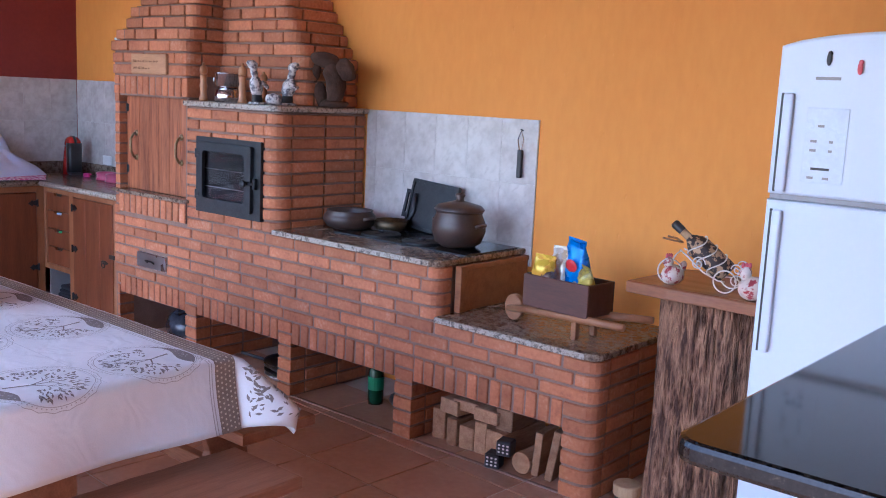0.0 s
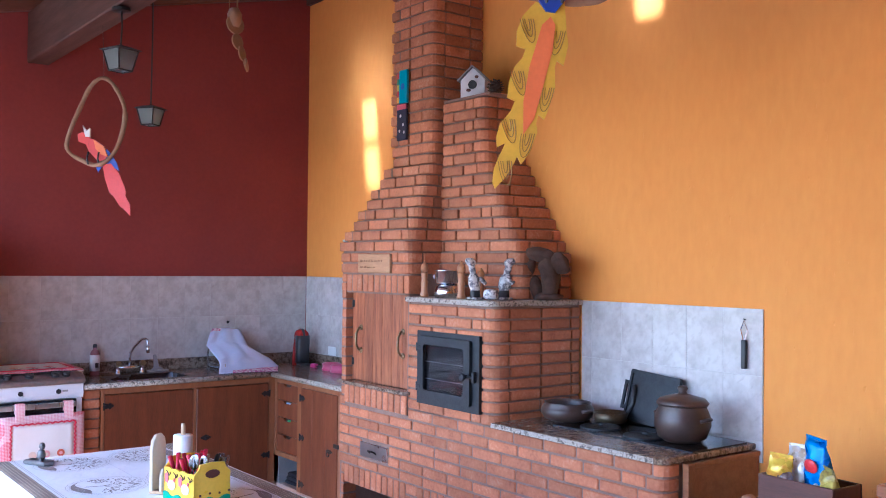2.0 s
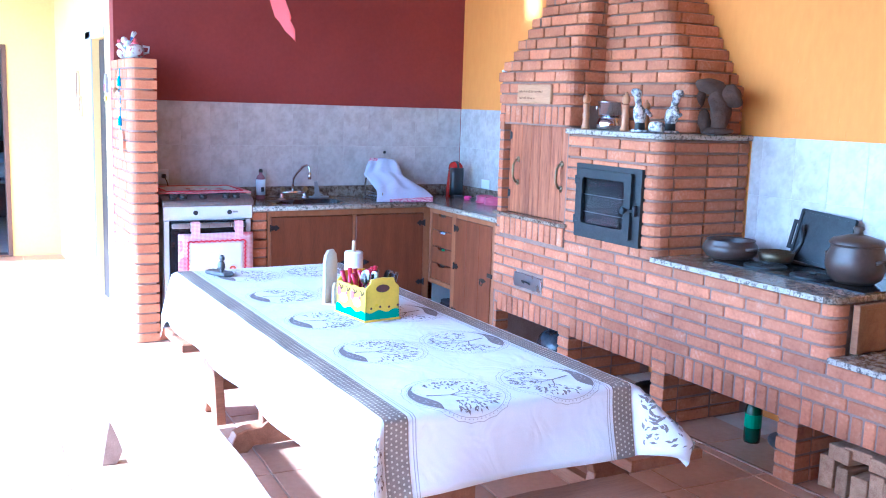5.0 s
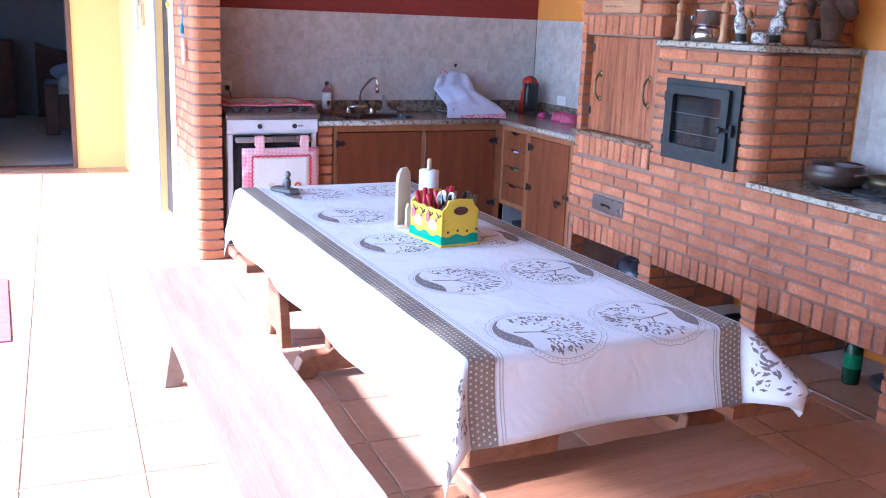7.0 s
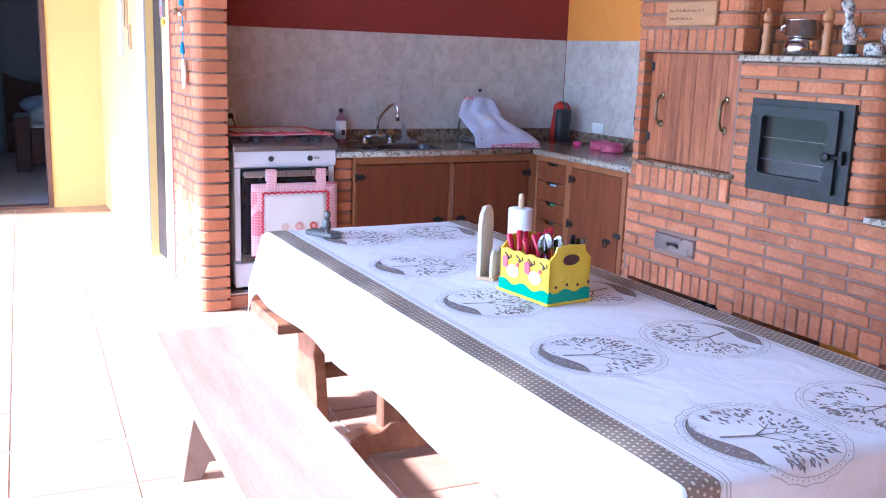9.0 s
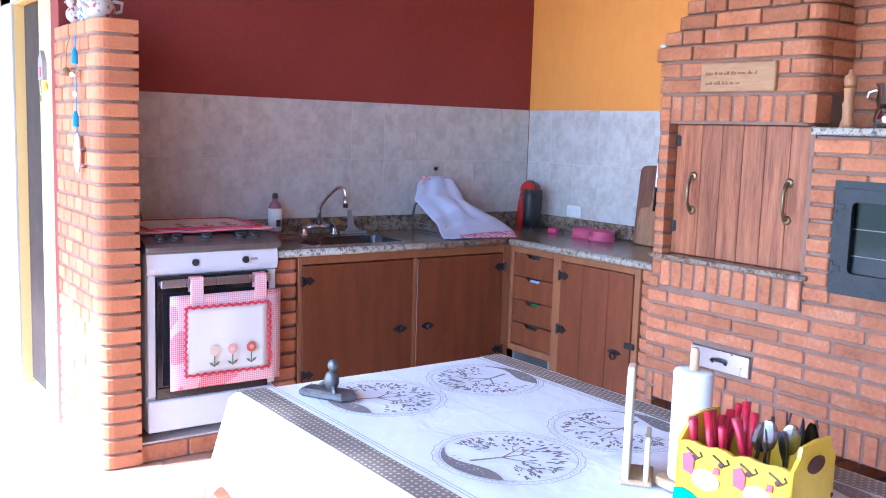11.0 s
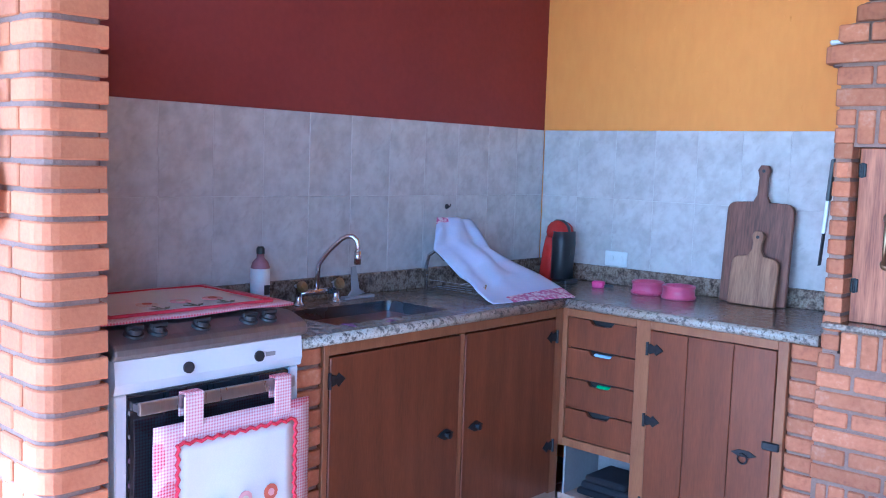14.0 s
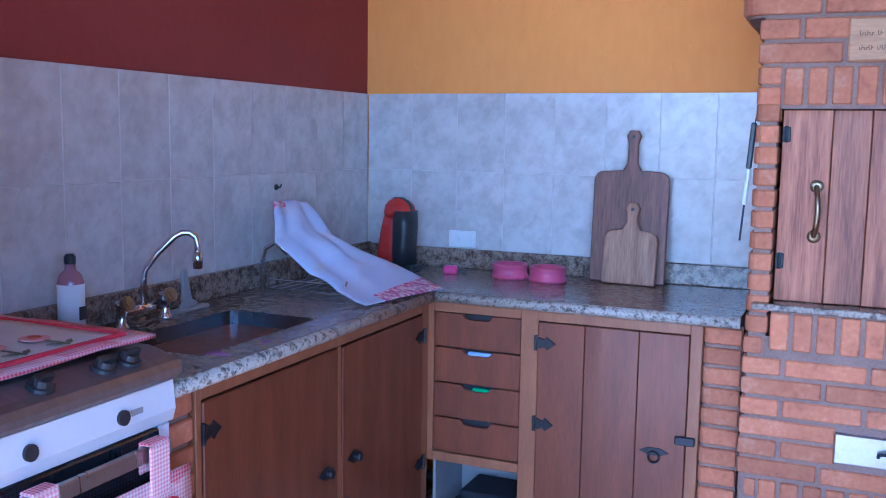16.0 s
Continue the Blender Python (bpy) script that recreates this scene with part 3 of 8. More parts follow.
for k, (a, e) in enumerate(POSTS):
    right = k == 4
    for i in range(6):
        r0 = 0.04 if k == 0 else 0.0
        set_brick(base, (a, F), 0, 0.002, i * 0.069 + 0.006, e - a - 0.004, 0.057, 0.1, r0, 0.06 if right else 0, BRICK)
        if right:
            set_brick(base, (e, F + 0.112), 90, 0, i * 0.069 + 0.006, 0.22, 0.057, 0.1, 0, 0, BRICK)
            set_brick(base, (e, F + 0.112), 90, 0.232, i * 0.069 + 0.006, 0.22, 0.057, 0.1, 0, 0, BRICK)
        elif k:
            for q in range(2):
                set_brick(base, (e, F + 0.112), 90, q * 0.24, i * 0.069 + 0.006, 0.225, 0.057, 0.05, 0, 0, BRICK)
for (a0, a1), (b0, b1) in zip(POSTS, POSTS[1:]):
    soldiers(base, (a1, F), 0, b0 - a1, 0.29, 0.125)
ASH = (0.275, 0.585, 0.5, 0.585)
GRILL = (0.055, 0.79, 0.82, 3.0)
lay(base, (-5.43, F), 0, 3.585, Z0, 3, C, 0, [ASH], None, 0, radius=0.06)
lay(base, (-1.845, F), 90, 0.64, Z0, 3, C, 0, (), 1, radius=0.06)
lay(base, (-5.43, F), 0, 2.73, Z0 + 3 * C, 4, C, 3, [ASH, (0.055, 0.79, 0.8, 3.0)], None, 0, radius=0.06)
lay(base, (-2.7, F), 90, 0.1, Z0 + 3 * C, 4, C, 3, (), 1, radius=0.06)
soldiers(base, (-5.36, F - 0.012), 0, 0.72, 0.815, 0.125)
part("mortar", box(-5.355, -4.645, F - 0.005, F + 0.0045, 0.818, 0.938), MORTAR, base, "", True)

# granite slabs
slab_st = solid("stove_slab", slab(rounded(-3.84, -2.685, F - 0.025, WY - 0.012, 0.05, 5, (0, 1, 0, 0)), 0.86, 0.89, 0.005), GRANITE, "polished brown speckled granite slab on the stove", "worktop")
solid("low_slab", slab(rounded(-2.69, -1.83, F - 0.025, WY - 0.012, 0.06, 5, (0, 1, 0, 0)), 0.608, 0.638, 0.005), GRANITE, "polished brown speckled granite slab on the low brick end", "worktop")
for nm, x0_, x1_, z in (("slab_edge", -3.84, -2.74, 0.86), ("slab_edge", -2.69, -1.895, 0.608)):
    solid(nm, box(x0_, x1_, F - 0.028, F - 0.0255, z + 0.004, z + 0.027), GRANITE_EDGE, "rough pale sawn edge of a granite slab", "slab edge", kind="structure")
side_panel = thing("stove_side_panel", "brown wooden panel closing the end of the stove", "panel", (-2.69, 3.45, 0.64))
part("board", box(-2.685, -2.665, 3.2, WY - 0.012, 0.64, 0.858, 0.003), MID_WOOD, side_panel, "", True)
part("stile", box(-2.69, -2.655, 3.185, 3.235, 0.64, 0.858, 0.003), MID_WOOD, side_panel, "", True)
part("rail", box(-2.665, -2.658, 3.235, WY - 0.012, 0.835, 0.858, 0.002), MID_WOOD, side_panel, "", True)

# oven
oven = thing("brick_oven", "red brick oven box with rounded corners beside the barbecue", "oven", (-4.25, 3.4, 0.86))
ZO = Z0 + 7 * C
part("mortar", slab(rounded(-4.64, -3.863, F + 0.011, WY - 0.01, 0.075, 5, (0, 1, 0, 0)), 0.859, 1.502), MORTAR, oven, "", True)
lay(oven, (-4.645, F), 0, 0.795, ZO, 10, C, 7, [(0.1, 0.68, 0.91, 1.34)], None, 0, radius=0.075)
lay(oven, (-3.85, F), 90, 0.655, ZO, 10, C, 7, (), 1, radius=0.075)
solid("oven_slab", slab(rounded(-4.64, -3.83, F - 0.03, WY - 0.012, 0.05, 5, (0, 1, 0, 0)), 1.505, 1.535, 0.005), GRANITE_EDGE, "pale granite shelf on top of the brick oven", "shelf")

# barbecue with hood and chimney
bbq = thing("brick_barbecue", "red brick barbecue with corbelled hood and tall chimney", "barbecue", (-5.05, 3.4, 0.86))
CH = 0.07
HOOD = []
for k in range(9):
    q = k / 8
    HOOD.append((-5.485 + 0.255 * q, F + 0.245 * q, -4.66 - 0.1 * q, 1.805 + CH * k))
for core in [box(-5.417, -5.368, F + 0.007, WY - 0.01, 0.859, 1.539), box(-5.368, -4.66, WY - 0.12, WY - 0.01, 0.859, 1.539), box(-4.66, -4.641, F + 0.007, WY - 0.01, 0.859, 1.539),
             slab(rounded(-5.417, -4.673, F + 0.007, WY - 0.01, 0.06, 4, (0, 1, 0, 0)), 1.54, 1.804),
             slab(rounded(-5.217, -4.773, 3.333, WY - 0.01, 0.05, 4, (1, 1, 0, 0)), 2.436, 4.05)]:
    part("mortar", core, MORTAR, bbq, "", True)
for xl, yf, xr, z in HOOD:
    part("mortar", slab(rounded(xl + 0.016, xr - 0.016, yf + 0.016, WY - 0.01, 0.06, 4, (1, 1, 0, 0)), z, z + CH), MORTAR, bbq, "", True)

lay(bbq, (-5.43, WY - 0.005), 270, WY - 0.005 - F, ZO, 10, C, 7, (), None, 0, radius=0.03, depth=0.055)
for i in range(7, 18):
    if i % 2:
        set_brick(bbq, (-5.43, F), 0, 0, ZO + (i - 7) * C + 0.006, 0.068, C - 0.012, 0.1, 0.03, 0, BRICK)
    else:
        set_brick(bbq, (-5.43, F), 0, 0.0, ZO + (i - 7) * C + 0.006, 0.068, C - 0.012, 0.05, 0.03, 0, BRICK)
    set_brick(bbq, (-5.362, F + 0.055), 90, 0.0, ZO + (i - 7) * C + 0.006, 0.22, C - 0.012, 0.05, 0, 0, BRICK)
soldiers(bbq, (-5.36, F), 0, 0.72, 1.545, 0.12)
lay(bbq, (-5.43, F), 0, 0.77, 1.665, 2, CH, 0, (), None, 0, radius=0.06)
lay(bbq, (-4.66, F), 90, 0.655, 1.665, 2, CH, 0, (), 1, radius=0.06)
set_brick(bbq, (-5.43, F), 0, 0, 1.551, 0.068, 0.052, 0.1, 0.02, 0, BRICK)
set_brick(bbq, (-5.43, F), 0, 0, 1.609, 0.068, 0.052, 0.1, 0.02, 0, BRICK)
for k, (xl, yf, xr, z) in enumerate(HOOD):
    lay(bbq, (xl, WY - 0.005), 270, WY - 0.005 - yf, z, 1, CH, k, (), None, 1, radius=0.015)
    lay(bbq, (xl, yf), 0, xr - xl, z, 1, CH, k, (), 0, 0, radius=0.06 if k else 0.05, brick=0.225)
    lay(bbq, (xr, yf), 90, WY - 0.005 - yf, z, 1, CH, k, (), 1, radius=0.06)
lay(bbq, (-5.23, 3.32), 0, 0.47, 2.435, 23, CH, 0, (), 0, 0, radius=0.05, brick=0.22)
lay(bbq, (-4.76, 3.32), 90, 0.415, 2.435, 23, CH, 0, (), 1, radius=0.05, brick=0.2)
lay(bbq, (-5.23, WY - 0.005), 270, 0.415, 2.435, 23, CH, 0, (), None, 1, radius=0.02, brick=0.2)
part("sill", slab(rounded(-5.41, -4.625, F - 0.035, F + 0.12, 0.03, 4, (0, 1, 0, 0)), 0.942, 0.962, 0.003), GRANITE, bbq, "granite sill under the barbecue door", True)

# flue of the oven
flue = thing("oven_flue", "short red brick flue of the oven, stepping in upwards", "flue", (-4.3, 3.5, 1.535))
b = None
FLUE = []
for k in range(18):
    z = 1.535 + k * 0.0675
    xr = -3.93 if k < 3 else max(-4.34, -3.93 - 0.045 * (k - 3))
    yf = 3.3 + 0.1 * min(1, k / 12)
    FLUE.append((xr, yf, z))
    part("mortar", slab(rounded(-4.75, xr - 0.016, yf + 0.016, WY - 0.01, 0.06, 4, (0, 1, 0, 0)), z - 0.001, z + 0.0685), MORTAR, flue, "", True)
for k, (xr, yf, z) in enumerate(FLUE):
    lay(flue, (-4.75, yf), 0, xr + 4.75, z, 1, 0.0675, k, (), None, 0, radius=0.06, brick=0.22, shift=1)
    lay(flue, (xr, yf), 90, WY - 0.005 - yf, z, 1, 0.0675, k, (), 1, radius=0.06, brick=0.22)
part("cap", box(-4.75, -4.3, 3.405, WY - 0.01, 2.7505, 2.765), MORTAR, flue, "mortar cap", True)

# partition beside the cooker
part_wall = thing("brick_partition", "low brick partition wall beside the cooker", "partition", (-6.78, 0.97, 0))
part("mortar", slab(rounded(WX - 0.004, -6.438, 0.903, 1.057, 0.05, 4, (0, 1, 0.4, 0)), -0.004, 1.885), MORTAR, part_wall, "", True)
PW = -6.43 - WX
for i in range(28):
    # each course ends in one wide brick with a rounded corner
    z, corner = i * 0.0675 + 0.006, 0.155 if i % 2 else 0.1
    set_brick(part_wall, (WX, 0.895), 0, PW - corner, z, corner, 0.0555, 0.17, 0, 0.05, BRICK_PALE)
    u = PW - corner - 0.012
    while u > 0.03:
        l_ = min(0.115, u)
        set_brick(part_wall, (WX, 0.895), 0, u - l_, z, l_, 0.0555, 0.075, 0, 0, BRICK_PALE)
        u -= l_ + 0.012
lay(part_wall, (-6.6, 1.065), 180, 0.42, 0.0, 28, 0.0675, 1, (), None, None, depth=0.06, material=BRICK_PALE)

# ---- floor tiles, laid slightly askew ----
TILE_P = 0.41
fl_mesh = finish("tile", box(0.0045, TILE_P - 0.0045, 0.0045, TILE_P - 0.0045, -0.007, 0, 0.0015), FLOOR_TILE)
rest = None
ground_turn = pose(-2.61, 2.58, 0, 0, 0, -3.2)
near, far_cells = [], []
for i in range(-30, 14):
    for j in range(-12, 4):
        c = ground_turn @ Vector(((i + 0.5) * TILE_P, (j + 0.5) * TILE_P, 0))
        if not (-10.6 < c.x < 2.6 and -1.85 < c.y < WY - 0.1):
            continue
        inside = c.x > WX + 0.1 or c.y < 0.9
        if not inside:
            continue
        (near if -8.2 < c.x < -1.2 and -1.3 < c.y else far_cells).append((i, j))
FLOOR_CELLS = near[:300]
far_cells += near[300:]
vs, fs = [], []
for i, j in far_cells:
    k = len(vs)
    for dx, dy in ((0.0045, 0.0045), (TILE_P - 0.0045, 0.0045), (TILE_P - 0.0045, TILE_P - 0.0045), (0.0045, TILE_P - 0.0045)):
        vs.append(tuple(ground_turn @ Vector((i * TILE_P + dx, j * TILE_P + dy, 0))))
    for dx, dy in ((0.0045, 0.0045), (TILE_P - 0.0045, 0.0045), (TILE_P - 0.0045, TILE_P - 0.0045), (0.0045, TILE_P - 0.0045)):
        vs.append(tuple(ground_turn @ Vector((i * TILE_P + dx, j * TILE_P + dy, -0.007))))
    fs += [(k, k + 1, k + 2, k + 3)] + [(k + q, k + 4 + q, k + 4 + (q + 1) % 4, k + (q + 1) % 4) for q in range(4)]
me = bpy.data.meshes.new("floor_tiles")
me.from_pydata(vs, [], fs)
me.materials.append(FLOOR_TILE)
ob = new("floor_tiles", me)
ob.parent = floor
tagged(ob, "", "", "", "stuff")

# ---- doors and joinery in the setting ----
FRAME_BROWN = paint("brown_frame", (0.16, 0.075, 0.05), 0.5)
PALE_FRAME = paint("pale_frame", (0.62, 0.6, 0.62), 0.5)
door = thing("door_1", "narrow dark brown wooden door in a pale frame", "door", (-7.93, 0.92, 0), kind="structure")
part("door_leaf", box(-8.06, -7.51, 0.97, 1.01, 0.02, 2.07, 0.003), paint("dark_door", (0.03, 0.018, 0.016), 0.6), door, "", True)
part("door_frame", box(-8.33, -8.07, 0.905, 0.92, 0.0, 2.14, 0.003, bm=box(-8.33, -7.5, 0.905, 0.92, 2.08, 2.14, 0.003)), PALE_FRAME, door, "", True)
door2 = thing("door_2", "open doorway with a brown wooden frame into a dark bedroom", "door", (-10.4, 0.01, 0), kind="structure")
part("jamb", box(-10.56, -10.385, 0.425, 0.465, 0, 2.1, 0.003), FRAME_BROWN, door2, "", True)
part("jamb", box(-10.56, -10.385, -0.445, -0.405, 0, 2.1, 0.003), FRAME_BROWN, door2, "", True)
part("head", box(-10.56, -10.385, -0.405, 0.425, 2.06, 2.1, 0.003), FRAME_BROWN, door2, "", True)
part("threshold", box(-10.56, -10.39, -0.405, 0.425, 0.0, 0.018, 0.003), FRAME_BROWN, door2, "", True)
chest = thing("chest_of_drawers", "dark wooden chest of drawers in the shaded bedroom", "chest of drawers", (-15.2, -0.2, 0))
part("body", box(-15.42, -15.02, -0.75, 0.32, 0.05, 1.08, 0.01), DARK_WOOD, chest, "", True)
part("plinth", box(-15.4, -15.04, -0.73, 0.3, 0, 0.05), DARK_WOOD, chest, "", True)
for z in (0.1, 0.43, 0.76):
    part("drawer", box(-15.02, -15.0, -0.72, 0.29, z, z + 0.3, 0.004), DARK_WOOD, chest, "", True)
bed = thing("bed", "dark wooden bed with white and blue bedding", "bed", (-14.2, 1.1, 0))
arch = [(0.54, 0), (1.66, 0), (1.66, 1.06)] + [(1.66 - 1.12 * k / 12, 1.06 - 0.13 * math.sin(math.pi * k / 12) ** 0.7) for k in range(1, 12)] + [(0.54, 1.06)]
part("headboard", moved(upright(slab(arch, 0, 0.06, 0.008)), pose(-15.26, 0, 0, 0, 0, 90)), DARK_WOOD, bed, "", True)
part("side_rail", box(-15.2, -13.1, 0.58, 0.62, 0.1, 0.4, 0.01), DARK_WOOD, bed, "", True)
foot = box(-13.1, -13.03, 0.54, 0.7, 0, 0.62, 0.012)
box(-13.09, -13.04, 0.7, 1.5, 0.08, 0.5, 0.012, bm=foot)
box(-13.1, -13.03, 1.5, 1.66, 0, 0.62, 0.012, bm=foot)
part("footboard", foot, DARK_WOOD, bed, "", True)
part("mattress", box(-15.18, -13.12, 0.63, 1.6, 0.32, 0.54, 0.05, 3), CLOTH, bed, "white mattress", True, smooth=True)
part("pillow", ellipsoid((-14.85, 1.0, 0.66), (0.22, 0.3, 0.13)), paint("blue_bedding", (0.45, 0.55, 0.75), 0.9), bed, "pale blue pillow", True, smooth=True)
part("folded_sheet", ellipsoid((-13.75, 0.95, 0.6), (0.25, 0.2, 0.13)), CLOTH, bed, "white folded sheet", True, smooth=True)

for ob, dy in ((chest, -0.3), (bed, -0.24)):
    ob.location.y += dy

# ---- worktop and cabinets in the corner ----
top = thing("granite_worktop", "L-shaped worktop of polished brown speckled granite", "worktop", (-6.8, 2.9, 0.862))
SX0, SX1, SY0, SY1 = -6.9, -6.585, 1.95, 2.5
b = None
for x0_, x1_, ya, yb in ((-7.078, -6.49, 1.725, SY0), (-7.078, -6.49, SY1, 3.728), (-7.078, SX0, SY0, SY1), (SX1, -6.49, SY0, SY1), (-6.49, -5.445, 3.12, 3.728)):
    b = box(x0_, x1_, ya, yb, 0.862, 0.9, bm=b)
bmesh.ops.remove_doubles(b, verts=b.verts[:], dist=0.0005)
part("slab", b, GRANITE, top, "", True)
b = tube([(-6.49, 1.728, 0.881), (-6.49, 3.1, 0.881)], 0.0185, 10)
tube([(-6.478, 3.12, 0.881), (-5.446, 3.12, 0.881)], 0.0185, 10, bm=b)
part("front_edge", b, GRANITE_EDGE, top, "pale rounded speckled edge", True, smooth=True)
part("upstand", box(-7.078, -7.058, 1.725, 3.728, 0.9005, 0.985, 0.003), GRANITE, top, "", True)
part("upstand", box(-7.057, -5.446, 3.708, 3.728, 0.9005, 0.98, 0.003), GRANITE, top, "", True)
sink = thing("kitchen_sink", "stainless steel sink bowl set into the granite", "sink", (-6.75, 2.21, 0.86))
b = bmesh.new()
o1, o2 = rounded(SX0 + 0.001, SX1 - 0.001, SY0 + 0.001, SY1 - 0.001, 0.04, 5), rounded(SX0 + 0.02, SX1 - 0.02, SY0 + 0.02, SY1 - 0.02, 0.05, 5)
rings = [[b.verts.new((x, y, z)) for x, y in o] for o, z in ((o1, 0.898), (o1, 0.85), (o2, 0.7))]
for lo, hi in zip(rings, rings[1:]):
    for k in range(len(lo)):
        b.faces.new((lo[k], lo[(k + 1) % len(lo)], hi[(k + 1) % len(lo)], hi[k]))
b.faces.new(rings[-1])
part("bowl", b, mat("sink_steel", (0.27, 0.27, 0.28), (0.2, 0.2, 0.21), 0.26, 1.0, scale=4, fine=60, bump=0.03), sink, "", True)
part("drain", lathe([(0.0, 0), (0.035, 0.0), (0.038, 0.004), (0.0, 0.004)], 16, (-6.75, 2.21, 0.701)), CHROME, sink, "", True)

HINGE = mat("iron_hinge", (0.03, 0.03, 0.033), (0.05, 0.05, 0.055), 0.45, 0.7, bump=0.2)


def hinge_bm():
    """An ornate strap hinge in the x and z plane, its pin at the origin."""
    out = [(0, -0.016), (0.012, -0.02), (0.03, -0.013), (0.04, -0.024), (0.052, -0.013), (0.07, 0), (0.052, 0.013), (0.04, 0.024), (0.03, 0.013), (0.012, 0.02), (0, 0.016)]
    h = upright(slab(out, 0, 0.005, 0.0015))
    tube([(0, -0.004, -0.026), (0, -0.004, 0.026)], 0.006, 8, bm=h)
    return h


def knob_bm():
    h = lathe([(0.02, 0), (0.022, 0.003), (0.008, 0.005), (0.007, 0.014), (0.014, 0.02), (0.012, 0.027), (0, 0.029)], 12)
    moved(h, pose(0, 0, 0, 90))
    return join(h, upright(slab([(-0.045, 0), (-0.02, -0.014), (0.02, -0.014), (0.045, 0), (0.02, 0.014), (-0.02, 0.014)], 0, 0.004, 0.001)))


FX = -6.53
sc = thing("sink_cabinet", "brown wooden base cabinet with two plain doors under the sink", "cabinet", (FX, 1.85, 0))
part("carcass", box(-7.05, FX - 0.022, 1.85, 3.165, 0.06, 0.855), CABINET, sc, "", True)
part("plinth", box(-7.0, FX - 0.015, 1.85, 3.19, 0.0, 0.06), mat("plinth_tile", (0.5, 0.36, 0.28), (0.42, 0.28, 0.2), 0.6), sc, "pale terracotta plinth", True)
for ya, yb, zt in ((1.85, 1.872, 0.86), (2.51, 2.534, 0.8175), (3.11, 3.165, 0.86)):
    part("stile", box(FX - 0.02, FX + 0.004, ya, yb, 0.06, zt, 0.002), CAB_FRAME, sc, "", True)
part("rail", box(FX - 0.02, FX + 0.004, 1.872, 3.11, 0.818, 0.86, 0.002), CAB_FRAME, sc, "", True)
for ya, yb, hy, ky, mirror in ((1.874, 2.508, 1.868, 2.435, 1), (2.536, 3.108, 3.114, 2.605, -1)):
    dr = part("door", box(0, 0.02, 0, yb - ya, 0, 0.74, 0.003), CABINET, sc, "", at=pose(FX - 0.012 - FX, ya - 1.85, 0.072))
    for z in (0.2, 0.665):
        part("hinge", moved(hinge_bm(), pose(0.021, hy - ya, z, 0, 0, 90) @ Matrix.Diagonal((mirror, 1, 1, 1))), HINGE, dr, "black iron hinge")
    part("knob", moved(knob_bm(), pose(0.021, ky - ya, 0.38, 0, 0, 90)), HINGE, dr, "black iron knob")
# brick posts beside the cabinets
bp = thing("brick_post", "narrow brick post between cooker and sink cabinet", "brick post", (FX, 1.785, 0))
part("mortar", slab(rounded(-7.0, FX - 0.004, 1.735, 1.845, 0.02, 3, (0, 1, 1, 0)), -0.004, 0.861), MORTAR, bp, "", True)
for i in range(13):
    set_brick(bp, (FX + 0.008, 1.728), 90, 0, i * 0.066 + 0.006, 0.119, 0.054, 0.1, 0.02, 0.02, BRICK)
bp = thing("brick_post", "narrow brick post between cabinet and brick kitchen", "brick post", (-5.52, 3.17, 0))
part("mortar", slab(rounded(-5.56, -5.44, 3.178, WY - 0.02, 0.02, 3, (1, 0, 0, 0)), -0.004, 0.861), MORTAR, bp, "", True)
for i in range(13):
    set_brick(bp, (-5.562, 3.165), 0, 0, i * 0.066 + 0.006, 0.12, 0.054, 0.1, 0.025, 0, BRICK)

FY = 3.17
dc = thing("drawer_cabinet", "brown wooden corner cabinet with four drawers and a plank door", "cabinet", (-6.52, FY, 0))
part("carcass", box(-6.5, -5.57, FY + 0.3, WY - 0.03, 0.05, 0.855), CABINET, dc, "", True)
NICHE = paint("niche_grey", (0.3, 0.28, 0.27), 0.6)
part("divider", box(-6.14, -6.125, FY + 0.02, FY + 0.3, 0.05, 0.855), NICHE, dc, "", True)
part("niche_lining", box(-6.5, -6.14, FY + 0.28, FY + 0.298, 0.05, 0.27, bm=box(-6.51, -6.5, FY + 0.02, FY + 0.3, 0.05, 0.27)), NICHE, dc, "grey niche lining", True)
part("plinth", box(-6.53, -5.57, FY + 0.015, WY - 0.03, 0, 0.05), mat("plinth_tile_b", (0.5, 0.36, 0.28), (0.42, 0.28, 0.2), 0.6), dc, "pale terracotta plinth", True)
for xa, xb, za, zb in ((-6.535, -6.505, 0.265, 0.86), (-6.175, -6.112, 0.05, 0.86), (-5.6, -5.562, 0.05, 0.86)):
    part("stile", box(xa, xb, FY - 0.004, FY + 0.02, za, zb, 0.002), CAB_FRAME, dc, "", True)
for xa, xb, za, zb in ((-6.505, -6.175, 0.82, 0.86), (-6.112, -5.6, 0.82, 0.86), (-6.505, -6.175, 0.265, 0.3)):
    part("rail", box(xa, xb, FY - 0.004, FY + 0.02, za, zb, 0.002), CAB_FRAME, dc, "", True)
# black sheet in place of the shade seen through the grip notches
part("drawer_backing", box(-6.505, -6.175, FY + 0.03, FY + 0.036, 0.3, 0.82), BLACK_PLASTIC, dc, "", True)
for k in range(4):
    z = 0.304 + k * 0.1295
    w, h = 0.326, 0.124
    out = [(0, 0), (w, 0), (w, h), (w * 0.68, h), (w * 0.64, h - 0.016), (w * 0.6, h - 0.02), (w * 0.4, h - 0.02), (w * 0.36, h - 0.016), (w * 0.32, h), (0, h)]
    part("drawer_front", moved(upright(slab(out, 0, 0.018, 0.0015)), pose(0, 0.018, 0)), CABINET, dc, "", at=pose(0.017, 0.002, z))
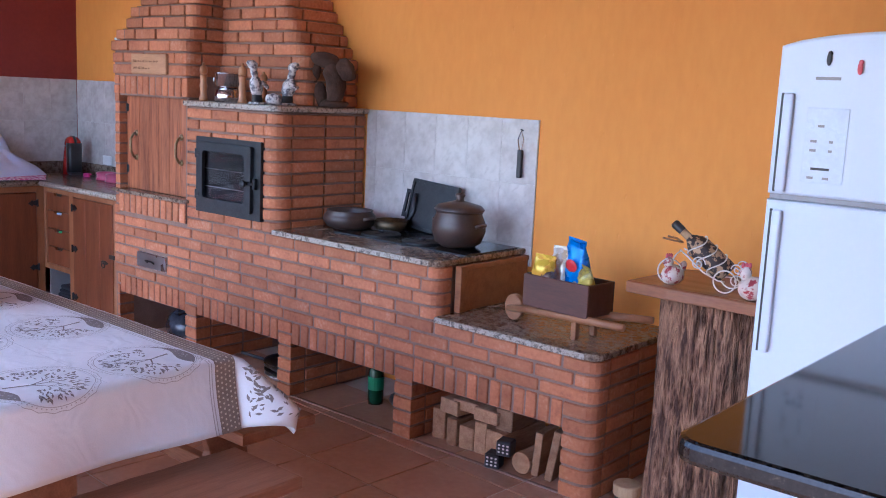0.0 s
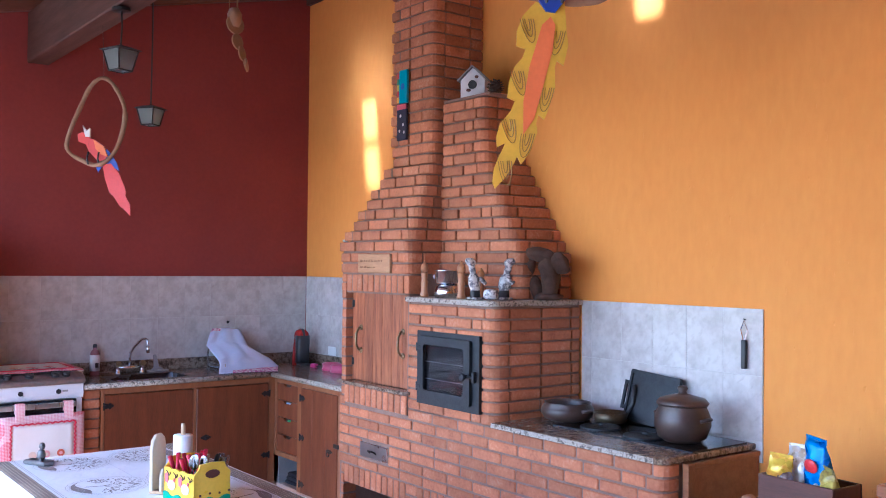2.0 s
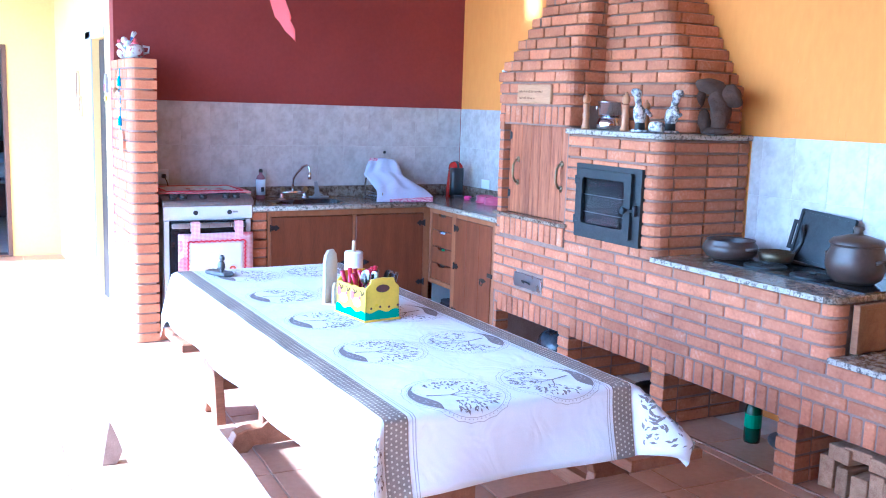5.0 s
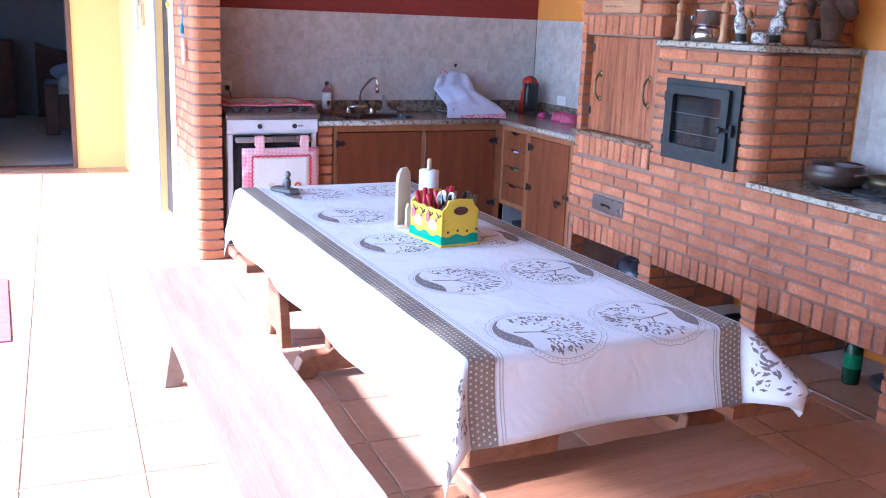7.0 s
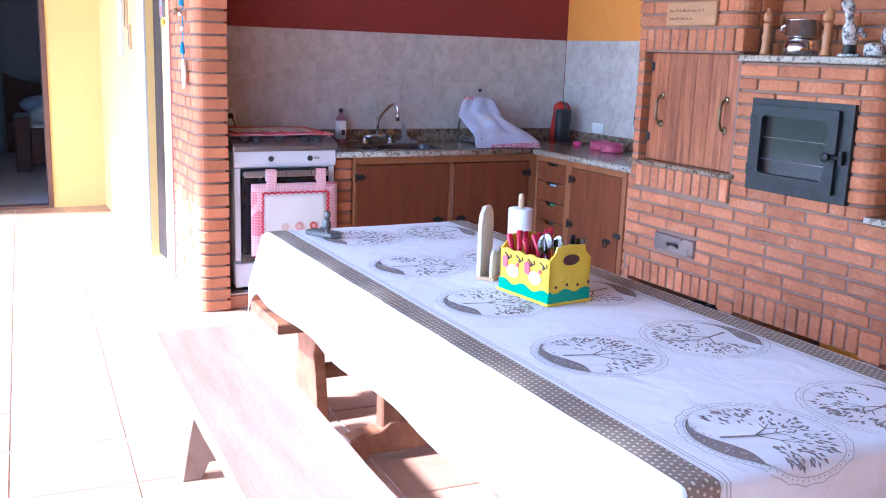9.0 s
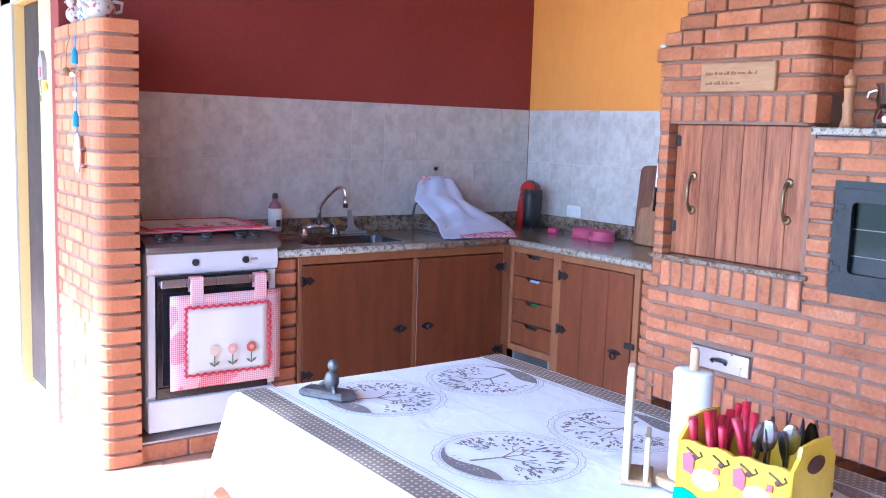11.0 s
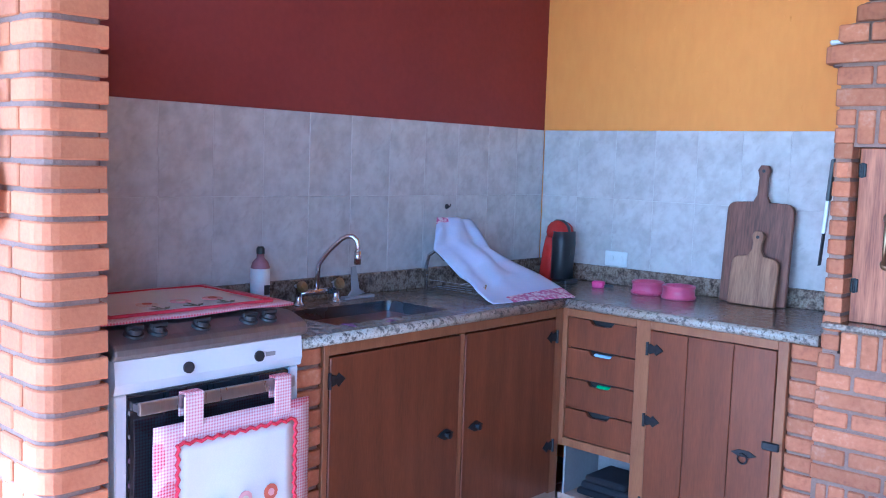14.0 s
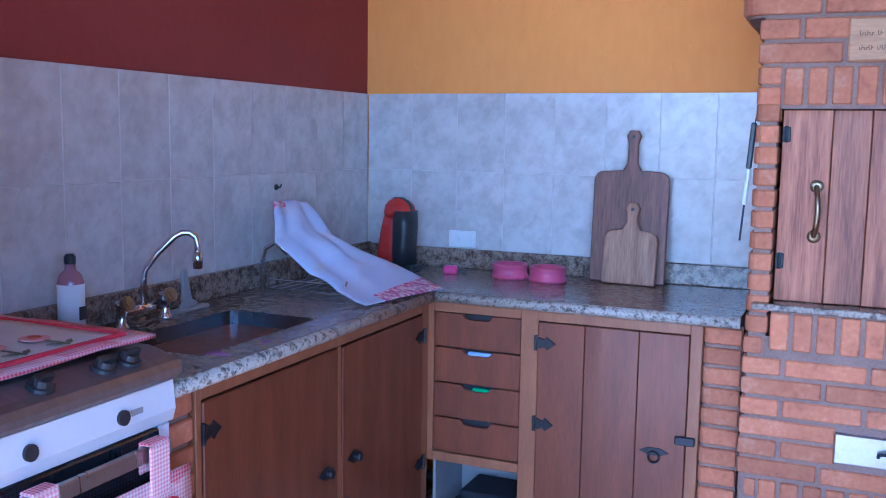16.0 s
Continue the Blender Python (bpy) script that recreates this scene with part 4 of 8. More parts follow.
part("drawer_cloth", box(-6.38, -6.27, FY + 0.012, FY + 0.03, 0.66, 0.678, 0.004), paint("pale_blue_cloth", (0.45, 0.6, 0.85), 0.9), dc, "pale blue cloth showing in a drawer", True)
part("drawer_cloth", box(-6.36, -6.27, FY + 0.012, FY + 0.03, 0.532, 0.548, 0.004), paint("green_cloth", (0.08, 0.45, 0.15), 0.9), dc, "green cloth showing in a drawer", True)
pd = part("door", box(-6.11, -5.602, FY + 0.004, FY + 0.012, 0.055, 0.817), CABINET, dc, "", True)
for k, (xa, xb) in enumerate(((-6.11, -5.948), (-5.946, -5.765), (-5.763, -5.602))):
    part("plank", box(xa, xb, FY - 0.01, FY + 0.004, 0.055, 0.817, 0.002), CABINET, pd, "", True)
for z in (0.12, 0.46, 0.745):
    part("hinge", moved(hinge_bm(), pose(-6.117 + 6.52, -0.011, z)), HINGE, pd, "black iron hinge")
rp = upright(slab([(-0.05, 0), (-0.02, -0.012), (0.02, -0.012), (0.05, 0), (0.02, 0.014), (-0.02, 0.014)], 0, 0.004, 0.001))
tube([(0.018 * math.cos(a * 0.5236), -0.012, 0.018 * math.sin(a * 0.5236) - 0.016) for a in range(12)], 0.004, 6, True, bm=rp)
part("ring_pull", moved(rp, pose(-5.7 + 6.52, -0.011, 0.42)), HINGE, pd, "black iron ring pull")
part("latch", box(-5.635 + 6.52, -5.57 + 6.52, -0.02, -0.008, 0.455, 0.485, 0.004), HINGE, pd, "black iron latch")
b = None
for k in range(3):
    b = box(-6.46 + 0.02 * k, -6.16 - 0.03 * k, FY + 0.05, FY + 0.25, 0.052 + k * 0.032, 0.082 + k * 0.032, 0.012, 2, bm=b)
solid("folded_cloth", b, paint("black_cloth", (0.015, 0.015, 0.02), 0.95), "black folded cloths in the open niche", "cloth")

# ---- cooker ----
ck = thing("gas_cooker", "white gas cooker with black oven glass on a brick plinth", "cooker", (-6.8, 1.395, 0.075))
pl = thing("cooker_plinth", "low brick and tile plinth under the cooker", "plinth", (-6.75, 1.38, 0))
part("base", box(-7.08, -6.46, 1.068, 1.724, -0.004, 0.084), MORTAR, pl, "", True)
part("top_tile", box(-7.08, -6.455, 1.068, 1.724, 0.084, 0.092, 0.002), mat("pale_plinth_tile", (0.6, 0.5, 0.44), (0.54, 0.44, 0.38), 0.4), pl, "pale tile top", True)
for k in range(3):
    set_brick(pl, (-6.451, 1.068), 90, k * 0.219, 0.006, 0.208, 0.074, 0.09, 0, 0, BRICK)
SY, EY, SXF = 1.1, 1.7, -6.5
part("body", box(-7.03, SXF - 0.03, SY, EY, 0.1, 0.89, 0.006), WHITE_ENAMEL, ck, "", True)
for yy in (SY + 0.05, EY - 0.05):
    for xx in (-6.98, -6.58):
        part("foot", lathe([(0.02, 0), (0.02, 0.026)], 10, (xx, yy, 0.075)), BLACK_PLASTIC, ck, "", True)
part("side_trim", box(SXF - 0.03, SXF, SY, SY + 0.035, 0.26, 0.8, 0.004), WHITE_ENAMEL, ck, "", True)
part("side_trim", box(SXF - 0.03, SXF, EY - 0.035, EY, 0.26, 0.8, 0.004), WHITE_ENAMEL, ck, "", True)
od = part("oven_door", box(SXF - 0.028, SXF + 0.004, SY + 0.037, EY - 0.037, 0.3, 0.795, 0.004), DARK_GLASS, ck, "black glass oven door", True)
part("lower_band", box(SXF - 0.028, SXF, SY + 0.037, EY - 0.037, 0.245, 0.298, 0.003), DARK_GLASS, ck, "", True)
hb = box(SXF + 0.03, SXF + 0.044, SY + 0.045, EY - 0.045, 0.748, 0.784, 0.005, 2)
box(SXF, SXF + 0.04, SY + 0.05, SY + 0.07, 0.755, 0.775, bm=hb)
box(SXF, SXF + 0.04, EY - 0.07, EY - 0.05, 0.755, 0.775, bm=hb)
part("handle", hb, STEEL, od, "flat brushed steel handle bar", True)
part("bottom_drawer", box(SXF - 0.03, SXF + 0.002, SY, EY, 0.1, 0.243, 0.006), WHITE_ENAMEL, ck, "", True)
pnl = slab([(SXF - 0.03, 0.803), (SXF + 0.004, 0.803), (SXF + 0.012, 0.83), (SXF + 0.006, 0.892), (SXF - 0.03, 0.892)], 0, EY - SY + 0.01)
pnl = moved(upright(pnl), pose(0, EY + 0.005, 0))
cp = part("control_panel", pnl, WHITE_ENAMEL, ck, "", True)
for y in (1.31, 1.545):
    part("button", moved(lathe([(0.016, 0), (0.016, 0.008), (0.0, 0.009)], 16), Matrix.Translation((SXF + 0.009, y, 0.85)) @ pose(0, 0, 0, 0, 86)), BLACK_PLASTIC, cp, "black push button", True)
part("mark", box(SXF + 0.008, SXF + 0.0105, 1.57, 1.605, 0.845, 0.858), GREY_PLASTIC, cp, "", True)
rim = slab([(-7.03, 0.893), (SXF + 0.004, 0.893), (SXF + 0.018, 0.898), (SXF + 0.027, 0.909), (SXF + 0.027, 0.924), (SXF + 0.016, 0.937), (SXF - 0.004, 0.946), (SXF - 0.06, 0.962), (-7.03, 0.962)], 0, EY - SY + 0.03, 0.008, seg=2)
HOB = mat("hob_steel", (0.33, 0.31, 0.3), (0.27, 0.255, 0.245), 0.36, 0.85, scale=4, fine=60, stretch=(1, 12, 1), bump=0.03)
part("hob", moved(upright(rim), pose(0, EY + 0.015, 0)), HOB, ck, "brushed steel hob with a rounded front", True)
for y in (1.165, 1.235, 1.37, 1.53, 1.6):
    kb = lathe([(0.028, 0), (0.026, 0.008), (0.02, 0.01), (0.018, 0.022), (0, 0.024)], 16)
    box(-0.006, 0.006, -0.024, 0.024, 0.016, 0.03, 0.002, bm=kb)
    part("control_knob", moved(kb, Matrix.Translation((SXF - 0.022, y, 0.95)) @ pose(0, 0, 0, 0, 20)), BLACK_PLASTIC, ck, "black control knob", True)
part("lid", box(-7.02, SXF - 0.075, SY + 0.01, EY - 0.01, 0.97, 0.976, 0.002), DARK_GLASS, ck, "dark glass lid", True)
part("lid_hinge", box(-7.03, -7.0, SY + 0.05, EY - 0.05, 0.961, 0.972), BLACK_PLASTIC, ck, "", True)
for yy in (SY + 0.06, EY - 0.06):
    part("lid_stop", box(-6.66, -6.63, yy - 0.01, yy + 0.01, 0.958, 0.971), BLACK_PLASTIC, ck, "", True)

ck.matrix_basis = Matrix.Translation((0.015, 0.012, 0.018)) @ ck.matrix_basis


def wavy(x0_, x1_, ya, yb, z, nx_, ny_, amp, seed, thick=0.004):
    g = bmesh.new()
    rows_ = []
    for i in range(nx_ + 1):
        r_ = []
        for j in range(ny_ + 1):
            x, y = x0_ + (x1_ - x0_) * i / nx_, ya + (yb - ya) * j / ny_
            r_.append(g.verts.new((x, y, z + amp * noise.noise((x * 7 + seed, y * 7, seed)))))
        rows_.append(r_)
    for i in range(nx_):
        for j in range(ny_):
            g.faces.new((rows_[i][j], rows_[i + 1][j], rows_[i + 1][j + 1], rows_[i][j + 1]))
    ex = bmesh.ops.extrude_face_region(g, geom=g.faces[:])
    bmesh.ops.translate(g, verts=[v for v in ex["geom"] if isinstance(v, bmesh.types.BMVert)], vec=(0, 0, thick))
    bmesh.ops.recalc_face_normals(g, faces=g.faces[:])
    return g


def flower(parent, at, petal, centre, size=1.0):
    """A round appliqué flower with stalk and two leaves, in the x and z plane."""
    f = lathe([(0.024 * size, 0), (0.024 * size, 0.003), (0, 0.0035)], 12)
    part("flower", moved(f, pose(0, 0, 0, 90)), petal, parent, "", at=at)
    c = lathe([(0.011 * size, 0), (0.011 * size, 0.005), (0, 0.0055)], 10)
    part("flower_centre", moved(c, pose(0, 0, 0, 90)), centre, parent, "", at=at)
    s = upright(slab([(-0.0025, -0.075 * size), (0.0025, -0.075 * size), (0.0025, -0.02), (-0.0025, -0.02)], 0, 0.002))
    for q in (-1, 1):
        o = [(0, -0.072 * size), (q * 0.016 * size, -0.066 * size), (q * 0.026 * size, -0.052 * size), (q * 0.01 * size, -0.056 * size)]
        join(s, upright(slab(o if q > 0 else o[::-1], 0, 0.002)))
    part("stalk", s, paint("olive_cloth", (0.16, 0.17, 0.09), 0.9), parent, "", at=at)


PINK_CLOTH, RUST_CLOTH, SAND_CLOTH = paint("pink_cloth", (0.75, 0.38, 0.36), 0.9), paint("rust_cloth", (0.55, 0.12, 0.06), 0.9), paint("sand_cloth", (0.72, 0.58, 0.45), 0.9)
cv = thing("cooker_cover", "cream cloth cooker cover with red gingham border and flowers", "cover", (-6.77, 1.405, 0.995))
part("border", wavy(-0.25, 0.235, -0.305, 0.325, 0.001, 14, 16, 0.006, 3, 0.008), GINGHAM, cv, "red gingham border", smooth=True)
part("panel", wavy(-0.2, 0.19, -0.255, 0.275, 0.0095, 12, 14, 0.004, 3, 0.003), CREAM_CLOTH, cv, "cream cloth panel", smooth=True)
b = None
for xa, xb, ya, yb in ((-0.205, -0.193, -0.26, 0.28), (0.183, 0.195, -0.26, 0.28), (-0.193, 0.183, -0.26, -0.248), (-0.193, 0.183, 0.268, 0.28)):
    b = box(xa, xb, ya, yb, 0.008, 0.0165, 0.002, bm=b)
part("trim", b, RED_TRIM, cv, "red zigzag trim")
for y, pt, ct in ((-0.08, SAND_CLOTH, RUST_CLOTH), (0.03, PINK_CLOTH, SAND_CLOTH), (0.14, PINK_CLOTH, RUST_CLOTH)):
    flower(cv, Matrix.Translation((0.075, y, 0.0155)) @ pose(0, 0, 0, 0, 0, 90) @ pose(0, 0, 0, -90), pt, ct, 1.3)

tw = thing("oven_towel", "cream towel with red gingham border hung on the oven handle", "towel", (SXF + 0.065, 1.447, 0.312))
def hang(ya, yb, za, zb, x, seed, amp=0.008):
    g = wavy(za, zb, ya, yb, 0, 12, 12, amp, seed, 0.005)
    return moved(g, Matrix(((0, 0, 1, x), (0, 1, 0, 0), (1, 0, 0, 0), (0, 0, 0, 1))))
part("border", hang(-0.255, 0.265, 0.0, 0.42, 0.0, 5), GINGHAM, tw, "red gingham border", smooth=True)
part("panel", hang(-0.185, 0.2, 0.065, 0.36, 0.0065, 5), CREAM_CLOTH, tw, "cream cloth panel", smooth=True)
for ya, yb in ((-0.165, -0.105), (0.135, 0.195)):
    s = box(0.002, 0.009, ya, yb, 0.38, 0.492, 0.003)
    box(-0.026, 0.009, ya, yb, 0.4925, 0.499, 0.003, bm=s)
    box(-0.026, -0.02, ya, yb, 0.43, 0.492, 0.002, bm=s)
    part("strap", s, GINGHAM, tw, "red gingham strap")
b = None
n = 22
for (y0_, z0_, y1_, z1_) in ((-0.19, 0.06, 0.205, 0.06), (0.205, 0.06, 0.205, 0.365), (0.205, 0.365, -0.19, 0.365), (-0.19, 0.365, -0.19, 0.06)):
    pts = []
    for k in range(n + 1):
        q = k / n
        zig = 0.004 if k % 2 else -0.004
        pts.append((0.016, y0_ + (y1_ - y0_) * q + (zig if y0_ == y1_ else 0), z0_ + (z1_ - z0_) * q + (zig if z0_ == z1_ else 0)))
    b = tube(pts, 0.0055, 5, bm=b)
part("trim", b, RED_TRIM, tw, "red zigzag trim")
for y, pt, ct in ((-0.06, SAND_CLOTH, SAND_CLOTH), (0.025, PINK_CLOTH, SAND_CLOTH), (0.115, RUST_CLOTH, PINK_CLOTH)):
    flower(tw, Matrix.Translation((0.019, y, 0.165)) @ pose(0, 0, 0, 0, 0, 90), pt, ct, 1.0)

# ---- barbecue door, oven door, ash drawer ----
bd = thing("barbecue_door", "pair of reddish plank doors closing the barbecue", "door", (-5.355, F + 0.05, 0.963))
xs = [0, 0.14, 0.245, 0.352, 0.462, 0.578, 0.705]
for k in range(6):
    part("plank", box(xs[k] + 0.001, xs[k + 1] - 0.001, 0, 0.022, 0.001, 0.575, 0.002), PLANK, bd)
BRONZE = mat("aged_brass", (0.35, 0.27, 0.15), (0.22, 0.16, 0.09), 0.35, 0.9, bump=0.1)
for x, tilt in ((0.105, 0), (0.585, 0)):
    h = tube([(x, 0.0, 0.20), (x, -0.02, 0.205), (x + 0.006, -0.042, 0.235), (x + 0.008, -0.046, 0.275), (x + 0.006, -0.042, 0.315), (x, -0.02, 0.345), (x, 0.0, 0.35)], 0.008, 8)
    for z in (0.2, 0.35):
        join(h, moved(lathe([(0.02, 0), (0.018, 0.006), (0.008, 0.008)], 12), pose(x, 0, z, 90)))
    part("handle", h, BRONZE, bd, "aged brass handle", smooth=True)
for x, z, m_ in ((0.012, 0.1, IRON), (0.012, 0.48, IRON), (0.695, 0.12, CHROME), (0.695, 0.46, CHROME)):
    part("hinge", box(x - 0.012, x + 0.012, -0.006, 0.0, z, z + 0.045, 0.002, bm=tube([(x, -0.006, z - 0.002), (x, -0.006, z + 0.047)], 0.005, 8)), m_, bd, "metal hinge")

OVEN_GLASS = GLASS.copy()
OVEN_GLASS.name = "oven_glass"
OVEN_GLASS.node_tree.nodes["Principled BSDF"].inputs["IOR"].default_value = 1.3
ov = thing("cast_iron_firefront", "black cast iron oven front with a glazed door", "oven front", (-4.528, F - 0.012, 0.915))
IW, IH = 0.575, 0.425
def ring_slab(o, i, z0_, z1_):
    g = bmesh.new()
    vv = [[[g.verts.new((x, y, z)) for x, y in line] for line in (o, i)] for z in (z0_, z1_)]
    m_ = len(o)
    for k in range(m_):
        j = (k + 1) % m_
        g.faces.new((vv[1][0][k], vv[1][0][j], vv[1][1][j], vv[1][1][k]))
        g.faces.new((vv[0][0][j], vv[0][0][k], vv[0][1][k], vv[0][1][j]))
        g.faces.new((vv[0][0][k], vv[0][0][j], vv[1][0][j], vv[1][0][k]))
        g.faces.new((vv[0][1][j], vv[0][1][k], vv[1][1][k], vv[1][1][j]))
    return g
part("frame", moved(upright(ring_slab(rounded(0, IW, 0, IH, 0.004, 2), rounded(0.045, IW - 0.07, 0.05, IH - 0.04, 0.004, 2), 0, 0.035)), pose(0, 0.03, 0)), IRON, ov)
lf = part("door_leaf", moved(upright(ring_slab(rounded(0.03, IW - 0.06, 0.035, IH - 0.028, 0.012, 3), rounded(0.085, IW - 0.115, 0.085, IH - 0.075, 0.02, 3), 0, 0.02)), pose(0, -0.006, 0)), IRON, ov)
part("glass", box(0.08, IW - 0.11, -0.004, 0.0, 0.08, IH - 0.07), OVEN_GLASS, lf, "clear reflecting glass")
# no cavity behind the glass: a near-black plate gives its darkness
part("fire_chamber", box(0.0455, IW - 0.0705, 0.005, 0.009, 0.0505, IH - 0.0405), paint("chamber_dark", (0.012, 0.011, 0.012), 0.8), ov, "flat black plate standing for the unlit oven inside")
for z in (0.15, 0.25):
    part("rack_bar", tube([(0.05, 0.0027, z), (IW - 0.075, 0.0027, z)], 0.002, 6), STEEL, ov, "steel oven rack bar")
for z in (0.1, 0.33):
    part("hinge", tube([(0.02, -0.015, z - 0.025), (0.02, -0.015, z + 0.025)], 0.012, 10, bm=box(0.02, 0.06, -0.028, -0.018, z - 0.012, z + 0.012, 0.003)), IRON, lf)
lt = lathe([(0.011, 0), (0.01, 0.02), (0.02, 0.026), (0.02, 0.04), (0.008, 0.046)], 14)
part("latch", join(moved(lt, pose(IW - 0.085, -0.024, 0.2, 90)), box(IW - 0.09, IW - 0.03, -0.034, -0.024, 0.192, 0.208, 0.003)), IRON, lf, "iron latch knob", smooth=False)
part("catch", box(IW - 0.04, IW - 0.02, -0.03, -0.004, 0.17, 0.23, 0.004), IRON, ov)

ad = thing("ash_drawer", "small steel ash drawer set in the brickwork", "drawer", (-5.155, F - 0.012, 0.498))
part("front", box(0, 0.305, 0, 0.02, 0, 0.09, 0.003), STEEL, ad)
part("body", box(0.01, 0.295, 0.02, 0.3, 0.004, 0.08), IRON, ad)
part("handle", tube([(0.12, 0.002, 0.034), (0.121, -0.012, 0.046), (0.128, -0.02, 0.05), (0.18, -0.02, 0.05), (0.187, -0.012, 0.046), (0.188, 0.002, 0.034)], 0.0055, 8), IRON, ad, "black arched handle", smooth=True)
sg = thing("wooden_sign", "small wooden plaque with two lines of burnt lettering", "sign", (-5.2, F - 0.022, 1.672))
part("board", box(0.012, 0.378, 0, 0.02, 0, 0.12, 0.004), mat("sign_wood", (0.5, 0.28, 0.13), (0.36, 0.18, 0.08), 0.6, scale=4, fine=35, stretch=(0.7, 5, 5)), sg)
for z, w in ((0.075, 0.3), (0.035, 0.2)):
    bb = None
    x = 0.04
    while x < w:
        for k in range(random.randint(2, 7)):
            h_ = random.choice((0.004, 0.004, 0.009))
            bb = box(x, x + 0.0022, -0.001, 0.001, z - 0.004, z + h_, bm=bb)
            box(x + 0.0023, x + 0.006, -0.001, 0.001, z - 0.005 + 0.006 * (k % 2), z - 0.003 + 0.006 * (k % 2), bm=bb)
            x += 0.0062
        x += 0.009
    part("lettering", bb, paint("burnt_line", (0.16, 0.075, 0.035), 0.8), sg, "burnt brown lettering")

# ---- dining table, cloth, benches ----
TX0, TX1, TY0, TY1, TZ = -4.775, -2.352, 0.79, 1.68, 0.782
DROP = 0.235
FLARE = {(1, 1): 0.17, (1, -1): 0.06, (-1, -1): 0.05, (-1, 1): 0.05}


def cloth_at(x, y, off=0.0):
    """Where a point of the flat cloth lies once it hangs over the table's edges."""
    dx = x - TX1 if x > TX1 else x - TX0 if x < TX0 else 0.0
    dy = y - TY1 if y > TY1 else y - TY0 if y < TY0 else 0.0
    d = math.hypot(dx, dy)
    bx, by = min(max(x, TX0), TX1), min(max(y, TY0), TY1)
    if d < 1e-6:
        return Vector((x, y, TZ + off + 0.0012 * noise.noise((x * 5, y * 5, 2))))
    nx_, ny_ = dx / d, dy / d
    r = 0.014
    if d < r * 1.57:
        a = d / r
        out, down = r * math.sin(a), r * (1 - math.cos(a))
    else:
        out, down = r, r + d - r * 1.57
    both = min(abs(nx_), abs(ny_)) * 1.41
    fl = FLARE[(1 if dx >= 0 else -1, 1 if dy >= 0 else -1)] if both > 0 else 0
    q = min(1, d / DROP)
    out += 0.012 * q * math.sin(9 * (x + y)) + 0.03 * q * q + both * fl * q
    down *= 1 - 0.25 * both * (fl > 0.1)
    return Vector((bx + nx_ * (out + off), by + ny_ * (out + off), TZ - down))


def strip(x0_, x1_, ya, yb, off, step=0.03, material=None, name="print"):
    g = bmesh.new()
    m_, n_ = max(1, int((x1_ - x0_) / step)), max(1, int((yb - ya) / step))
    vs_ = [[g.verts.new(cloth_at(x0_ + (x1_ - x0_) * i / m_, ya + (yb - ya) * j / n_, off)) for j in range(n_ + 1)] for i in range(m_ + 1)]
    for i in range(m_):
        for j in range(n_):
            g.faces.new((vs_[i][j], vs_[i + 1][j], vs_[i + 1][j + 1], vs_[i][j + 1]))
    return g


tc_ = thing("tablecloth", "white tablecloth with brown tree medallions and spotted bands", "tablecloth", (-3.5, 1.15, TZ))
cl = part("cloth", strip(TX0 - DROP, TX1 + DROP, TY0 - 0.26, TY1 + 0.26, 0, 0.02), CLOTH, tc_, "", True, smooth=True)
md = cl.modifiers.new("thickness", "SOLIDIFY")
md.thickness, md.offset = 0.002, -1
for ya, yb in ((TY0 + 0.005, TY0 + 0.08), (TY1 - 0.085, TY1 - 0.01)):
    part("band", strip(TX0 - DROP, TX1 + DROP, ya, yb, 0.0015, 0.012), CLOTH_BAND, tc_, "brown spotted band", True, smooth=True)
    g = bmesh.new()
    i = 0
    x = TX0 - DROP + 0.01
    while x < TX1 + DROP - 0.01:
        for j in range(5):
            c = (x + (0.008 if j % 2 else 0), ya + 0.0075 + j * 0.015)
            ring_ = [g.verts.new(cloth_at(c[0] + 0.0036 * math.cos(k * 1.0472), c[1] + 0.0036 * math.sin(k * 1.0472), 0.003)) for k in range(6)]
            g.faces.new(ring_)
        x += 0.016
    tagged(part("band_dots", g, CLOTH_DOT, tc_, "cream dots", True), kind="stuff")
for y in (TY0 + 0.093, TY0 + 0.102, TY1 - 0.098, TY1 - 0.107):
    part("line", strip(TX0 - DROP, TX1 + DROP, y, y + 0.003, 0.0016, 0.02), PRINT_LINE, tc_, "", True)
# centre crease is flat: its shade is a slightly greyer strip
part("fold_line", strip(TX0, TX1, 1.238, 1.241, 0.0012, 0.02), mat("crease_shade", (0.66, 0.66, 0.68), (0.62, 0.62, 0.64), 0.85), tc_, "", True)


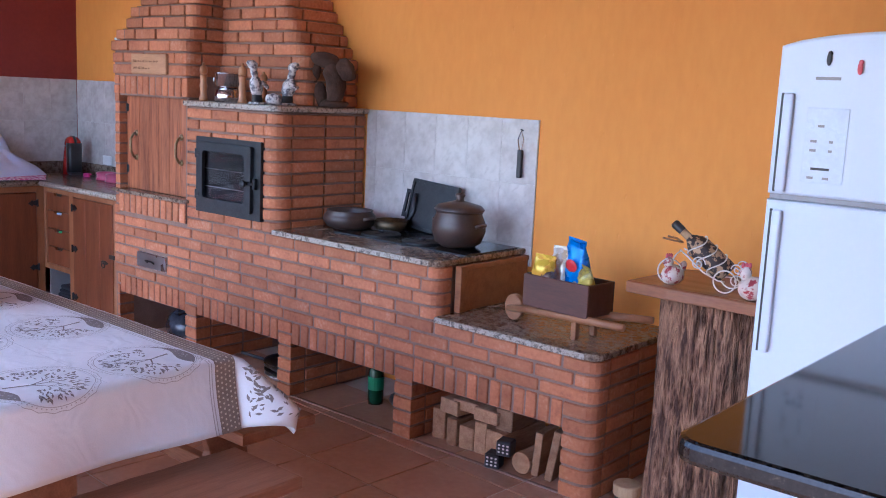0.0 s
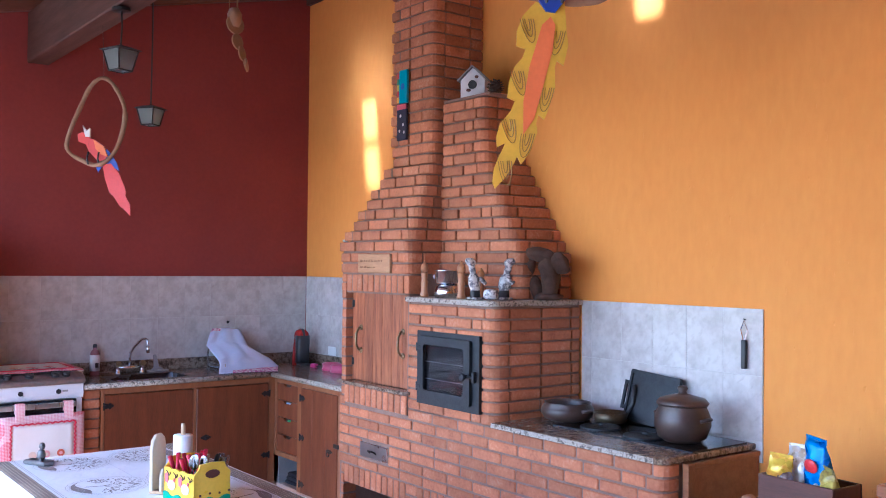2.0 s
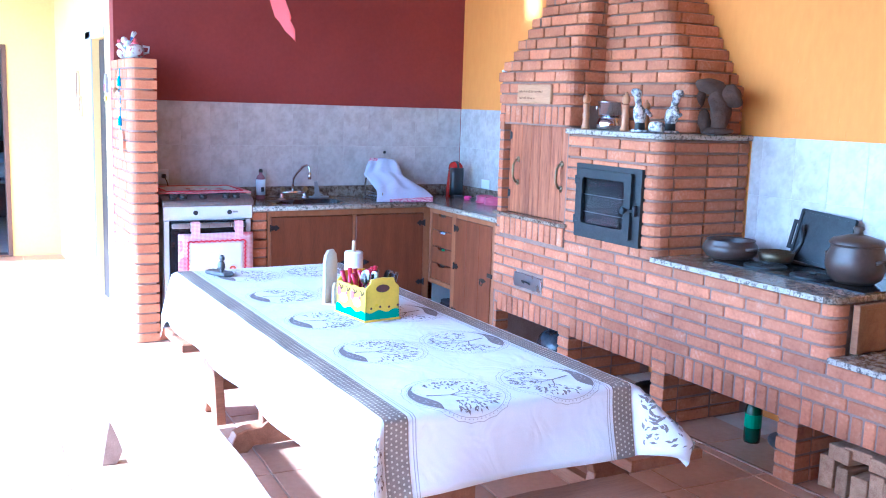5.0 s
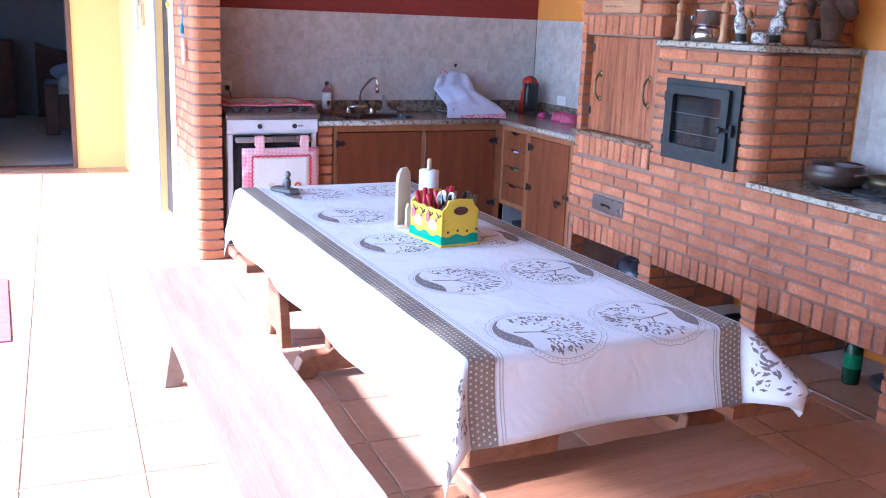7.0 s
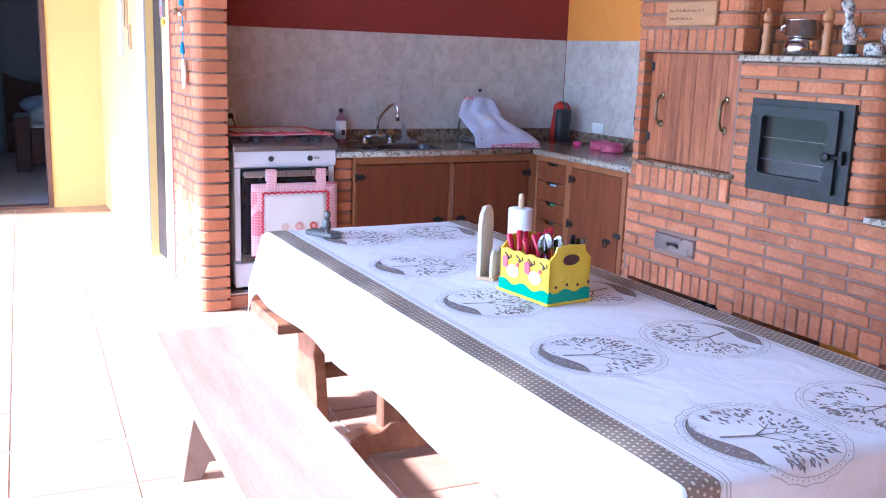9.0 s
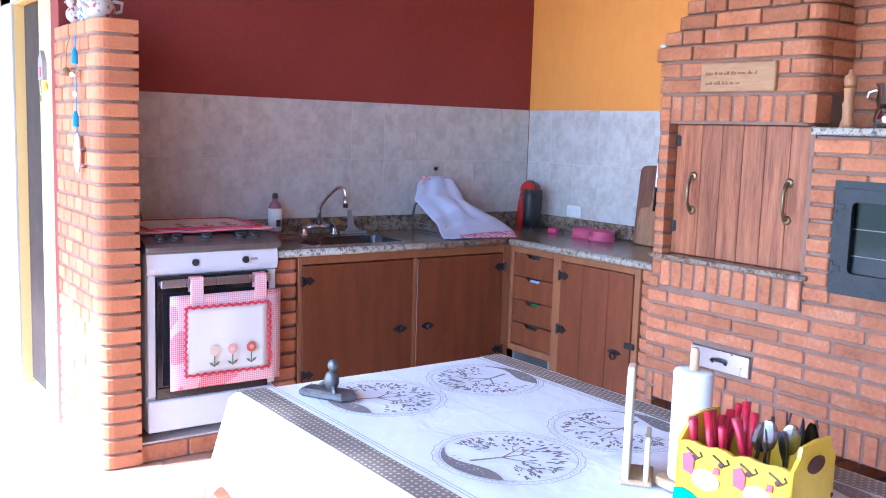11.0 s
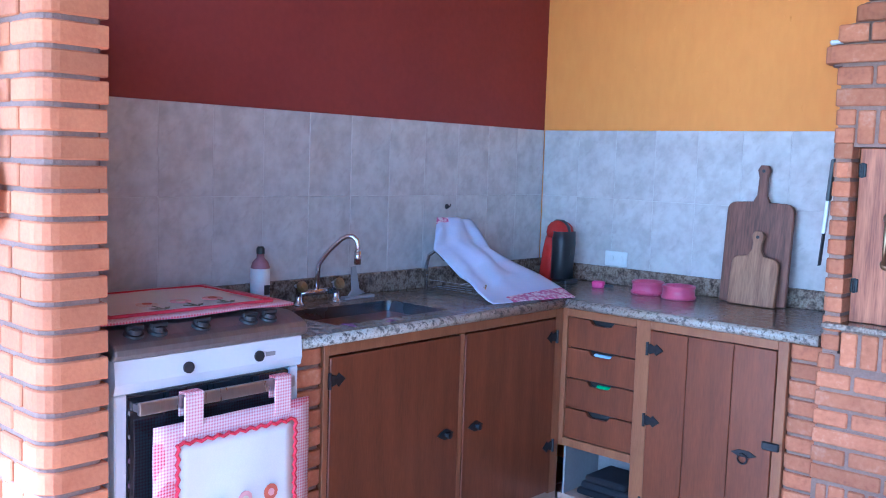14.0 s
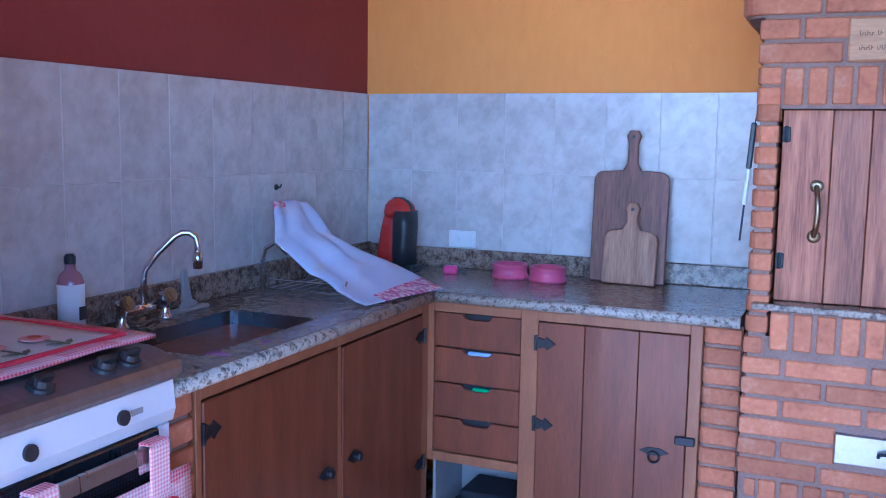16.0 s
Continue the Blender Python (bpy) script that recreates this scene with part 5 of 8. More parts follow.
def medallion(cx, cy, side):
    """A round print: scalloped rim, a spotted mound at the border side and a leafy tree growing inwards."""
    rim, dark = bmesh.new(), bmesh.new()

    def pt(bm_, u, v, off=0.0022):
        return bm_.verts.new(cloth_at(cx + u, cy + side * v, off))
    n_ = 48
    for r_, w, sc_ in ((0.163, 0.0022, 0.004), (0.15, 0.0022, 0.0)):
        ins, outs = [], []
        for k in range(n_):
            a = 2 * math.pi * k / n_
            rr_ = r_ + sc_ * abs(math.sin(a * 12))
            ins.append(pt(rim, rr_ * math.cos(a), rr_ * math.sin(a)))
            outs.append(pt(rim, (rr_ + w) * math.cos(a), (rr_ + w) * math.sin(a)))
        for k in range(n_):
            j = (k + 1) % n_
            rim.faces.new((ins[k], outs[k], outs[j], ins[j]))
    for k in range(70):
        a = 2 * math.pi * k / 70
        for rr_ in (0.1565,):
            rim.faces.new([pt(rim, rr_ * math.cos(a) + 0.0026 * math.cos(q), rr_ * math.sin(a) + 0.0026 * math.sin(q)) for q in (0, 1.57, 3.14, 4.71)])
    arc = [(0.147 * math.cos(a), 0.147 * math.sin(a)) for a in [math.pi * (1.14 + 0.72 * k / 14) for k in range(15)]]
    top_ = [(x_, -0.1 + 0.014 * math.sin(4 * x_ / 0.14)) for x_ in [0.13 - 0.26 * k / 12 for k in range(1, 12)]]
    dark.faces.new([pt(dark, u, v) for u, v in arc + top_])
    for k in range(34):
        u, v = random.uniform(-0.1, 0.1), random.uniform(-0.135, -0.1)
        if u * u + v * v < 0.019:
            rim.faces.new([pt(rim, u + 0.003 * math.cos(q), v + 0.003 * math.sin(q), 0.0032) for q in (0, 1.57, 3.14, 4.71)])

    def limb(p, a, length, w, depth):
        e = (p[0] + length * math.cos(a), p[1] + length * math.sin(a))
        nx_, ny_ = -math.sin(a) * w, math.cos(a) * w
        dark.faces.new([pt(dark, *q) for q in ((p[0] - nx_, p[1] - ny_), (e[0] - nx_ * 0.6, e[1] - ny_ * 0.6), (e[0] + nx_ * 0.6, e[1] + ny_ * 0.6), (p[0] + nx_, p[1] + ny_))])
        if depth:
            for da in (-0.75, 0.1, 0.7):
                limb(e, a + da + random.uniform(-0.15, 0.15), length * 0.62, w * 0.6, depth - 1)
    limb((-0.02, -0.09), 1.3, 0.075, 0.0048, 2)
    for k in range(150):
        a, r_ = random.uniform(-0.5, math.pi + 0.5), 0.04 + 0.095 * math.sqrt(random.random())
        u, v = r_ * math.cos(a), r_ * math.sin(a) + 0.0
        if v < -0.07:
            continue
        t_, l_, w = a + random.uniform(-0.7, 0.7), random.uniform(0.006, 0.0125), random.uniform(0.0025, 0.0048)
        c_, s_ = math.cos(t_), math.sin(t_)
        dark.faces.new([pt(dark, u + l_ * p * c_ - w * q * s_, v + l_ * p * s_ + w * q * c_) for p, q in ((-1, 0), (-0.2, -1), (1, 0), (-0.2, 1))])
    part("medallion_rim", rim, PRINT_LINE, tc_, "grey lace-like ring", True)
    part("medallion_tree", dark, PRINT, tc_, "brown leafy tree print", True)


for cx in (-4.54, -4.025, -3.515, -3.0, -2.465):
    medallion(cx, 1.095, 1)
    medallion(cx - 0.01, 1.44, -1)
# faint print along the hanging side and the corners


def petals(bm_, x, y, l_, w, t_):
    """One lens-shaped petal lying on the cloth."""
    c_, s_ = math.cos(t_), math.sin(t_)
    bm_.faces.new([bm_.verts.new(cloth_at(x + l_ * p * c_ - w * q * s_, y + l_ * p * s_ + w * q * c_, 0.003)) for p, q in ((-1, 0), (0, -1), (1, 0), (0, 1))])


g, g2 = bmesh.new(), bmesh.new()
x = TX0 + 0.05
while x < TX1:
    y = TY0 - random.uniform(0.13, 0.17)
    for k in range(5):
        a = k * 1.2566 + x
        petals(g, x + 0.012 * math.cos(a), y + 0.012 * math.sin(a), 0.009, 0.004, a)
    for k in range(6):
        petals(g2, x + random.uniform(-0.03, 0.03), y - random.uniform(0.02, 0.07), 0.012, 0.0025, random.uniform(0.9, 2.2))
    for k in range(4):
        petals(g2, x + random.uniform(-0.035, 0.035), y + random.uniform(0.015, 0.05), 0.006, 0.003, random.uniform(0, 3.1))
    x += random.uniform(0.05, 0.13)
tagged(part("side_print", g, PRINT, tc_, "brown floral print", True), kind="stuff")
tagged(part("leaf_print", g2, PRINT_LINE, tc_, "grey printed stalks and leaves", True), kind="stuff")
part("corner_band", strip(TX1 + 0.03, TX1 + DROP - 0.004, TY0 - 0.255, TY0 - 0.175, 0.0018, 0.012), GREY_BAND, tc_, "grey spotted corner band", True, smooth=True)
g = bmesh.new()
for i in range(17):
    for j in range(7):
        petals(g, TX1 + 0.036 + i * 0.012, TY0 - 0.25 + j * 0.0115 + (0.006 if i % 2 else 0), 0.0028, 0.0028, 0)
tagged(part("corner_speckle", g, CLOTH_DOT, tc_, "cream dots", True), kind="stuff")

g = bmesh.new()
for k in range(230):
    x, y = random.uniform(TX1 + 0.01, TX1 + 0.2), random.uniform(TY1 + 0.02, TY1 + 0.22)
    if k % 5 > 2:
        x, y = random.uniform(TX1 + 0.02, TX1 + 0.2), TY0 - random.uniform(0.02, 0.2)
    t_, l_ = random.uniform(0, 3.14), random.uniform(0.005, 0.015)
    g.faces.new([g.verts.new(cloth_at(x + l_ * p * math.cos(t_) - 0.4 * l_ * q * math.sin(t_), y + l_ * p * math.sin(t_) + 0.4 * l_ * q * math.cos(t_), 0.003)) for p, q in ((-1, 0), (0, -1), (1, 0), (0, 1))])
tagged(part("corner_print", g, PRINT, tc_, "brown floral print", True), kind="stuff")

tb = thing("dining_table", "long wooden trestle table under a cloth", "table", (-3.5, 1.15, 0))
part("tabletop", box(TX0 + 0.02, TX1 - 0.02, TY0 + 0.02, TY1 - 0.02, 0.739, TZ - 0.0015, 0.006), TABLE_WOOD, tb, "", True)
for x in (-4.25, -2.85):
    part("trestle", box(x - 0.03, x + 0.03, 1.06, 1.4, 0.1, 0.739, 0.006), TABLE_WOOD, tb, "", True)
    part("trestle_head", box(x - 0.035, x + 0.035, 0.9, 1.58, 0.66, 0.738, 0.008), TABLE_WOOD, tb, "", True)
    out = [(0.76, 0.0), (0.84, 0.0), (0.88, 0.025), (1.42, 0.025), (1.46, 0.0), (1.54, 0.0), (1.56, 0.04), (1.53, 0.085), (1.47, 0.1), (1.38, 0.105), (1.33, 0.13), (0.97, 0.13), (0.92, 0.105), (0.83, 0.1), (0.77, 0.085), (0.74, 0.04)]
    ft = upright(slab(out, 0, 0.075, 0.006))
    part("foot", moved(ft, pose(x - 0.0375, 0.325, 0, 0, 0, 90) @ Matrix.Diagonal((0.79, 1, 1.15, 1))), TABLE_WOOD, tb, "scroll-cut wooden foot", True)
part("stretcher", box(-4.22, -2.88, 1.19, 1.27, 0.3, 0.36, 0.005), TABLE_WOOD, tb, "", True)


def bench(x0_, x1_, ya, yb, label, material, turn=0):
    """A bench from one thick waney plank on two cut-out plank legs; built along x about its middle."""
    L_, W_ = x1_ - x0_, yb - ya
    t_ = thing("bench", label, "bench", ((x0_ + x1_) / 2, (ya + yb) / 2, 0), turn, "benches round the table")
    n_ = 24
    out = [(-L_ / 2 + L_ * k / n_, -W_ / 2 + 0.006 * noise.noise((k * 0.35, L_, 1))) for k in range(n_ + 1)]
    out += [(L_ / 2 - L_ * k / n_, W_ / 2 + 0.006 * noise.noise((k * 0.35, L_, 9))) for k in range(n_ + 1)]
    part("seat", slab(out, 0.405, 0.45, 0.006), material, t_)
    for s in (-1, 1):
        x = s * (L_ / 2 - min(0.32, L_ * 0.22))
        o = [(-W_ * 0.4, 0), (-W_ * 0.2, 0), (-W_ * 0.12, 0.06), (W_ * 0.12, 0.06), (W_ * 0.2, 0), (W_ * 0.4, 0), (W_ * 0.33, 0.15), (W_ * 0.25, 0.28), (W_ * 0.38, 0.405), (-W_ * 0.38, 0.405), (-W_ * 0.25, 0.28), (-W_ * 0.33, 0.15)]
        part("leg", moved(upright(slab(o, 0, 0.05, 0.004)), pose(x - 0.025, 0, 0, 0, 0, 90)), material, t_)
    part("stretcher", box(-L_ / 2 + min(0.32, L_ * 0.22), L_ / 2 - min(0.32, L_ * 0.22), -0.02, 0.02, 0.14, 0.2, 0.003), material, t_)
    return t_


bench(-4.66, -2.14, 0.285, 0.625, "long pale wooden bench in the sun beside the table", BENCH_WOOD, -1.9)
bench(-4.65, -2.47, 1.81, 2.14, "long brown wooden bench between table and stove", TABLE_WOOD)
bench(-2.24 - 0.46, -2.24 + 0.46, 1.27 - 0.17, 1.27 + 0.17, "short brown wooden bench at the end of the table", TABLE_WOOD, 90)
bench(-4.79 - 0.46, -4.79 + 0.46, 1.24 - 0.19, 1.24 + 0.19, "short brown wooden bench at the far end of the table", TABLE_WOOD, 90)
rug = thing("rug", "small pink woven rug on the tiles", "rug", (-5.73, -0.54, 0))
part("weave", wavy(-0.58, 0.58, -0.3, 0.3, 0.001, 20, 12, 0.001, 8, 0.008), mat("pink_rug", (0.42, 0.14, 0.2), (0.32, 0.09, 0.14), 0.98, scale=20, fine=150, bump=0.6), rug)

# ---- on the table ----
YEL, GRN = paint("yellow_lacquer", (0.85, 0.58, 0.03), 0.3), paint("green_lacquer", (0.02, 0.34, 0.2), 0.35)
REDP, BRNP = paint("red_plastic", (0.55, 0.02, 0.05), 0.3), paint("brown_print", (0.1, 0.03, 0.02), 0.5)
WHTP, PNKP = paint("white_print", (0.8, 0.76, 0.72), 0.5), paint("pink_print", (0.7, 0.12, 0.15), 0.5)
cd = thing("cutlery_caddy", "yellow painted wooden cutlery caddy with hens and green base", "cutlery caddy", pose(-3.42, 1.222, TZ + 0.0055, 0, 0, 7) @ Matrix.Diagonal((0.84, 1.05, 1.0, 1)))
CL_, CW = 0.275, 0.15
side_out = [(-CL_, 0), (0, 0)] + [(-CL_ * k / 14, 0.125 + 0.008 * abs(math.sin(k * 0.9))) for k in range(15)]
for y in (0.0, CW - 0.008):
    part("side", moved(upright(slab(side_out, 0, 0.008)), pose(0, y + 0.008, 0)), YEL, cd)
wave = [(-CL_ - 0.001, 0.004), (0.001, 0.004)] + [(0.001 - (CL_ + 0.002) * k / 14, 0.032 + 0.007 * math.sin(k * 1.1)) for k in range(15)]
part("green_band", moved(upright(slab(wave, 0, 0.003)), pose(0, -0.0002, 0)), GRN, cd, "green painted wavy band")
for x in (-CL_, -0.008):
    o = [(0.0, 0), (CW, 0), (CW, 0.13), (CW - 0.02, 0.15), (CW / 2 + 0.05, 0.168), (CW / 2, 0.172), (CW / 2 - 0.05, 0.168), (0.02, 0.15), (0, 0.13)]
    part("end", moved(upright(slab(o, 0, 0.008)), pose(x, 0, 0, 0, 0, 90)), YEL, cd)
eb = moved(upright(slab([(0, 0.004), (CW, 0.004)] + [(CW - CW * k / 10, 0.036 + 0.006 * math.sin(k * 1.3)) for k in range(11)], 0, 0.003)), pose(0.0002, 0, 0, 0, 0, 90))
part("green_band", eb, GRN, cd, "green painted wavy band")
# end panel is solid; the hole's darkness is a flat brown oval
part("hand_hole", moved(upright(slab([(CW / 2 + 0.03 * math.cos(a), 0.128 + 0.016 * math.sin(a)) for a in [k * 0.5236 for k in range(12)]], 0, 0.003)), pose(0.0005, 0, 0, 0, 0, 90)), BRNP, cd, "brown oval standing for the dark of the hand hole")
part("floor", box(-CL_, 0, 0.008, CW - 0.008, 0.002, 0.008), YEL, cd)
part("base_strip", box(-CL_ - 0.008, 0.008, -0.008, CW + 0.008, -0.004, 0.004, 0.002), YEL, cd)
for x in (-0.2, -0.075):
    h = upright(slab([(x + 0.032 * math.cos(a) * (1.15 if k in (0, 1, 11) else 1), 0.068 + 0.02 * math.sin(a)) for k, a in enumerate([k * 0.5236 for k in range(12)])], 0, 0.002))
    part("hen_body", moved(h, pose(0, -0.0022, 0)), WHTP, cd, "white painted hen")
    h = upright(slab([(x - 0.055, 0.075), (x - 0.03, 0.07), (x - 0.028, 0.1), (x - 0.04, 0.112), (x - 0.058, 0.105)], 0, 0.002))
    part("hen_comb", moved(upright(slab([(x + 0.02, 0.085), (x + 0.035, 0.085), (x + 0.034, 0.097), (x + 0.022, 0.097)], 0, 0.002)), pose(0, -0.0024, 0)), PNKP, cd, "red painted comb")
    part("hen_tail", moved(h, pose(0, -0.0024, 0)), PNKP, cd, "red painted tail")
for k in range(4):
    x = -0.25 + k * 0.066
    h = tube([(x, -0.002, 0.118), (x + 0.015, -0.002, 0.112), (x + 0.03, -0.002, 0.104), (x + 0.04, -0.002, 0.11), (x + 0.034, -0.002, 0.117)], 0.0022, 5)
    ellipsoid((x + 0.02, -0.002, 0.103), (0.007, 0.002, 0.005), 8, 6, bm=h)
    part("scroll", h, BRNP, cd, "brown painted scroll")
for k in range(4):
    part("dot", ellipsoid((0.001, 0.025 + k * 0.04, 0.05 + 0.004 * (k % 2)), (0.002, 0.005, 0.005), 8, 6), BRNP, cd)
for k in range(11):
    x, y = -0.265 + 0.011 * k, 0.03 + 0.02 * ((k * 5) % 6)
    lean = random.uniform(-0.035, 0.035)
    h = tube([(x, y, 0.02), (x + lean * 0.5, y, 0.12), (x + lean, y + random.uniform(-0.02, 0.02), 0.172 + random.uniform(-0.014, 0.014))], [0.004, 0.008, 0.01], 8)
    part("knife_handle", h, REDP, cd, "red plastic cutlery handle", smooth=True)
CUTLERY = mat("worn_cutlery", (0.3, 0.3, 0.32), (0.16, 0.16, 0.17), 0.25, 1.0, bump=0.05)
for k in range(12):
    x, y = -0.135 + 0.0105 * k, 0.03 + 0.019 * ((k * 5) % 7)
    a = random.uniform(-34, 34)
    a = -abs(a) if k > 6 else a
    f = upright(slab([(-0.004, 0), (0.004, 0), (0.004, 0.13), (0.013, 0.145), (0.015, 0.165), (0.011, 0.183), (-0.011, 0.183), (-0.015, 0.165), (-0.013, 0.145), (-0.004, 0.13)], 0, 0.0025)) if k % 3 else tube([(0, 0, 0), (0, 0, 0.14)], 0.004, 6)
    if k % 3 == 0:
        ellipsoid((0, 0, 0.165), (0.021, 0.005, 0.03), 10, 8, bm=f)
    part("fork" if k % 3 else "spoon", moved(f, pose(x, y, 0.0, random.uniform(-9, 9), a * 0.5, a * 2)), CUTLERY if k != 9 else IRON, cd, "steel cutlery")

rl = thing("paper_towel_holder", "white paper roll on a pale wooden stand", "paper towel holder", (-3.7, 1.29, TZ + 0.003))
part("base", slab(rounded(-0.05, 0.05, -0.05, 0.05, 0.02, 4), 0, 0.018, 0.003), PALE_WOOD, rl)
part("spindle", lathe([(0.009, 0.018), (0.009, 0.275), (0.007, 0.285), (0, 0.287)], 12), PALE_WOOD, rl)
part("paper_roll", lathe([(0.02, 0.02), (0.038, 0.02), (0.039, 0.024), (0.039, 0.236), (0.037, 0.24), (0.02, 0.24)], 28), mat("paper", (0.82, 0.82, 0.82), (0.78, 0.78, 0.78), 0.95, fine=120, bump=0.2), rl, "white paper roll", smooth=True)
nb = thing("napkin_holder", "pale wooden napkin holder standing on the cloth", "napkin holder", (-3.785, 1.24, TZ + 0.003), 40)
part("base", box(-0.034, 0.03, -0.05, 0.05, 0, 0.012, 0.003), PALE_WOOD, nb)
part("back_plate", moved(upright(slab([(-0.055, 0.012), (0.055, 0.012), (0.055, 0.18), (0.045, 0.215), (0.02, 0.235), (-0.02, 0.235), (-0.045, 0.215), (-0.055, 0.18)], 0, 0.014, 0.002)), pose(-0.03, 0, 0, 0, 0, 90)), mat("cream_wood", (0.66, 0.58, 0.45), (0.58, 0.5, 0.37), 0.6), nb)
part("front_plate", moved(upright(slab([(-0.05, 0.012), (0.05, 0.012), (0.05, 0.08), (0.035, 0.1), (0.0, 0.09), (-0.035, 0.1), (-0.05, 0.08)], 0, 0.01, 0.002)), pose(0.012, 0, 0, 0, 0, 90)), mat("cream_wood_b", (0.66, 0.58, 0.45), (0.58, 0.5, 0.37), 0.6), nb)
PEWTER = mat("pewter", (0.22, 0.21, 0.21), (0.12, 0.115, 0.11), 0.4, 0.6)
cp_ = thing("cloth_clip", "dark pewter clamp with a small figure holding the cloth", "clip", (-4.6, 0.975, TZ + 0.003), 30)
part("clamp", slab([(-0.08, -0.03), (0.05, -0.035), (0.075, 0), (0.05, 0.03), (-0.08, 0.025)], 0, 0.022, 0.006), PEWTER, cp_)
fg = ellipsoid((0, 0, 0.045), (0.02, 0.018, 0.028), 12, 8)
ellipsoid((0.004, 0, 0.085), (0.015, 0.013, 0.017), 12, 8, bm=fg)
tube([(-0.01, 0.02, 0.05), (-0.045, 0.02, 0.02)], 0.007, 6, bm=fg)
tube([(0.012, -0.012, 0.03), (0.03, -0.03, 0.02)], 0.007, 6, bm=fg)
part("ornament", fg, PEWTER, cp_, "small pewter ornament", smooth=True)

# ---- on the sink worktop ----
bt = thing("detergent_bottle", "clear bottle of pink detergent with a white label", "bottle", (-7.0, 1.95, 0.9))
part("body", lathe([(0.03, 0), (0.034, 0.006), (0.034, 0.15), (0.028, 0.17), (0.014, 0.185), (0.013, 0.2)], 20), mat("pink_liquid", (0.34, 0.17, 0.2), (0.28, 0.12, 0.15), 0.1, bump=0), bt, "", smooth=True)
part("label_wrap", lathe([(0.0348, 0.03), (0.0348, 0.148)], 20), WHITE_PLASTIC, bt, "white label", smooth=True)
part("label_print", box(0.0345, 0.0358, -0.008, 0.016, 0.055, 0.09), BLACK_PLASTIC, bt, "dark print")
part("cap", lathe([(0.015, 0.2), (0.015, 0.218), (0.01, 0.226), (0, 0.227)], 14), BLACK_PLASTIC, bt, "dark cap")
so = thing("soap_tray", "clear plastic soap tray beside the cooker", "soap tray", (-6.93, 1.8, 0.9))
part("tray", lathe([(0.035, 0), (0.045, 0.02), (0.05, 0.045), (0.046, 0.045), (0.04, 0.02), (0.03, 0.005)], 18), GREY_PLASTIC, so, smooth=True)
part("lid", lathe([(0.05, 0.046), (0.05, 0.054), (0.01, 0.06), (0.01, 0.075), (0, 0.076)], 18), WHITE_PLASTIC, so, smooth=True)

tp = thing("sink_tap", "chrome mixer tap with a high curved spout", "tap", (-6.98, 2.2, 0.9))
part("bridge", tube([(0, -0.09, 0.045), (0, 0.09, 0.045)], 0.013, 10), CHROME, tp, smooth=True)
for y in (-0.09, 0.09):
    part("pillar", lathe([(0.024, 0), (0.02, 0.008), (0.014, 0.015), (0.014, 0.06), (0.019, 0.065), (0.019, 0.075), (0.012, 0.08)], 14, (0, y, 0)), CHROME, tp, smooth=True)
    g = lathe([(0.022, 0), (0.022, 0.012), (0.014, 0.014), (0.014, 0.018)], 16)
    part("handle", moved(g, pose(0.016, y, 0.07, 0, 65)), BRONZE, tp, "round tap handle with a brass ring")
sp = [(0, 0, 0.045), (0, 0, 0.13), (0.004, 0.004, 0.155), (0.03, 0.024, 0.2), (0.068, 0.054, 0.248), (0.085, 0.066, 0.259), (0.103, 0.078, 0.259), (0.116, 0.087, 0.247), (0.12, 0.09, 0.225), (0.12, 0.09, 0.185)]
part("spout", tube(sp, 0.0095, 10), CHROME, tp, smooth=True)
part("nozzle", lathe([(0.013, -0.03), (0.015, 0), (0.013, 0.02)], 12, (0.12, 0.09, 0.185)), CHROME, tp, smooth=True)
sq = thing("sink_squeegee", "grey plastic sink squeegee leaning on the granite upstand", "squeegee", (-7.0, 2.41, 0.9), 0)
part("blade", box(-0.01, 0.02, -0.07, 0.09, 0.0, 0.012, 0.003), GREY_PLASTIC, sq)
part("handle", upright(slab([(-0.05, 0.012), (0.05, 0.012), (0.02, 0.035), (0.012, 0.13), (-0.012, 0.13), (-0.02, 0.035)], 0, 0.012, 0.003)), GREY_PLASTIC, sq, at=pose(0.0, 0, 0, 0, -8, 90))

g = wavy(-0.05, 0.11, -0.1, 0.1, 0, 10, 12, 0.012, 11, 0.006)
for v in g.verts:
    v.co.z += -0.04 if v.co.x < 0.0 else 0.035 * min(1, v.co.x / 0.04) - 0.04 * max(0, 1 - v.co.x / 0.04)
solid("dish_cloth", g, paint("purple_cloth", (0.22, 0.09, 0.2), 0.9), "purple dish cloth hung over the sink edge", "cloth", (-6.64, 2.08, 0.858), smooth=True)
rk = thing("dish_rack", "chrome wire dish rack under a white towel", "dish rack", (-6.83, 2.95, 0.9))
for y in (-0.13, 0.13):
    b = tube([(-0.17, y, 0.0), (-0.175, y, 0.1), (-0.16, y, 0.15), (-0.12, y, 0.175), (-0.07, y, 0.14)], 0.008, 8)
    tube([(-0.17, y, 0.012), (0.15, y, 0.012), (0.16, y, 0.06)], 0.004, 8, bm=b)
    part("frame_side", b, CHROME, rk, smooth=True)
for k in range(8):
    part("wire", tube([(-0.15 + 0.04 * k, -0.13, 0.03), (-0.15 + 0.04 * k, -0.13, 0.012), (-0.15 + 0.04 * k, 0.13, 0.012), (-0.15 + 0.04 * k, 0.13, 0.03)], 0.002, 6), CHROME, rk)
for y in (-0.13, 0.13):
    part("rim", tube([(-0.15, y, 0.045), (0.15, y, 0.045)], 0.003, 6), CHROME, rk)
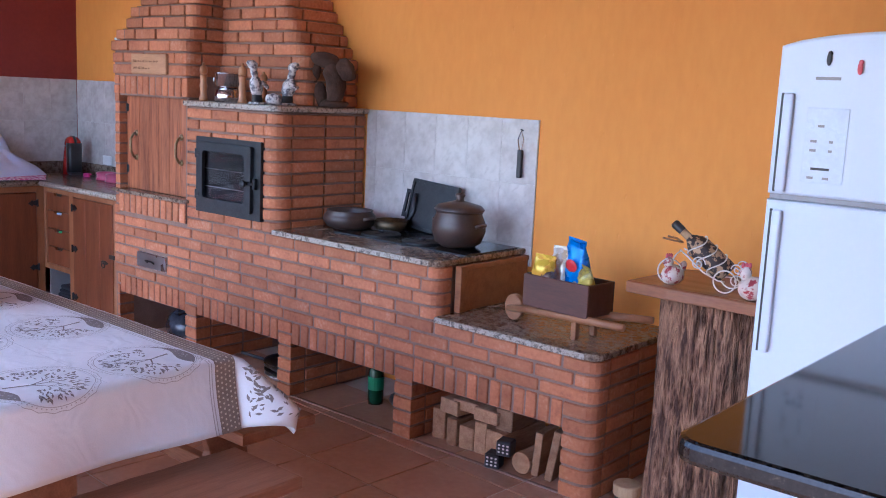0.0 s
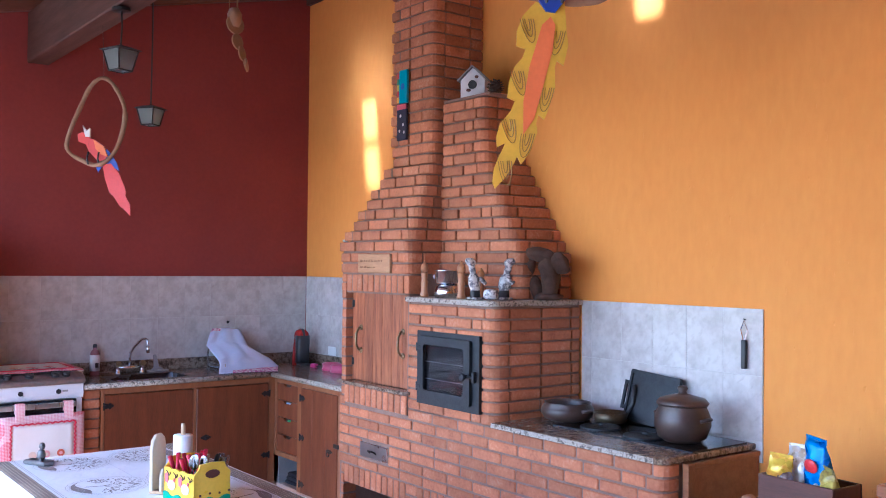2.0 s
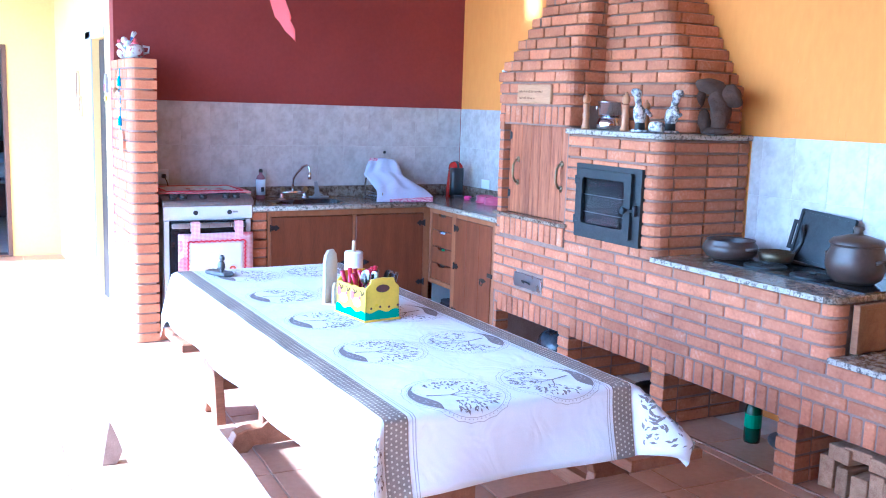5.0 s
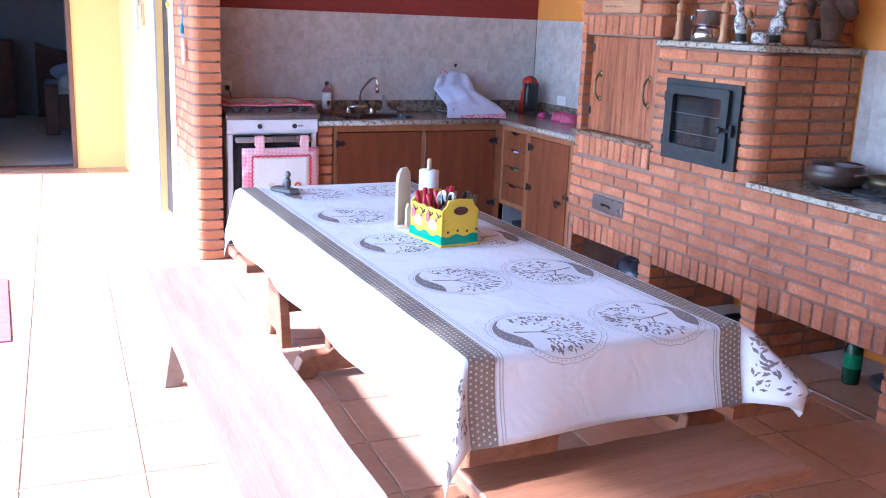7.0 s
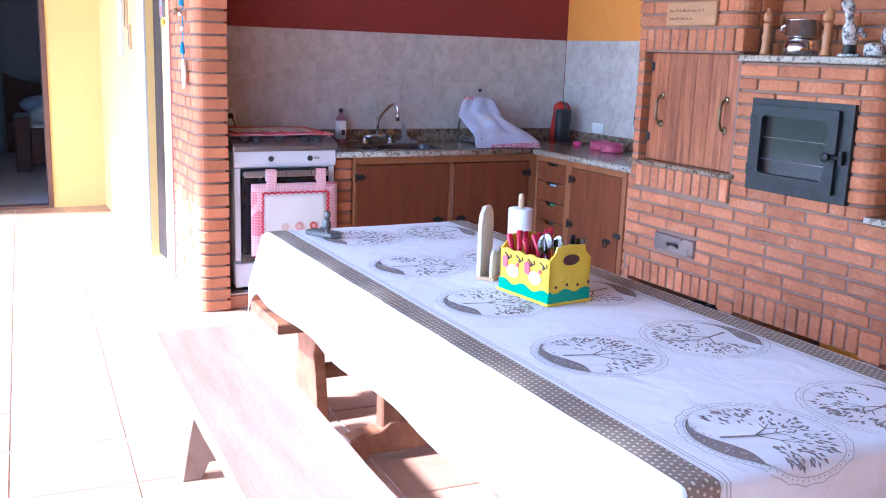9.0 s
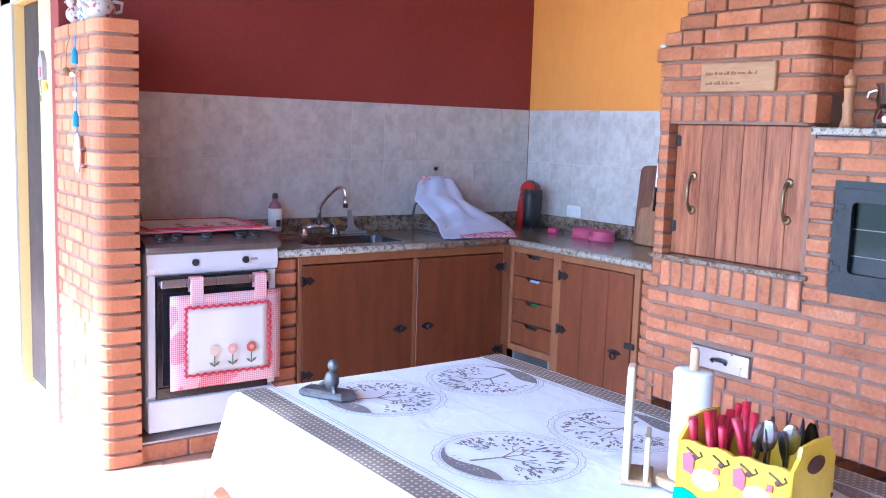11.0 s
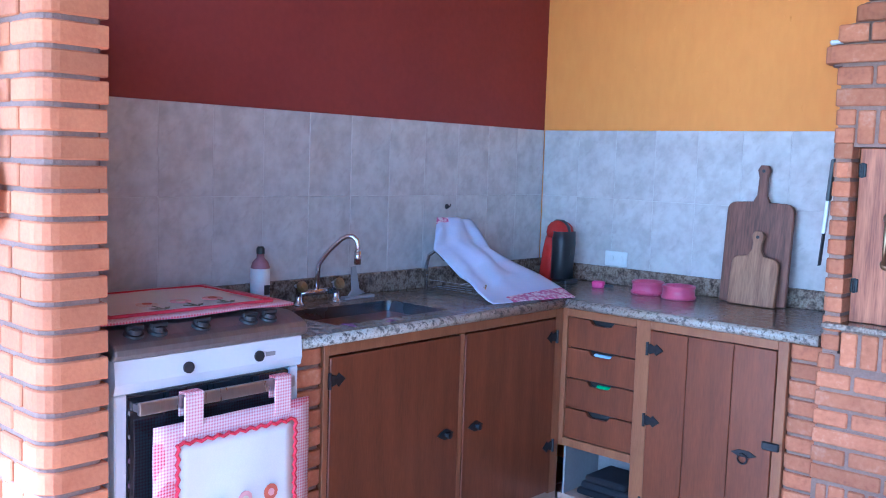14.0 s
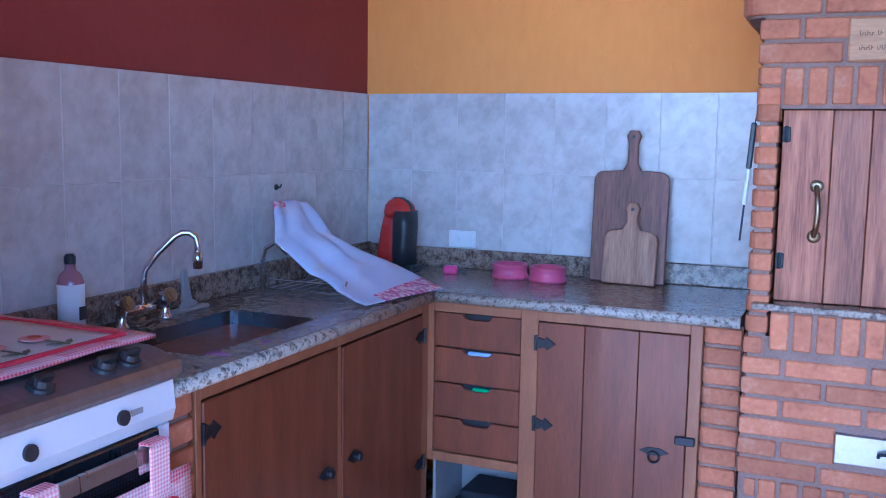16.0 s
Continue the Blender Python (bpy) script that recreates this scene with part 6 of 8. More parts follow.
# towel: the left and right edges of each row, from the top of the rack down to the worktop
EDGES = [((-0.19, -0.05, 0.31), (-0.19, 0.17, 0.295)), ((-0.15, -0.1, 0.25), (-0.155, 0.19, 0.245)), ((-0.13, -0.13, 0.18), (-0.1, 0.2, 0.17)),
         ((-0.03, -0.07, 0.07), (-0.02, 0.26, 0.12)), ((0.08, -0.11, 0.035), (0.07, 0.31, 0.085)), ((0.2, -0.17, 0.012), (0.2, 0.32, 0.03)), ((0.25, -0.19, 0.006), (0.33, 0.25, 0.006))]
g = bmesh.new()
rows_ = []
N, M_ = 36, 26
for i in range(N + 1):
    f_ = i / N * (len(EDGES) - 1)
    k = min(int(f_), len(EDGES) - 2)
    q = f_ - k
    q = q * q * (3 - 2 * q) * 0.5 + q * 0.5
    pl = Vector(EDGES[k][0]).lerp(Vector(EDGES[k + 1][0]), q)
    pr_ = Vector(EDGES[k][1]).lerp(Vector(EDGES[k + 1][1]), q)
    r_ = []
    for j in range(M_ + 1):
        s = j / M_
        p = pl.lerp(pr_, s)
        free = math.sin(math.pi * min(1, i / N * 1.15)) ** 0.5 if i / N < 0.87 else 0.15
        fold = math.sin(s * 15 + 2.2 * noise.noise((i * 0.09, 3, 1)) + i * 0.06) * 0.006 + 0.014 * noise.noise((s * 5, i * 0.16, 4))
        p.z += (0.035 * math.sin(math.pi * s) + fold) * free * (1 if i < N * 0.7 else 0.5)
        p.x += fold * 0.8 * free
        r_.append(g.verts.new((p.x, p.y, max(p.z, 0.005))))
    rows_.append(r_)
for i in range(N):
    for j in range(M_):
        f = g.faces.new((rows_[i][j], rows_[i + 1][j], rows_[i + 1][j + 1], rows_[i][j + 1]))
        f.material_index = 1 if (i > N - 6 and j > 5) or (i < 3 and j < 8) else 0
FLORAL = mat("floral_cloth", (0.75, 0.6, 0.66), (0.5, 0.12, 0.28), 0.9, scale=40, fine=90, lo=0.45, hi=0.55)
LILAC = mat("white_towel", (0.6, 0.65, 0.82), (0.54, 0.58, 0.77), 0.95, scale=8, fine=200, bump=0.3)
tl = solid("tea_towel", g, [LILAC, FLORAL], "white tea towel with pink floral hem over the rack", "towel", (-6.79, 2.9, 0.9), smooth=True)
md = tl.modifiers.new("thickness", "SOLIDIFY")
md.thickness, md.offset = 0.003, 1

cm = thing("coffee_machine", "red and black capsule coffee machine", "coffee machine", pose(-6.84, 3.56, 0.9, 0, 0, -8) @ Matrix.Diagonal((0.88, 0.88, 0.92, 1)))
def capsule_slice(w0, w1, lean, rows, material, name, label):
    """A rounded upright body whose half width and half depth change with height."""
    g = bmesh.new()
    rr = []
    for z, hw, hd, cx in rows:
        rr.append([g.verts.new((cx + hd * abs(math.cos(a)) ** 0.7 * (1 if math.cos(a) > 0 else -1), hw * abs(math.sin(a)) ** 0.7 * (1 if math.sin(a) > 0 else -1), z)) for a in [2 * math.pi * k / 24 for k in range(24)]])
    for lo, hi in zip(rr, rr[1:]):
        for k in range(24):
            g.faces.new((lo[k], lo[(k + 1) % 24], hi[(k + 1) % 24], hi[k]))
    g.faces.new(rr[0][::-1])
    g.faces.new(rr[-1])
    return part(name, g, material, cm, label, smooth=True)
RED_GLOSS = paint("red_gloss", (0.42, 0.025, 0.02), 0.18)
capsule_slice(0, 0, 0, [(0.0, 0.07, 0.06, -0.05), (0.08, 0.066, 0.055, -0.045), (0.18, 0.06, 0.05, -0.035), (0.235, 0.058, 0.05, -0.02)], RED_GLOSS, "body", "glossy red body")
capsule_slice(0, 0, 0, [(0.23, 0.06, 0.066, 0.0), (0.255, 0.064, 0.07, 0.0), (0.285, 0.058, 0.062, -0.002), (0.305, 0.042, 0.044, -0.004), (0.315, 0.02, 0.02, -0.006), (0.317, 0.004, 0.004, -0.006)], RED_GLOSS, "head", "glossy red domed head")
capsule_slice(0, 0, 0, [(0.245, 0.02, 0.074, 0.001), (0.285, 0.02, 0.066, 0.0), (0.307, 0.018, 0.048, -0.003), (0.32, 0.014, 0.024, -0.006)], BLACK_PLASTIC, "lever", "black lock lever")
capsule_slice(0, 0, 0, [(0.02, 0.062, 0.046, 0.024), (0.1, 0.062, 0.046, 0.026), (0.2, 0.064, 0.05, 0.03), (0.262, 0.064, 0.05, 0.026)], BLACK_PLASTIC, "front", "black front")
part("nozzle", lathe([(0.012, 0.12), (0.018, 0.15), (0.018, 0.17)], 12, (0.06, 0, 0)), BLACK_PLASTIC, cm)
part("drip_tray", box(-0.02, 0.1, -0.05, 0.05, 0, 0.022, 0.006), BLACK_PLASTIC, cm)
PINK = paint("pink_enamel", (0.52, 0.085, 0.17), 0.3)
for x, y in ((-6.36, 3.56), (-6.2, 3.54)):
    solid("pet_bowl", lathe([(0.07, 0), (0.074, 0.004), (0.074, 0.012), (0.0685, 0.016), (0.067, 0.042), (0.071, 0.046), (0.071, 0.053), (0.067, 0.057), (0.06, 0.053), (0.052, 0.02), (0, 0.018)], 28), PINK, "round pink bowl on the granite worktop", "bowl", (x, y, 0.9), group="pink bowls", smooth=True)
pk = thing("measuring_scoop", "small bright pink plastic scoop with black handle", "scoop", (-6.6, 3.55, 0.9), 20)
part("cup", box(-0.035, 0.02, -0.02, 0.02, 0, 0.03, 0.006), paint("hot_pink", (0.7, 0.05, 0.25), 0.35), pk)
part("handle", box(0.02, 0.06, -0.01, 0.01, 0.004, 0.016, 0.004), BLACK_PLASTIC, pk)


def board(name, label, w, h, hh, t_, material, at):
    o = rounded(-w / 2, w / 2, 0, h, 0.035, 4, (0.2, 0.2, 1, 1))
    k = len(o) // 2 + 1
    left = [p for p in o if p[0] < 0 and p[1] > h * 0.5]
    right = [p for p in o if p[0] > 0 and p[1] > h * 0.5]
    low = [p for p in o if p[1] <= h * 0.5]
    neck = [(0.035, h + 0.004), (0.02, h + 0.03), (0.018, h + hh - 0.05), (0.027, h + hh - 0.02), (0.016, h + hh), (-0.016, h + hh), (-0.027, h + hh - 0.02), (-0.018, h + hh - 0.05), (-0.02, h + 0.03), (-0.035, h + 0.004)]
    lows = sorted(low, key=lambda p: math.atan2(p[1] - h / 2, p[0]))
    outl = lows + right + neck + left
    t = thing(name, label, "cutting board", at)
    part("plank", upright(slab(outl, 0, t_, 0.003)), material, t)
    # handle isn't pierced: a black disc shows the hole as dark
    part("hang_hole", moved(upright(lathe([(0.007, 0), (0.007, 0.002), (0, 0.002)], 10)), pose(0, -t_ - 0.0, h + hh - 0.024)), BLACK_PLASTIC, t, "black disc standing for the dark of the hanging hole")
    return t


board("cutting_board", "large dark wooden cutting board leaning on the tiles", 0.285, 0.42, 0.155, 0.022, BOARD_WOOD, pose(-5.92, 3.655, 0.902, -5, 0, 0))
board("cutting_board", "small light wooden cutting board leaning on the larger one", 0.2, 0.2, 0.105, 0.018, BOARD_LIGHT, pose(-5.905, 3.605, 0.902, -6, 1, 0))
sk = thing("wall_socket", "white plastic wall socket on the tiles", "socket", (-6.63, WY - 0.011, 1.02))
part("plate", box(-0.06, 0.06, -0.008, 0, -0.035, 0.035, 0.003), WHITE_PLASTIC, sk)
for x in (-0.025, 0.025):
    part("outlet", moved(lathe([(0.016, 0), (0.015, 0.003), (0, 0.003)], 14), pose(x, -0.008, 0, 90)), WHITE_PLASTIC, sk)
pg = thing("cooker_plug", "black power plug in a socket above the cooker", "plug", (WX + 0.011, 1.24, 1.07))
part("plate", box(0, 0.008, -0.04, 0.04, -0.055, 0.055, 0.003), WHITE_PLASTIC, pg)
part("plug", box(0.008, 0.04, -0.014, 0.014, -0.012, 0.018, 0.004), BLACK_PLASTIC, pg)
part("cable", tube([(0.038, 0, 0), (0.05, 0.015, -0.03), (0.045, 0.03, -0.09)], 0.004, 6), BLACK_PLASTIC, pg)
hk = thing("tile_hook", "small dark hook on the tiled wall", "hook", (WX + 0.011, 3.02, 1.25))
part("rose", moved(lathe([(0.012, 0), (0.01, 0.005), (0.004, 0.006)], 12), pose(0, 0, 0, 0, 90)), IRON, hk)
part("arm", tube([(0.004, 0, 0), (0.02, 0, 0), (0.024, 0, 0.012)], 0.003, 6), IRON, hk)
hg = thing("hanging_knife", "black and white kitchen knife hung on the brickwork side", "knife", pose(-5.457, 3.12, 1.2, 0, 4, 0))
part("handle", box(-0.008, 0.008, -0.01, 0.01, 0.16, 0.3, 0.004), BLACK_PLASTIC, hg)
part("sheath", box(-0.006, 0.006, -0.01, 0.01, 0.05, 0.16, 0.003), WHITE_PLASTIC, hg, "white band")
part("blade", box(-0.002, 0.002, -0.012, 0.012, -0.06, 0.05, 0.0008), IRON, hg)
part("cord", tube([(0, 0, 0.26), (0.004, 0, 0.32), (0.018, 0, 0.36)], 0.002, 5), BLACK_PLASTIC, hg)

# ---- on the stove ----
hp = thing("stove_plate", "black cast iron hob plate set in the granite", "stove plate", (-3.1, 3.46, 0.89))
part("plate", box(-0.5, 0.4, -0.19, 0.22, 0.0, 0.007, 0.002), mat("polished_iron", (0.012, 0.012, 0.014), (0.02, 0.02, 0.022), 0.16, 0.3, bump=0.05), hp)
for x, y in ((-0.28, -0.06), (0.02, -0.07)):
    part("ring_lid", lathe([(0.105, 0.007), (0.105, 0.014), (0.085, 0.016), (0.085, 0.013), (0.04, 0.013), (0.035, 0.016), (0, 0.016)], 28, (x, y, 0)), IRON, hp, "round iron ring lid")
    part("lid_grip", ellipsoid((x, y, 0.024), (0.022, 0.012, 0.01), 10, 6), IRON, hp)


def clay_pot(at, r, h, label, lid):
    t = thing("clay_pot", label, "pot", at)
    prof = [(r * 0.62, 0), (r * 0.85, h * 0.12), (r, h * 0.45), (r * 0.97, h * 0.7), (r * 0.84, h * 0.92), (r * 0.88, h), (r * 0.83, h), (r * 0.79, h * 0.9), (r * 0.9, h * 0.45), (r * 0.5, h * 0.06), (0, h * 0.05)]
    part("body", lathe(prof, 32), CLAY_POT, t, smooth=True)
    for s in (-1, 1):
        part("handle", tube([(s * r * 0.94, -0.03, h * 0.62), (s * (r + 0.018), -0.015, h * 0.68), (s * (r + 0.018), 0.015, h * 0.68), (s * r * 0.94, 0.03, h * 0.62)], 0.009, 8), CLAY_POT, t, smooth=True)
    if lid:
        part("lid", lathe([(r * 0.9, h), (r * 0.93, h + 0.008), (r * 0.8, h + 0.028), (r * 0.3, h + 0.046), (0.022, h + 0.05), (0.018, h + 0.062), (0.026, h + 0.075), (0.02, h + 0.086), (0, h + 0.088)], 32), CLAY_POT, t, "clay lid with a knob", smooth=True)
    return t


clay_pot((-2.9, 3.45, 0.898), 0.135, 0.175, "dark glazed clay pot with lid on the stove", True)
clay_pot((-3.66, 3.44, 0.893), 0.145, 0.1, "wide dark clay pot without lid", False)
fp = thing("frying_pan", "small dull brass pan with a black upright handle", "pan", (-3.46, 3.56, 0.898), 60)
part("body", lathe([(0.07, 0), (0.085, 0.01), (0.095, 0.055), (0.09, 0.055), (0.08, 0.012), (0, 0.008)], 24), mat("dull_brass", (0.13, 0.1, 0.055), (0.07, 0.05, 0.03), 0.45, 0.7), fp, smooth=True)
part("handle", tube([(0.09, 0, 0.045), (0.125, 0, 0.1), (0.13, 0, 0.2)], 0.011, 8), BLACK_PLASTIC, fp, smooth=True)
gr = thing("cast_iron_griddle", "flat black iron griddle leaning on the tiles", "griddle", pose(-3.28, 3.655, 0.9, -12, 3, -6))
part("plate", upright(slab(rounded(-0.18, 0.18, 0, 0.27, 0.012, 3), 0, 0.014, 0.003)), IRON, gr)
part("rim", moved(upright(ring_slab(rounded(-0.18, 0.18, 0, 0.27, 0.012, 3), rounded(-0.165, 0.165, 0.015, 0.255, 0.01, 3), 0, 0.008)), pose(0, -0.0142, 0)), IRON, gr)
part("handle", upright(slab([(-0.18, 0.05), (-0.18, 0.075), (-0.205, 0.075), (-0.205, 0.185), (-0.18, 0.185), (-0.18, 0.205), (-0.225, 0.205), (-0.225, 0.05)], 0, 0.012, 0.002)), IRON, gr)
lg = thing("stove_lighter", "black lighter hung on the tiles by a wire loop", "lighter", (-2.745, WY - 0.02, 1.24))
part("body", box(-0.014, 0.014, -0.014, 0.004, 0, 0.14, 0.004), BLACK_PLASTIC, lg)
part("loop", tube([(-0.006, -0.004, 0.14), (-0.018, -0.004, 0.19), (0, -0.004, 0.235), (0.018, -0.004, 0.19), (0.006, -0.004, 0.14)], 0.003, 6), CHROME, lg)
part("nail", tube([(0, 0.01, 0.236), (0, -0.01, 0.24)], 0.003, 6), IRON, lg)

# ---- shelf over the oven ----
def mill(at):
    t = thing("pepper_mill", "turned wooden pepper mill on the oven shelf", "pepper mill", at, group="pepper mills")
    part("body", lathe([(0.026, 0), (0.026, 0.012), (0.02, 0.03), (0.019, 0.06), (0.023, 0.085), (0.017, 0.1), (0.019, 0.13), (0.022, 0.14), (0.016, 0.148)], 20), MID_MILL, t, smooth=True)
    part("head", lathe([(0.015, 0.149), (0.022, 0.158), (0.023, 0.175), (0.018, 0.192), (0.008, 0.198), (0.01, 0.206), (0.006, 0.214), (0, 0.215)], 20), MID_MILL, t, smooth=True)
    return t


MID_MILL = mat("mill_wood", (0.5, 0.24, 0.1), (0.38, 0.16, 0.065), 0.35, scale=6, fine=40, stretch=(5, 5, 0.7))
m1 = mill((-4.535, 3.11, 1.536))
copy_thing(m1, pose(-4.195, 3.12, 1.536))
copy_thing(m1, pose(-4.140, 3.22, 1.536) @ Matrix.Diagonal((0.95, 0.95, 0.82, 1)))
ps = thing("steel_pot", "shiny steel pot standing on an upturned bowl", "pot", (-4.370, 3.16, 1.536))
part("bowl", lathe([(0.075, 0), (0.082, 0.03), (0.075, 0.065), (0.055, 0.08), (0, 0.082)], 24), CHROME, ps, smooth=True)
part("pot", lathe([(0.06, 0.083), (0.076, 0.088), (0.078, 0.155), (0.084, 0.158), (0.08, 0.162), (0.03, 0.168), (0, 0.17)], 24), CHROME, ps, smooth=True)
part("handle", tube([(-0.075, -0.02, 0.14), (-0.105, -0.02, 0.13), (-0.105, -0.02, 0.11), (-0.078, -0.02, 0.1)], 0.006, 6), CHROME, ps)
PORC = mat("painted_porcelain", (0.68, 0.66, 0.64), (0.14, 0.13, 0.15), 0.4, scale=38, fine=90, lo=0.46, hi=0.56, bump=0.3)


def chef(at, turn, lean):
    b_ = lathe([(0.03, 0), (0.034, 0.01), (0.03, 0.05), (0.04, 0.085), (0.036, 0.12), (0.018, 0.145), (0.022, 0.165), (0.02, 0.185), (0.028, 0.195), (0.034, 0.215), (0.02, 0.23), (0, 0.232)], 14)
    for v in b_.verts:
        v.co.x += lean * v.co.z ** 2 * 4
        v.co.y *= 0.8
    for f in b_.faces:
        f.material_index = 1 if f.calc_center_median().z < 0.045 else 0
    for s in (-1, 1):
        tube([(0, s * 0.03, 0.12), (0.03, s * 0.045, 0.09), (0.05, s * 0.02, 0.1)], 0.011, 8, bm=b_)
    box(-0.035, 0.045, -0.035, 0.035, -0.0005, 0.012, 0.004, bm=b_)
    return solid("chef_figurine", b_, [PORC, BLACK_PLASTIC], "white porcelain cook figurine with dark trousers", "figurine", (*at, 1.5365), turn, "cook figurines", smooth=True)


chef((-4.080, 3.13), 100, -0.25)
chef((-4.010, 3.28), 70, 0.2)
br = thing("ceramic_barrel", "small white ceramic barrel lying on the shelf", "ornament", (-3.980, 3.16, 1.536))
part("barrel", moved(lathe([(0.0, -0.035), (0.026, -0.035), (0.031, 0), (0.026, 0.035), (0, 0.035)], 16), pose(0, 0, 0.031, 0, 90, 20)), PORC, br, smooth=True)
WOODSCULPT = mat("carved_root", (0.085, 0.04, 0.023), (0.04, 0.018, 0.011), 0.97, scale=8, fine=40, bump=0.7, depth=0.01)
b = ellipsoid((0.03, 0, 0.14), (0.065, 0.06, 0.145), 20, 14, turn=(0, -8, 0))
ellipsoid((-0.03, 0, 0.265), (0.1, 0.05, 0.045), 16, 10, bm=b, turn=(0, 12, 0))
ellipsoid((0.1, 0, 0.215), (0.075, 0.045, 0.06), 16, 10, bm=b, turn=(0, 35, 0))
ellipsoid((-0.1, 0.02, 0.2), (0.035, 0.04, 0.07), 14, 10, bm=b, turn=(0, 20, 0))
ellipsoid((-0.07, 0.03, 0.07), (0.05, 0.045, 0.075), 14, 10, bm=b)
ellipsoid((0.03, 0, 0.02), (0.09, 0.07, 0.03), 14, 8, bm=b)
for v in b.verts:
    v.co += Vector((1, 1, 0.4)) * 0.02 * noise.noise(v.co * 16)
    v.co.z = max(v.co.z, 0)
solid("carved_sculpture", b, WOODSCULPT, "dark carved root sculpture beside the flue", "sculpture", pose(-3.86, 3.45, 1.536, 0, 0, 30) @ Matrix.Diagonal((0.88, 0.88, 0.95, 1)), smooth=True)

# ---- on the flue and chimney ----
bh = thing("birdhouse", "small white wooden birdhouse with a grey roof", "birdhouse", pose(-4.55, 3.5, 2.766, 0, 0, 35) @ Matrix.Diagonal((1.28, 1.28, 1.25, 1)))
BHW = mat("birdhouse_paint", (0.72, 0.72, 0.74), (0.62, 0.62, 0.66), 0.6, scale=20, fine=60)
part("house", moved(upright(slab([(-0.06, 0), (0.06, 0), (0.06, 0.085), (0, 0.145), (-0.06, 0.085)], 0, 0.1)), pose(0, 0.05, 0)), BHW, bh)
for s in (-1, 1):
    part("roof", moved(box(-0.008, 0.1, -0.065, 0.065, 0, 0.008, 0.001), pose(0, 0, 0.148) @ (pose(0, 0, 0, 0, 44) if s > 0 else pose(0, 0, 0, 0, 44, 180))), paint("grey_roof", (0.28, 0.26, 0.26), 0.7), bh)
# rimmed black disc on the solid house, dark like a shaded inside
part("entrance", moved(lathe([(0.022, 0), (0.022, 0.004), (0.014, 0.004), (0.014, 0.001), (0, 0.001)], 16), pose(0, -0.05, 0.062, 90)), BLACK_PLASTIC, bh)
part("motif", ellipsoid((0.02, -0.051, 0.1), (0.01, 0.002, 0.008), 8, 6, bm=ellipsoid((-0.02, -0.051, 0.035), (0.012, 0.002, 0.008), 8, 6)), BRNP, bh)
b = lathe([(0.0, 0), (0.03, 0.01), (0.04, 0.04), (0.03, 0.075), (0, 0.1)], 12)
for k in range(46):
    z = 0.008 + 0.085 * k / 46
    r = 0.038 * math.sin(math.pi * (0.15 + 0.8 * k / 46)) + 0.004
    a = k * 2.4
    join(b, moved(slab([(0, -0.01), (0.014, -0.004), (0.016, 0), (0.014, 0.004), (0, 0.01)], 0, 0.004), pose(r * math.cos(a), r * math.sin(a), z, 0, -20, math.degrees(a))))
solid("pine_cone", b, mat("cone", (0.07, 0.045, 0.032), (0.035, 0.022, 0.017), 0.8), "dark pine cone on top of the flue", "pine cone", (-4.38, 3.52, 2.766))
tt = thing("painted_totem", "narrow painted totem plaque hung on the chimney", "wall ornament", (-5.06, 3.315, 2.54))
part("lower_panel", box(-0.055, 0.05, -0.02, 0.0, 0, 0.24, 0.004), paint("navy_paint", (0.025, 0.025, 0.05), 0.4), tt, "dark blue lower half with white spots")
part("upper_panel", box(-0.03, 0.055, -0.022, 0.0, 0.242, 0.46, 0.004), paint("turquoise_paint", (0.02, 0.36, 0.5), 0.4), tt, "turquoise upper half")
for k, c in enumerate(((0.8, 0.45, 0.05), (0.6, 0.06, 0.05), (0.75, 0.6, 0.1), (0.05, 0.3, 0.15), (0.6, 0.06, 0.05))):
    part("stripe", box(-0.055, -0.031, -0.021, 0, 0.25 + k * 0.04, 0.285 + k * 0.04, 0.002), paint("stripe_%s" % "abcde"[k], c, 0.4), tt)
for x, z in ((-0.02, 0.06), (0.02, 0.1), (-0.01, 0.16), (0.03, 0.05)):
    part("spot", ellipsoid((x, -0.021, z), (0.01, 0.002, 0.01), 8, 6), WHTP, tt)
part("eye", ellipsoid((0.012, -0.023, 0.35), (0.022, 0.002, 0.022), 12, 6), paint("sky_paint", (0.05, 0.15, 0.5), 0.4), tt)
part("cap_band", box(-0.055, 0.05, -0.021, 0.0, 0.2, 0.236, 0.002), PNKP, tt)

# ---- snack cart on the low slab ----
ca = thing("toy_wheelbarrow", "wooden wheelbarrow planter holding snack bags on the slab", "wheelbarrow", pose(-2.13, 3.27, 0.64, 0, 0, -4) @ Matrix.Diagonal((0.86, 0.9, 1, 1)))
for y in (-0.105, 0.095):
    part("side", box(-0.2, 0.2, y, y + 0.012, 0.105, 0.245, 0.003), DARK_WOOD, ca)
for x in (-0.2, 0.188):
    part("end", box(x, x + 0.012, -0.093, 0.095, 0.105, 0.245, 0.003), DARK_WOOD, ca)
part("floor", box(-0.188, 0.188, -0.093, 0.095, 0.105, 0.115), DARK_WOOD, ca)
for y in (-0.075, 0.075):
    part("shaft", tube([(-0.36, y * 0.35, 0.055), (-0.2, y * 0.7, 0.075), (0.2, y * 1.2, 0.098), (0.42, y * 1.6, 0.112)], [0.015, 0.018, 0.018, 0.016], 8), MID_WOOD, ca, smooth=True)
    part("leg", box(0.1, 0.13, y - 0.015, y + 0.015, 0.0, 0.104, 0.003), MID_WOOD, ca)
part("wheel", moved(lathe([(0.0, -0.016), (0.056, -0.016), (0.06, -0.012), (0.06, 0.012), (0.056, 0.016), (0, 0.016)], 24), pose(-0.335, 0, 0.06, 90)), MID_WOOD, ca, "solid wooden wheel")


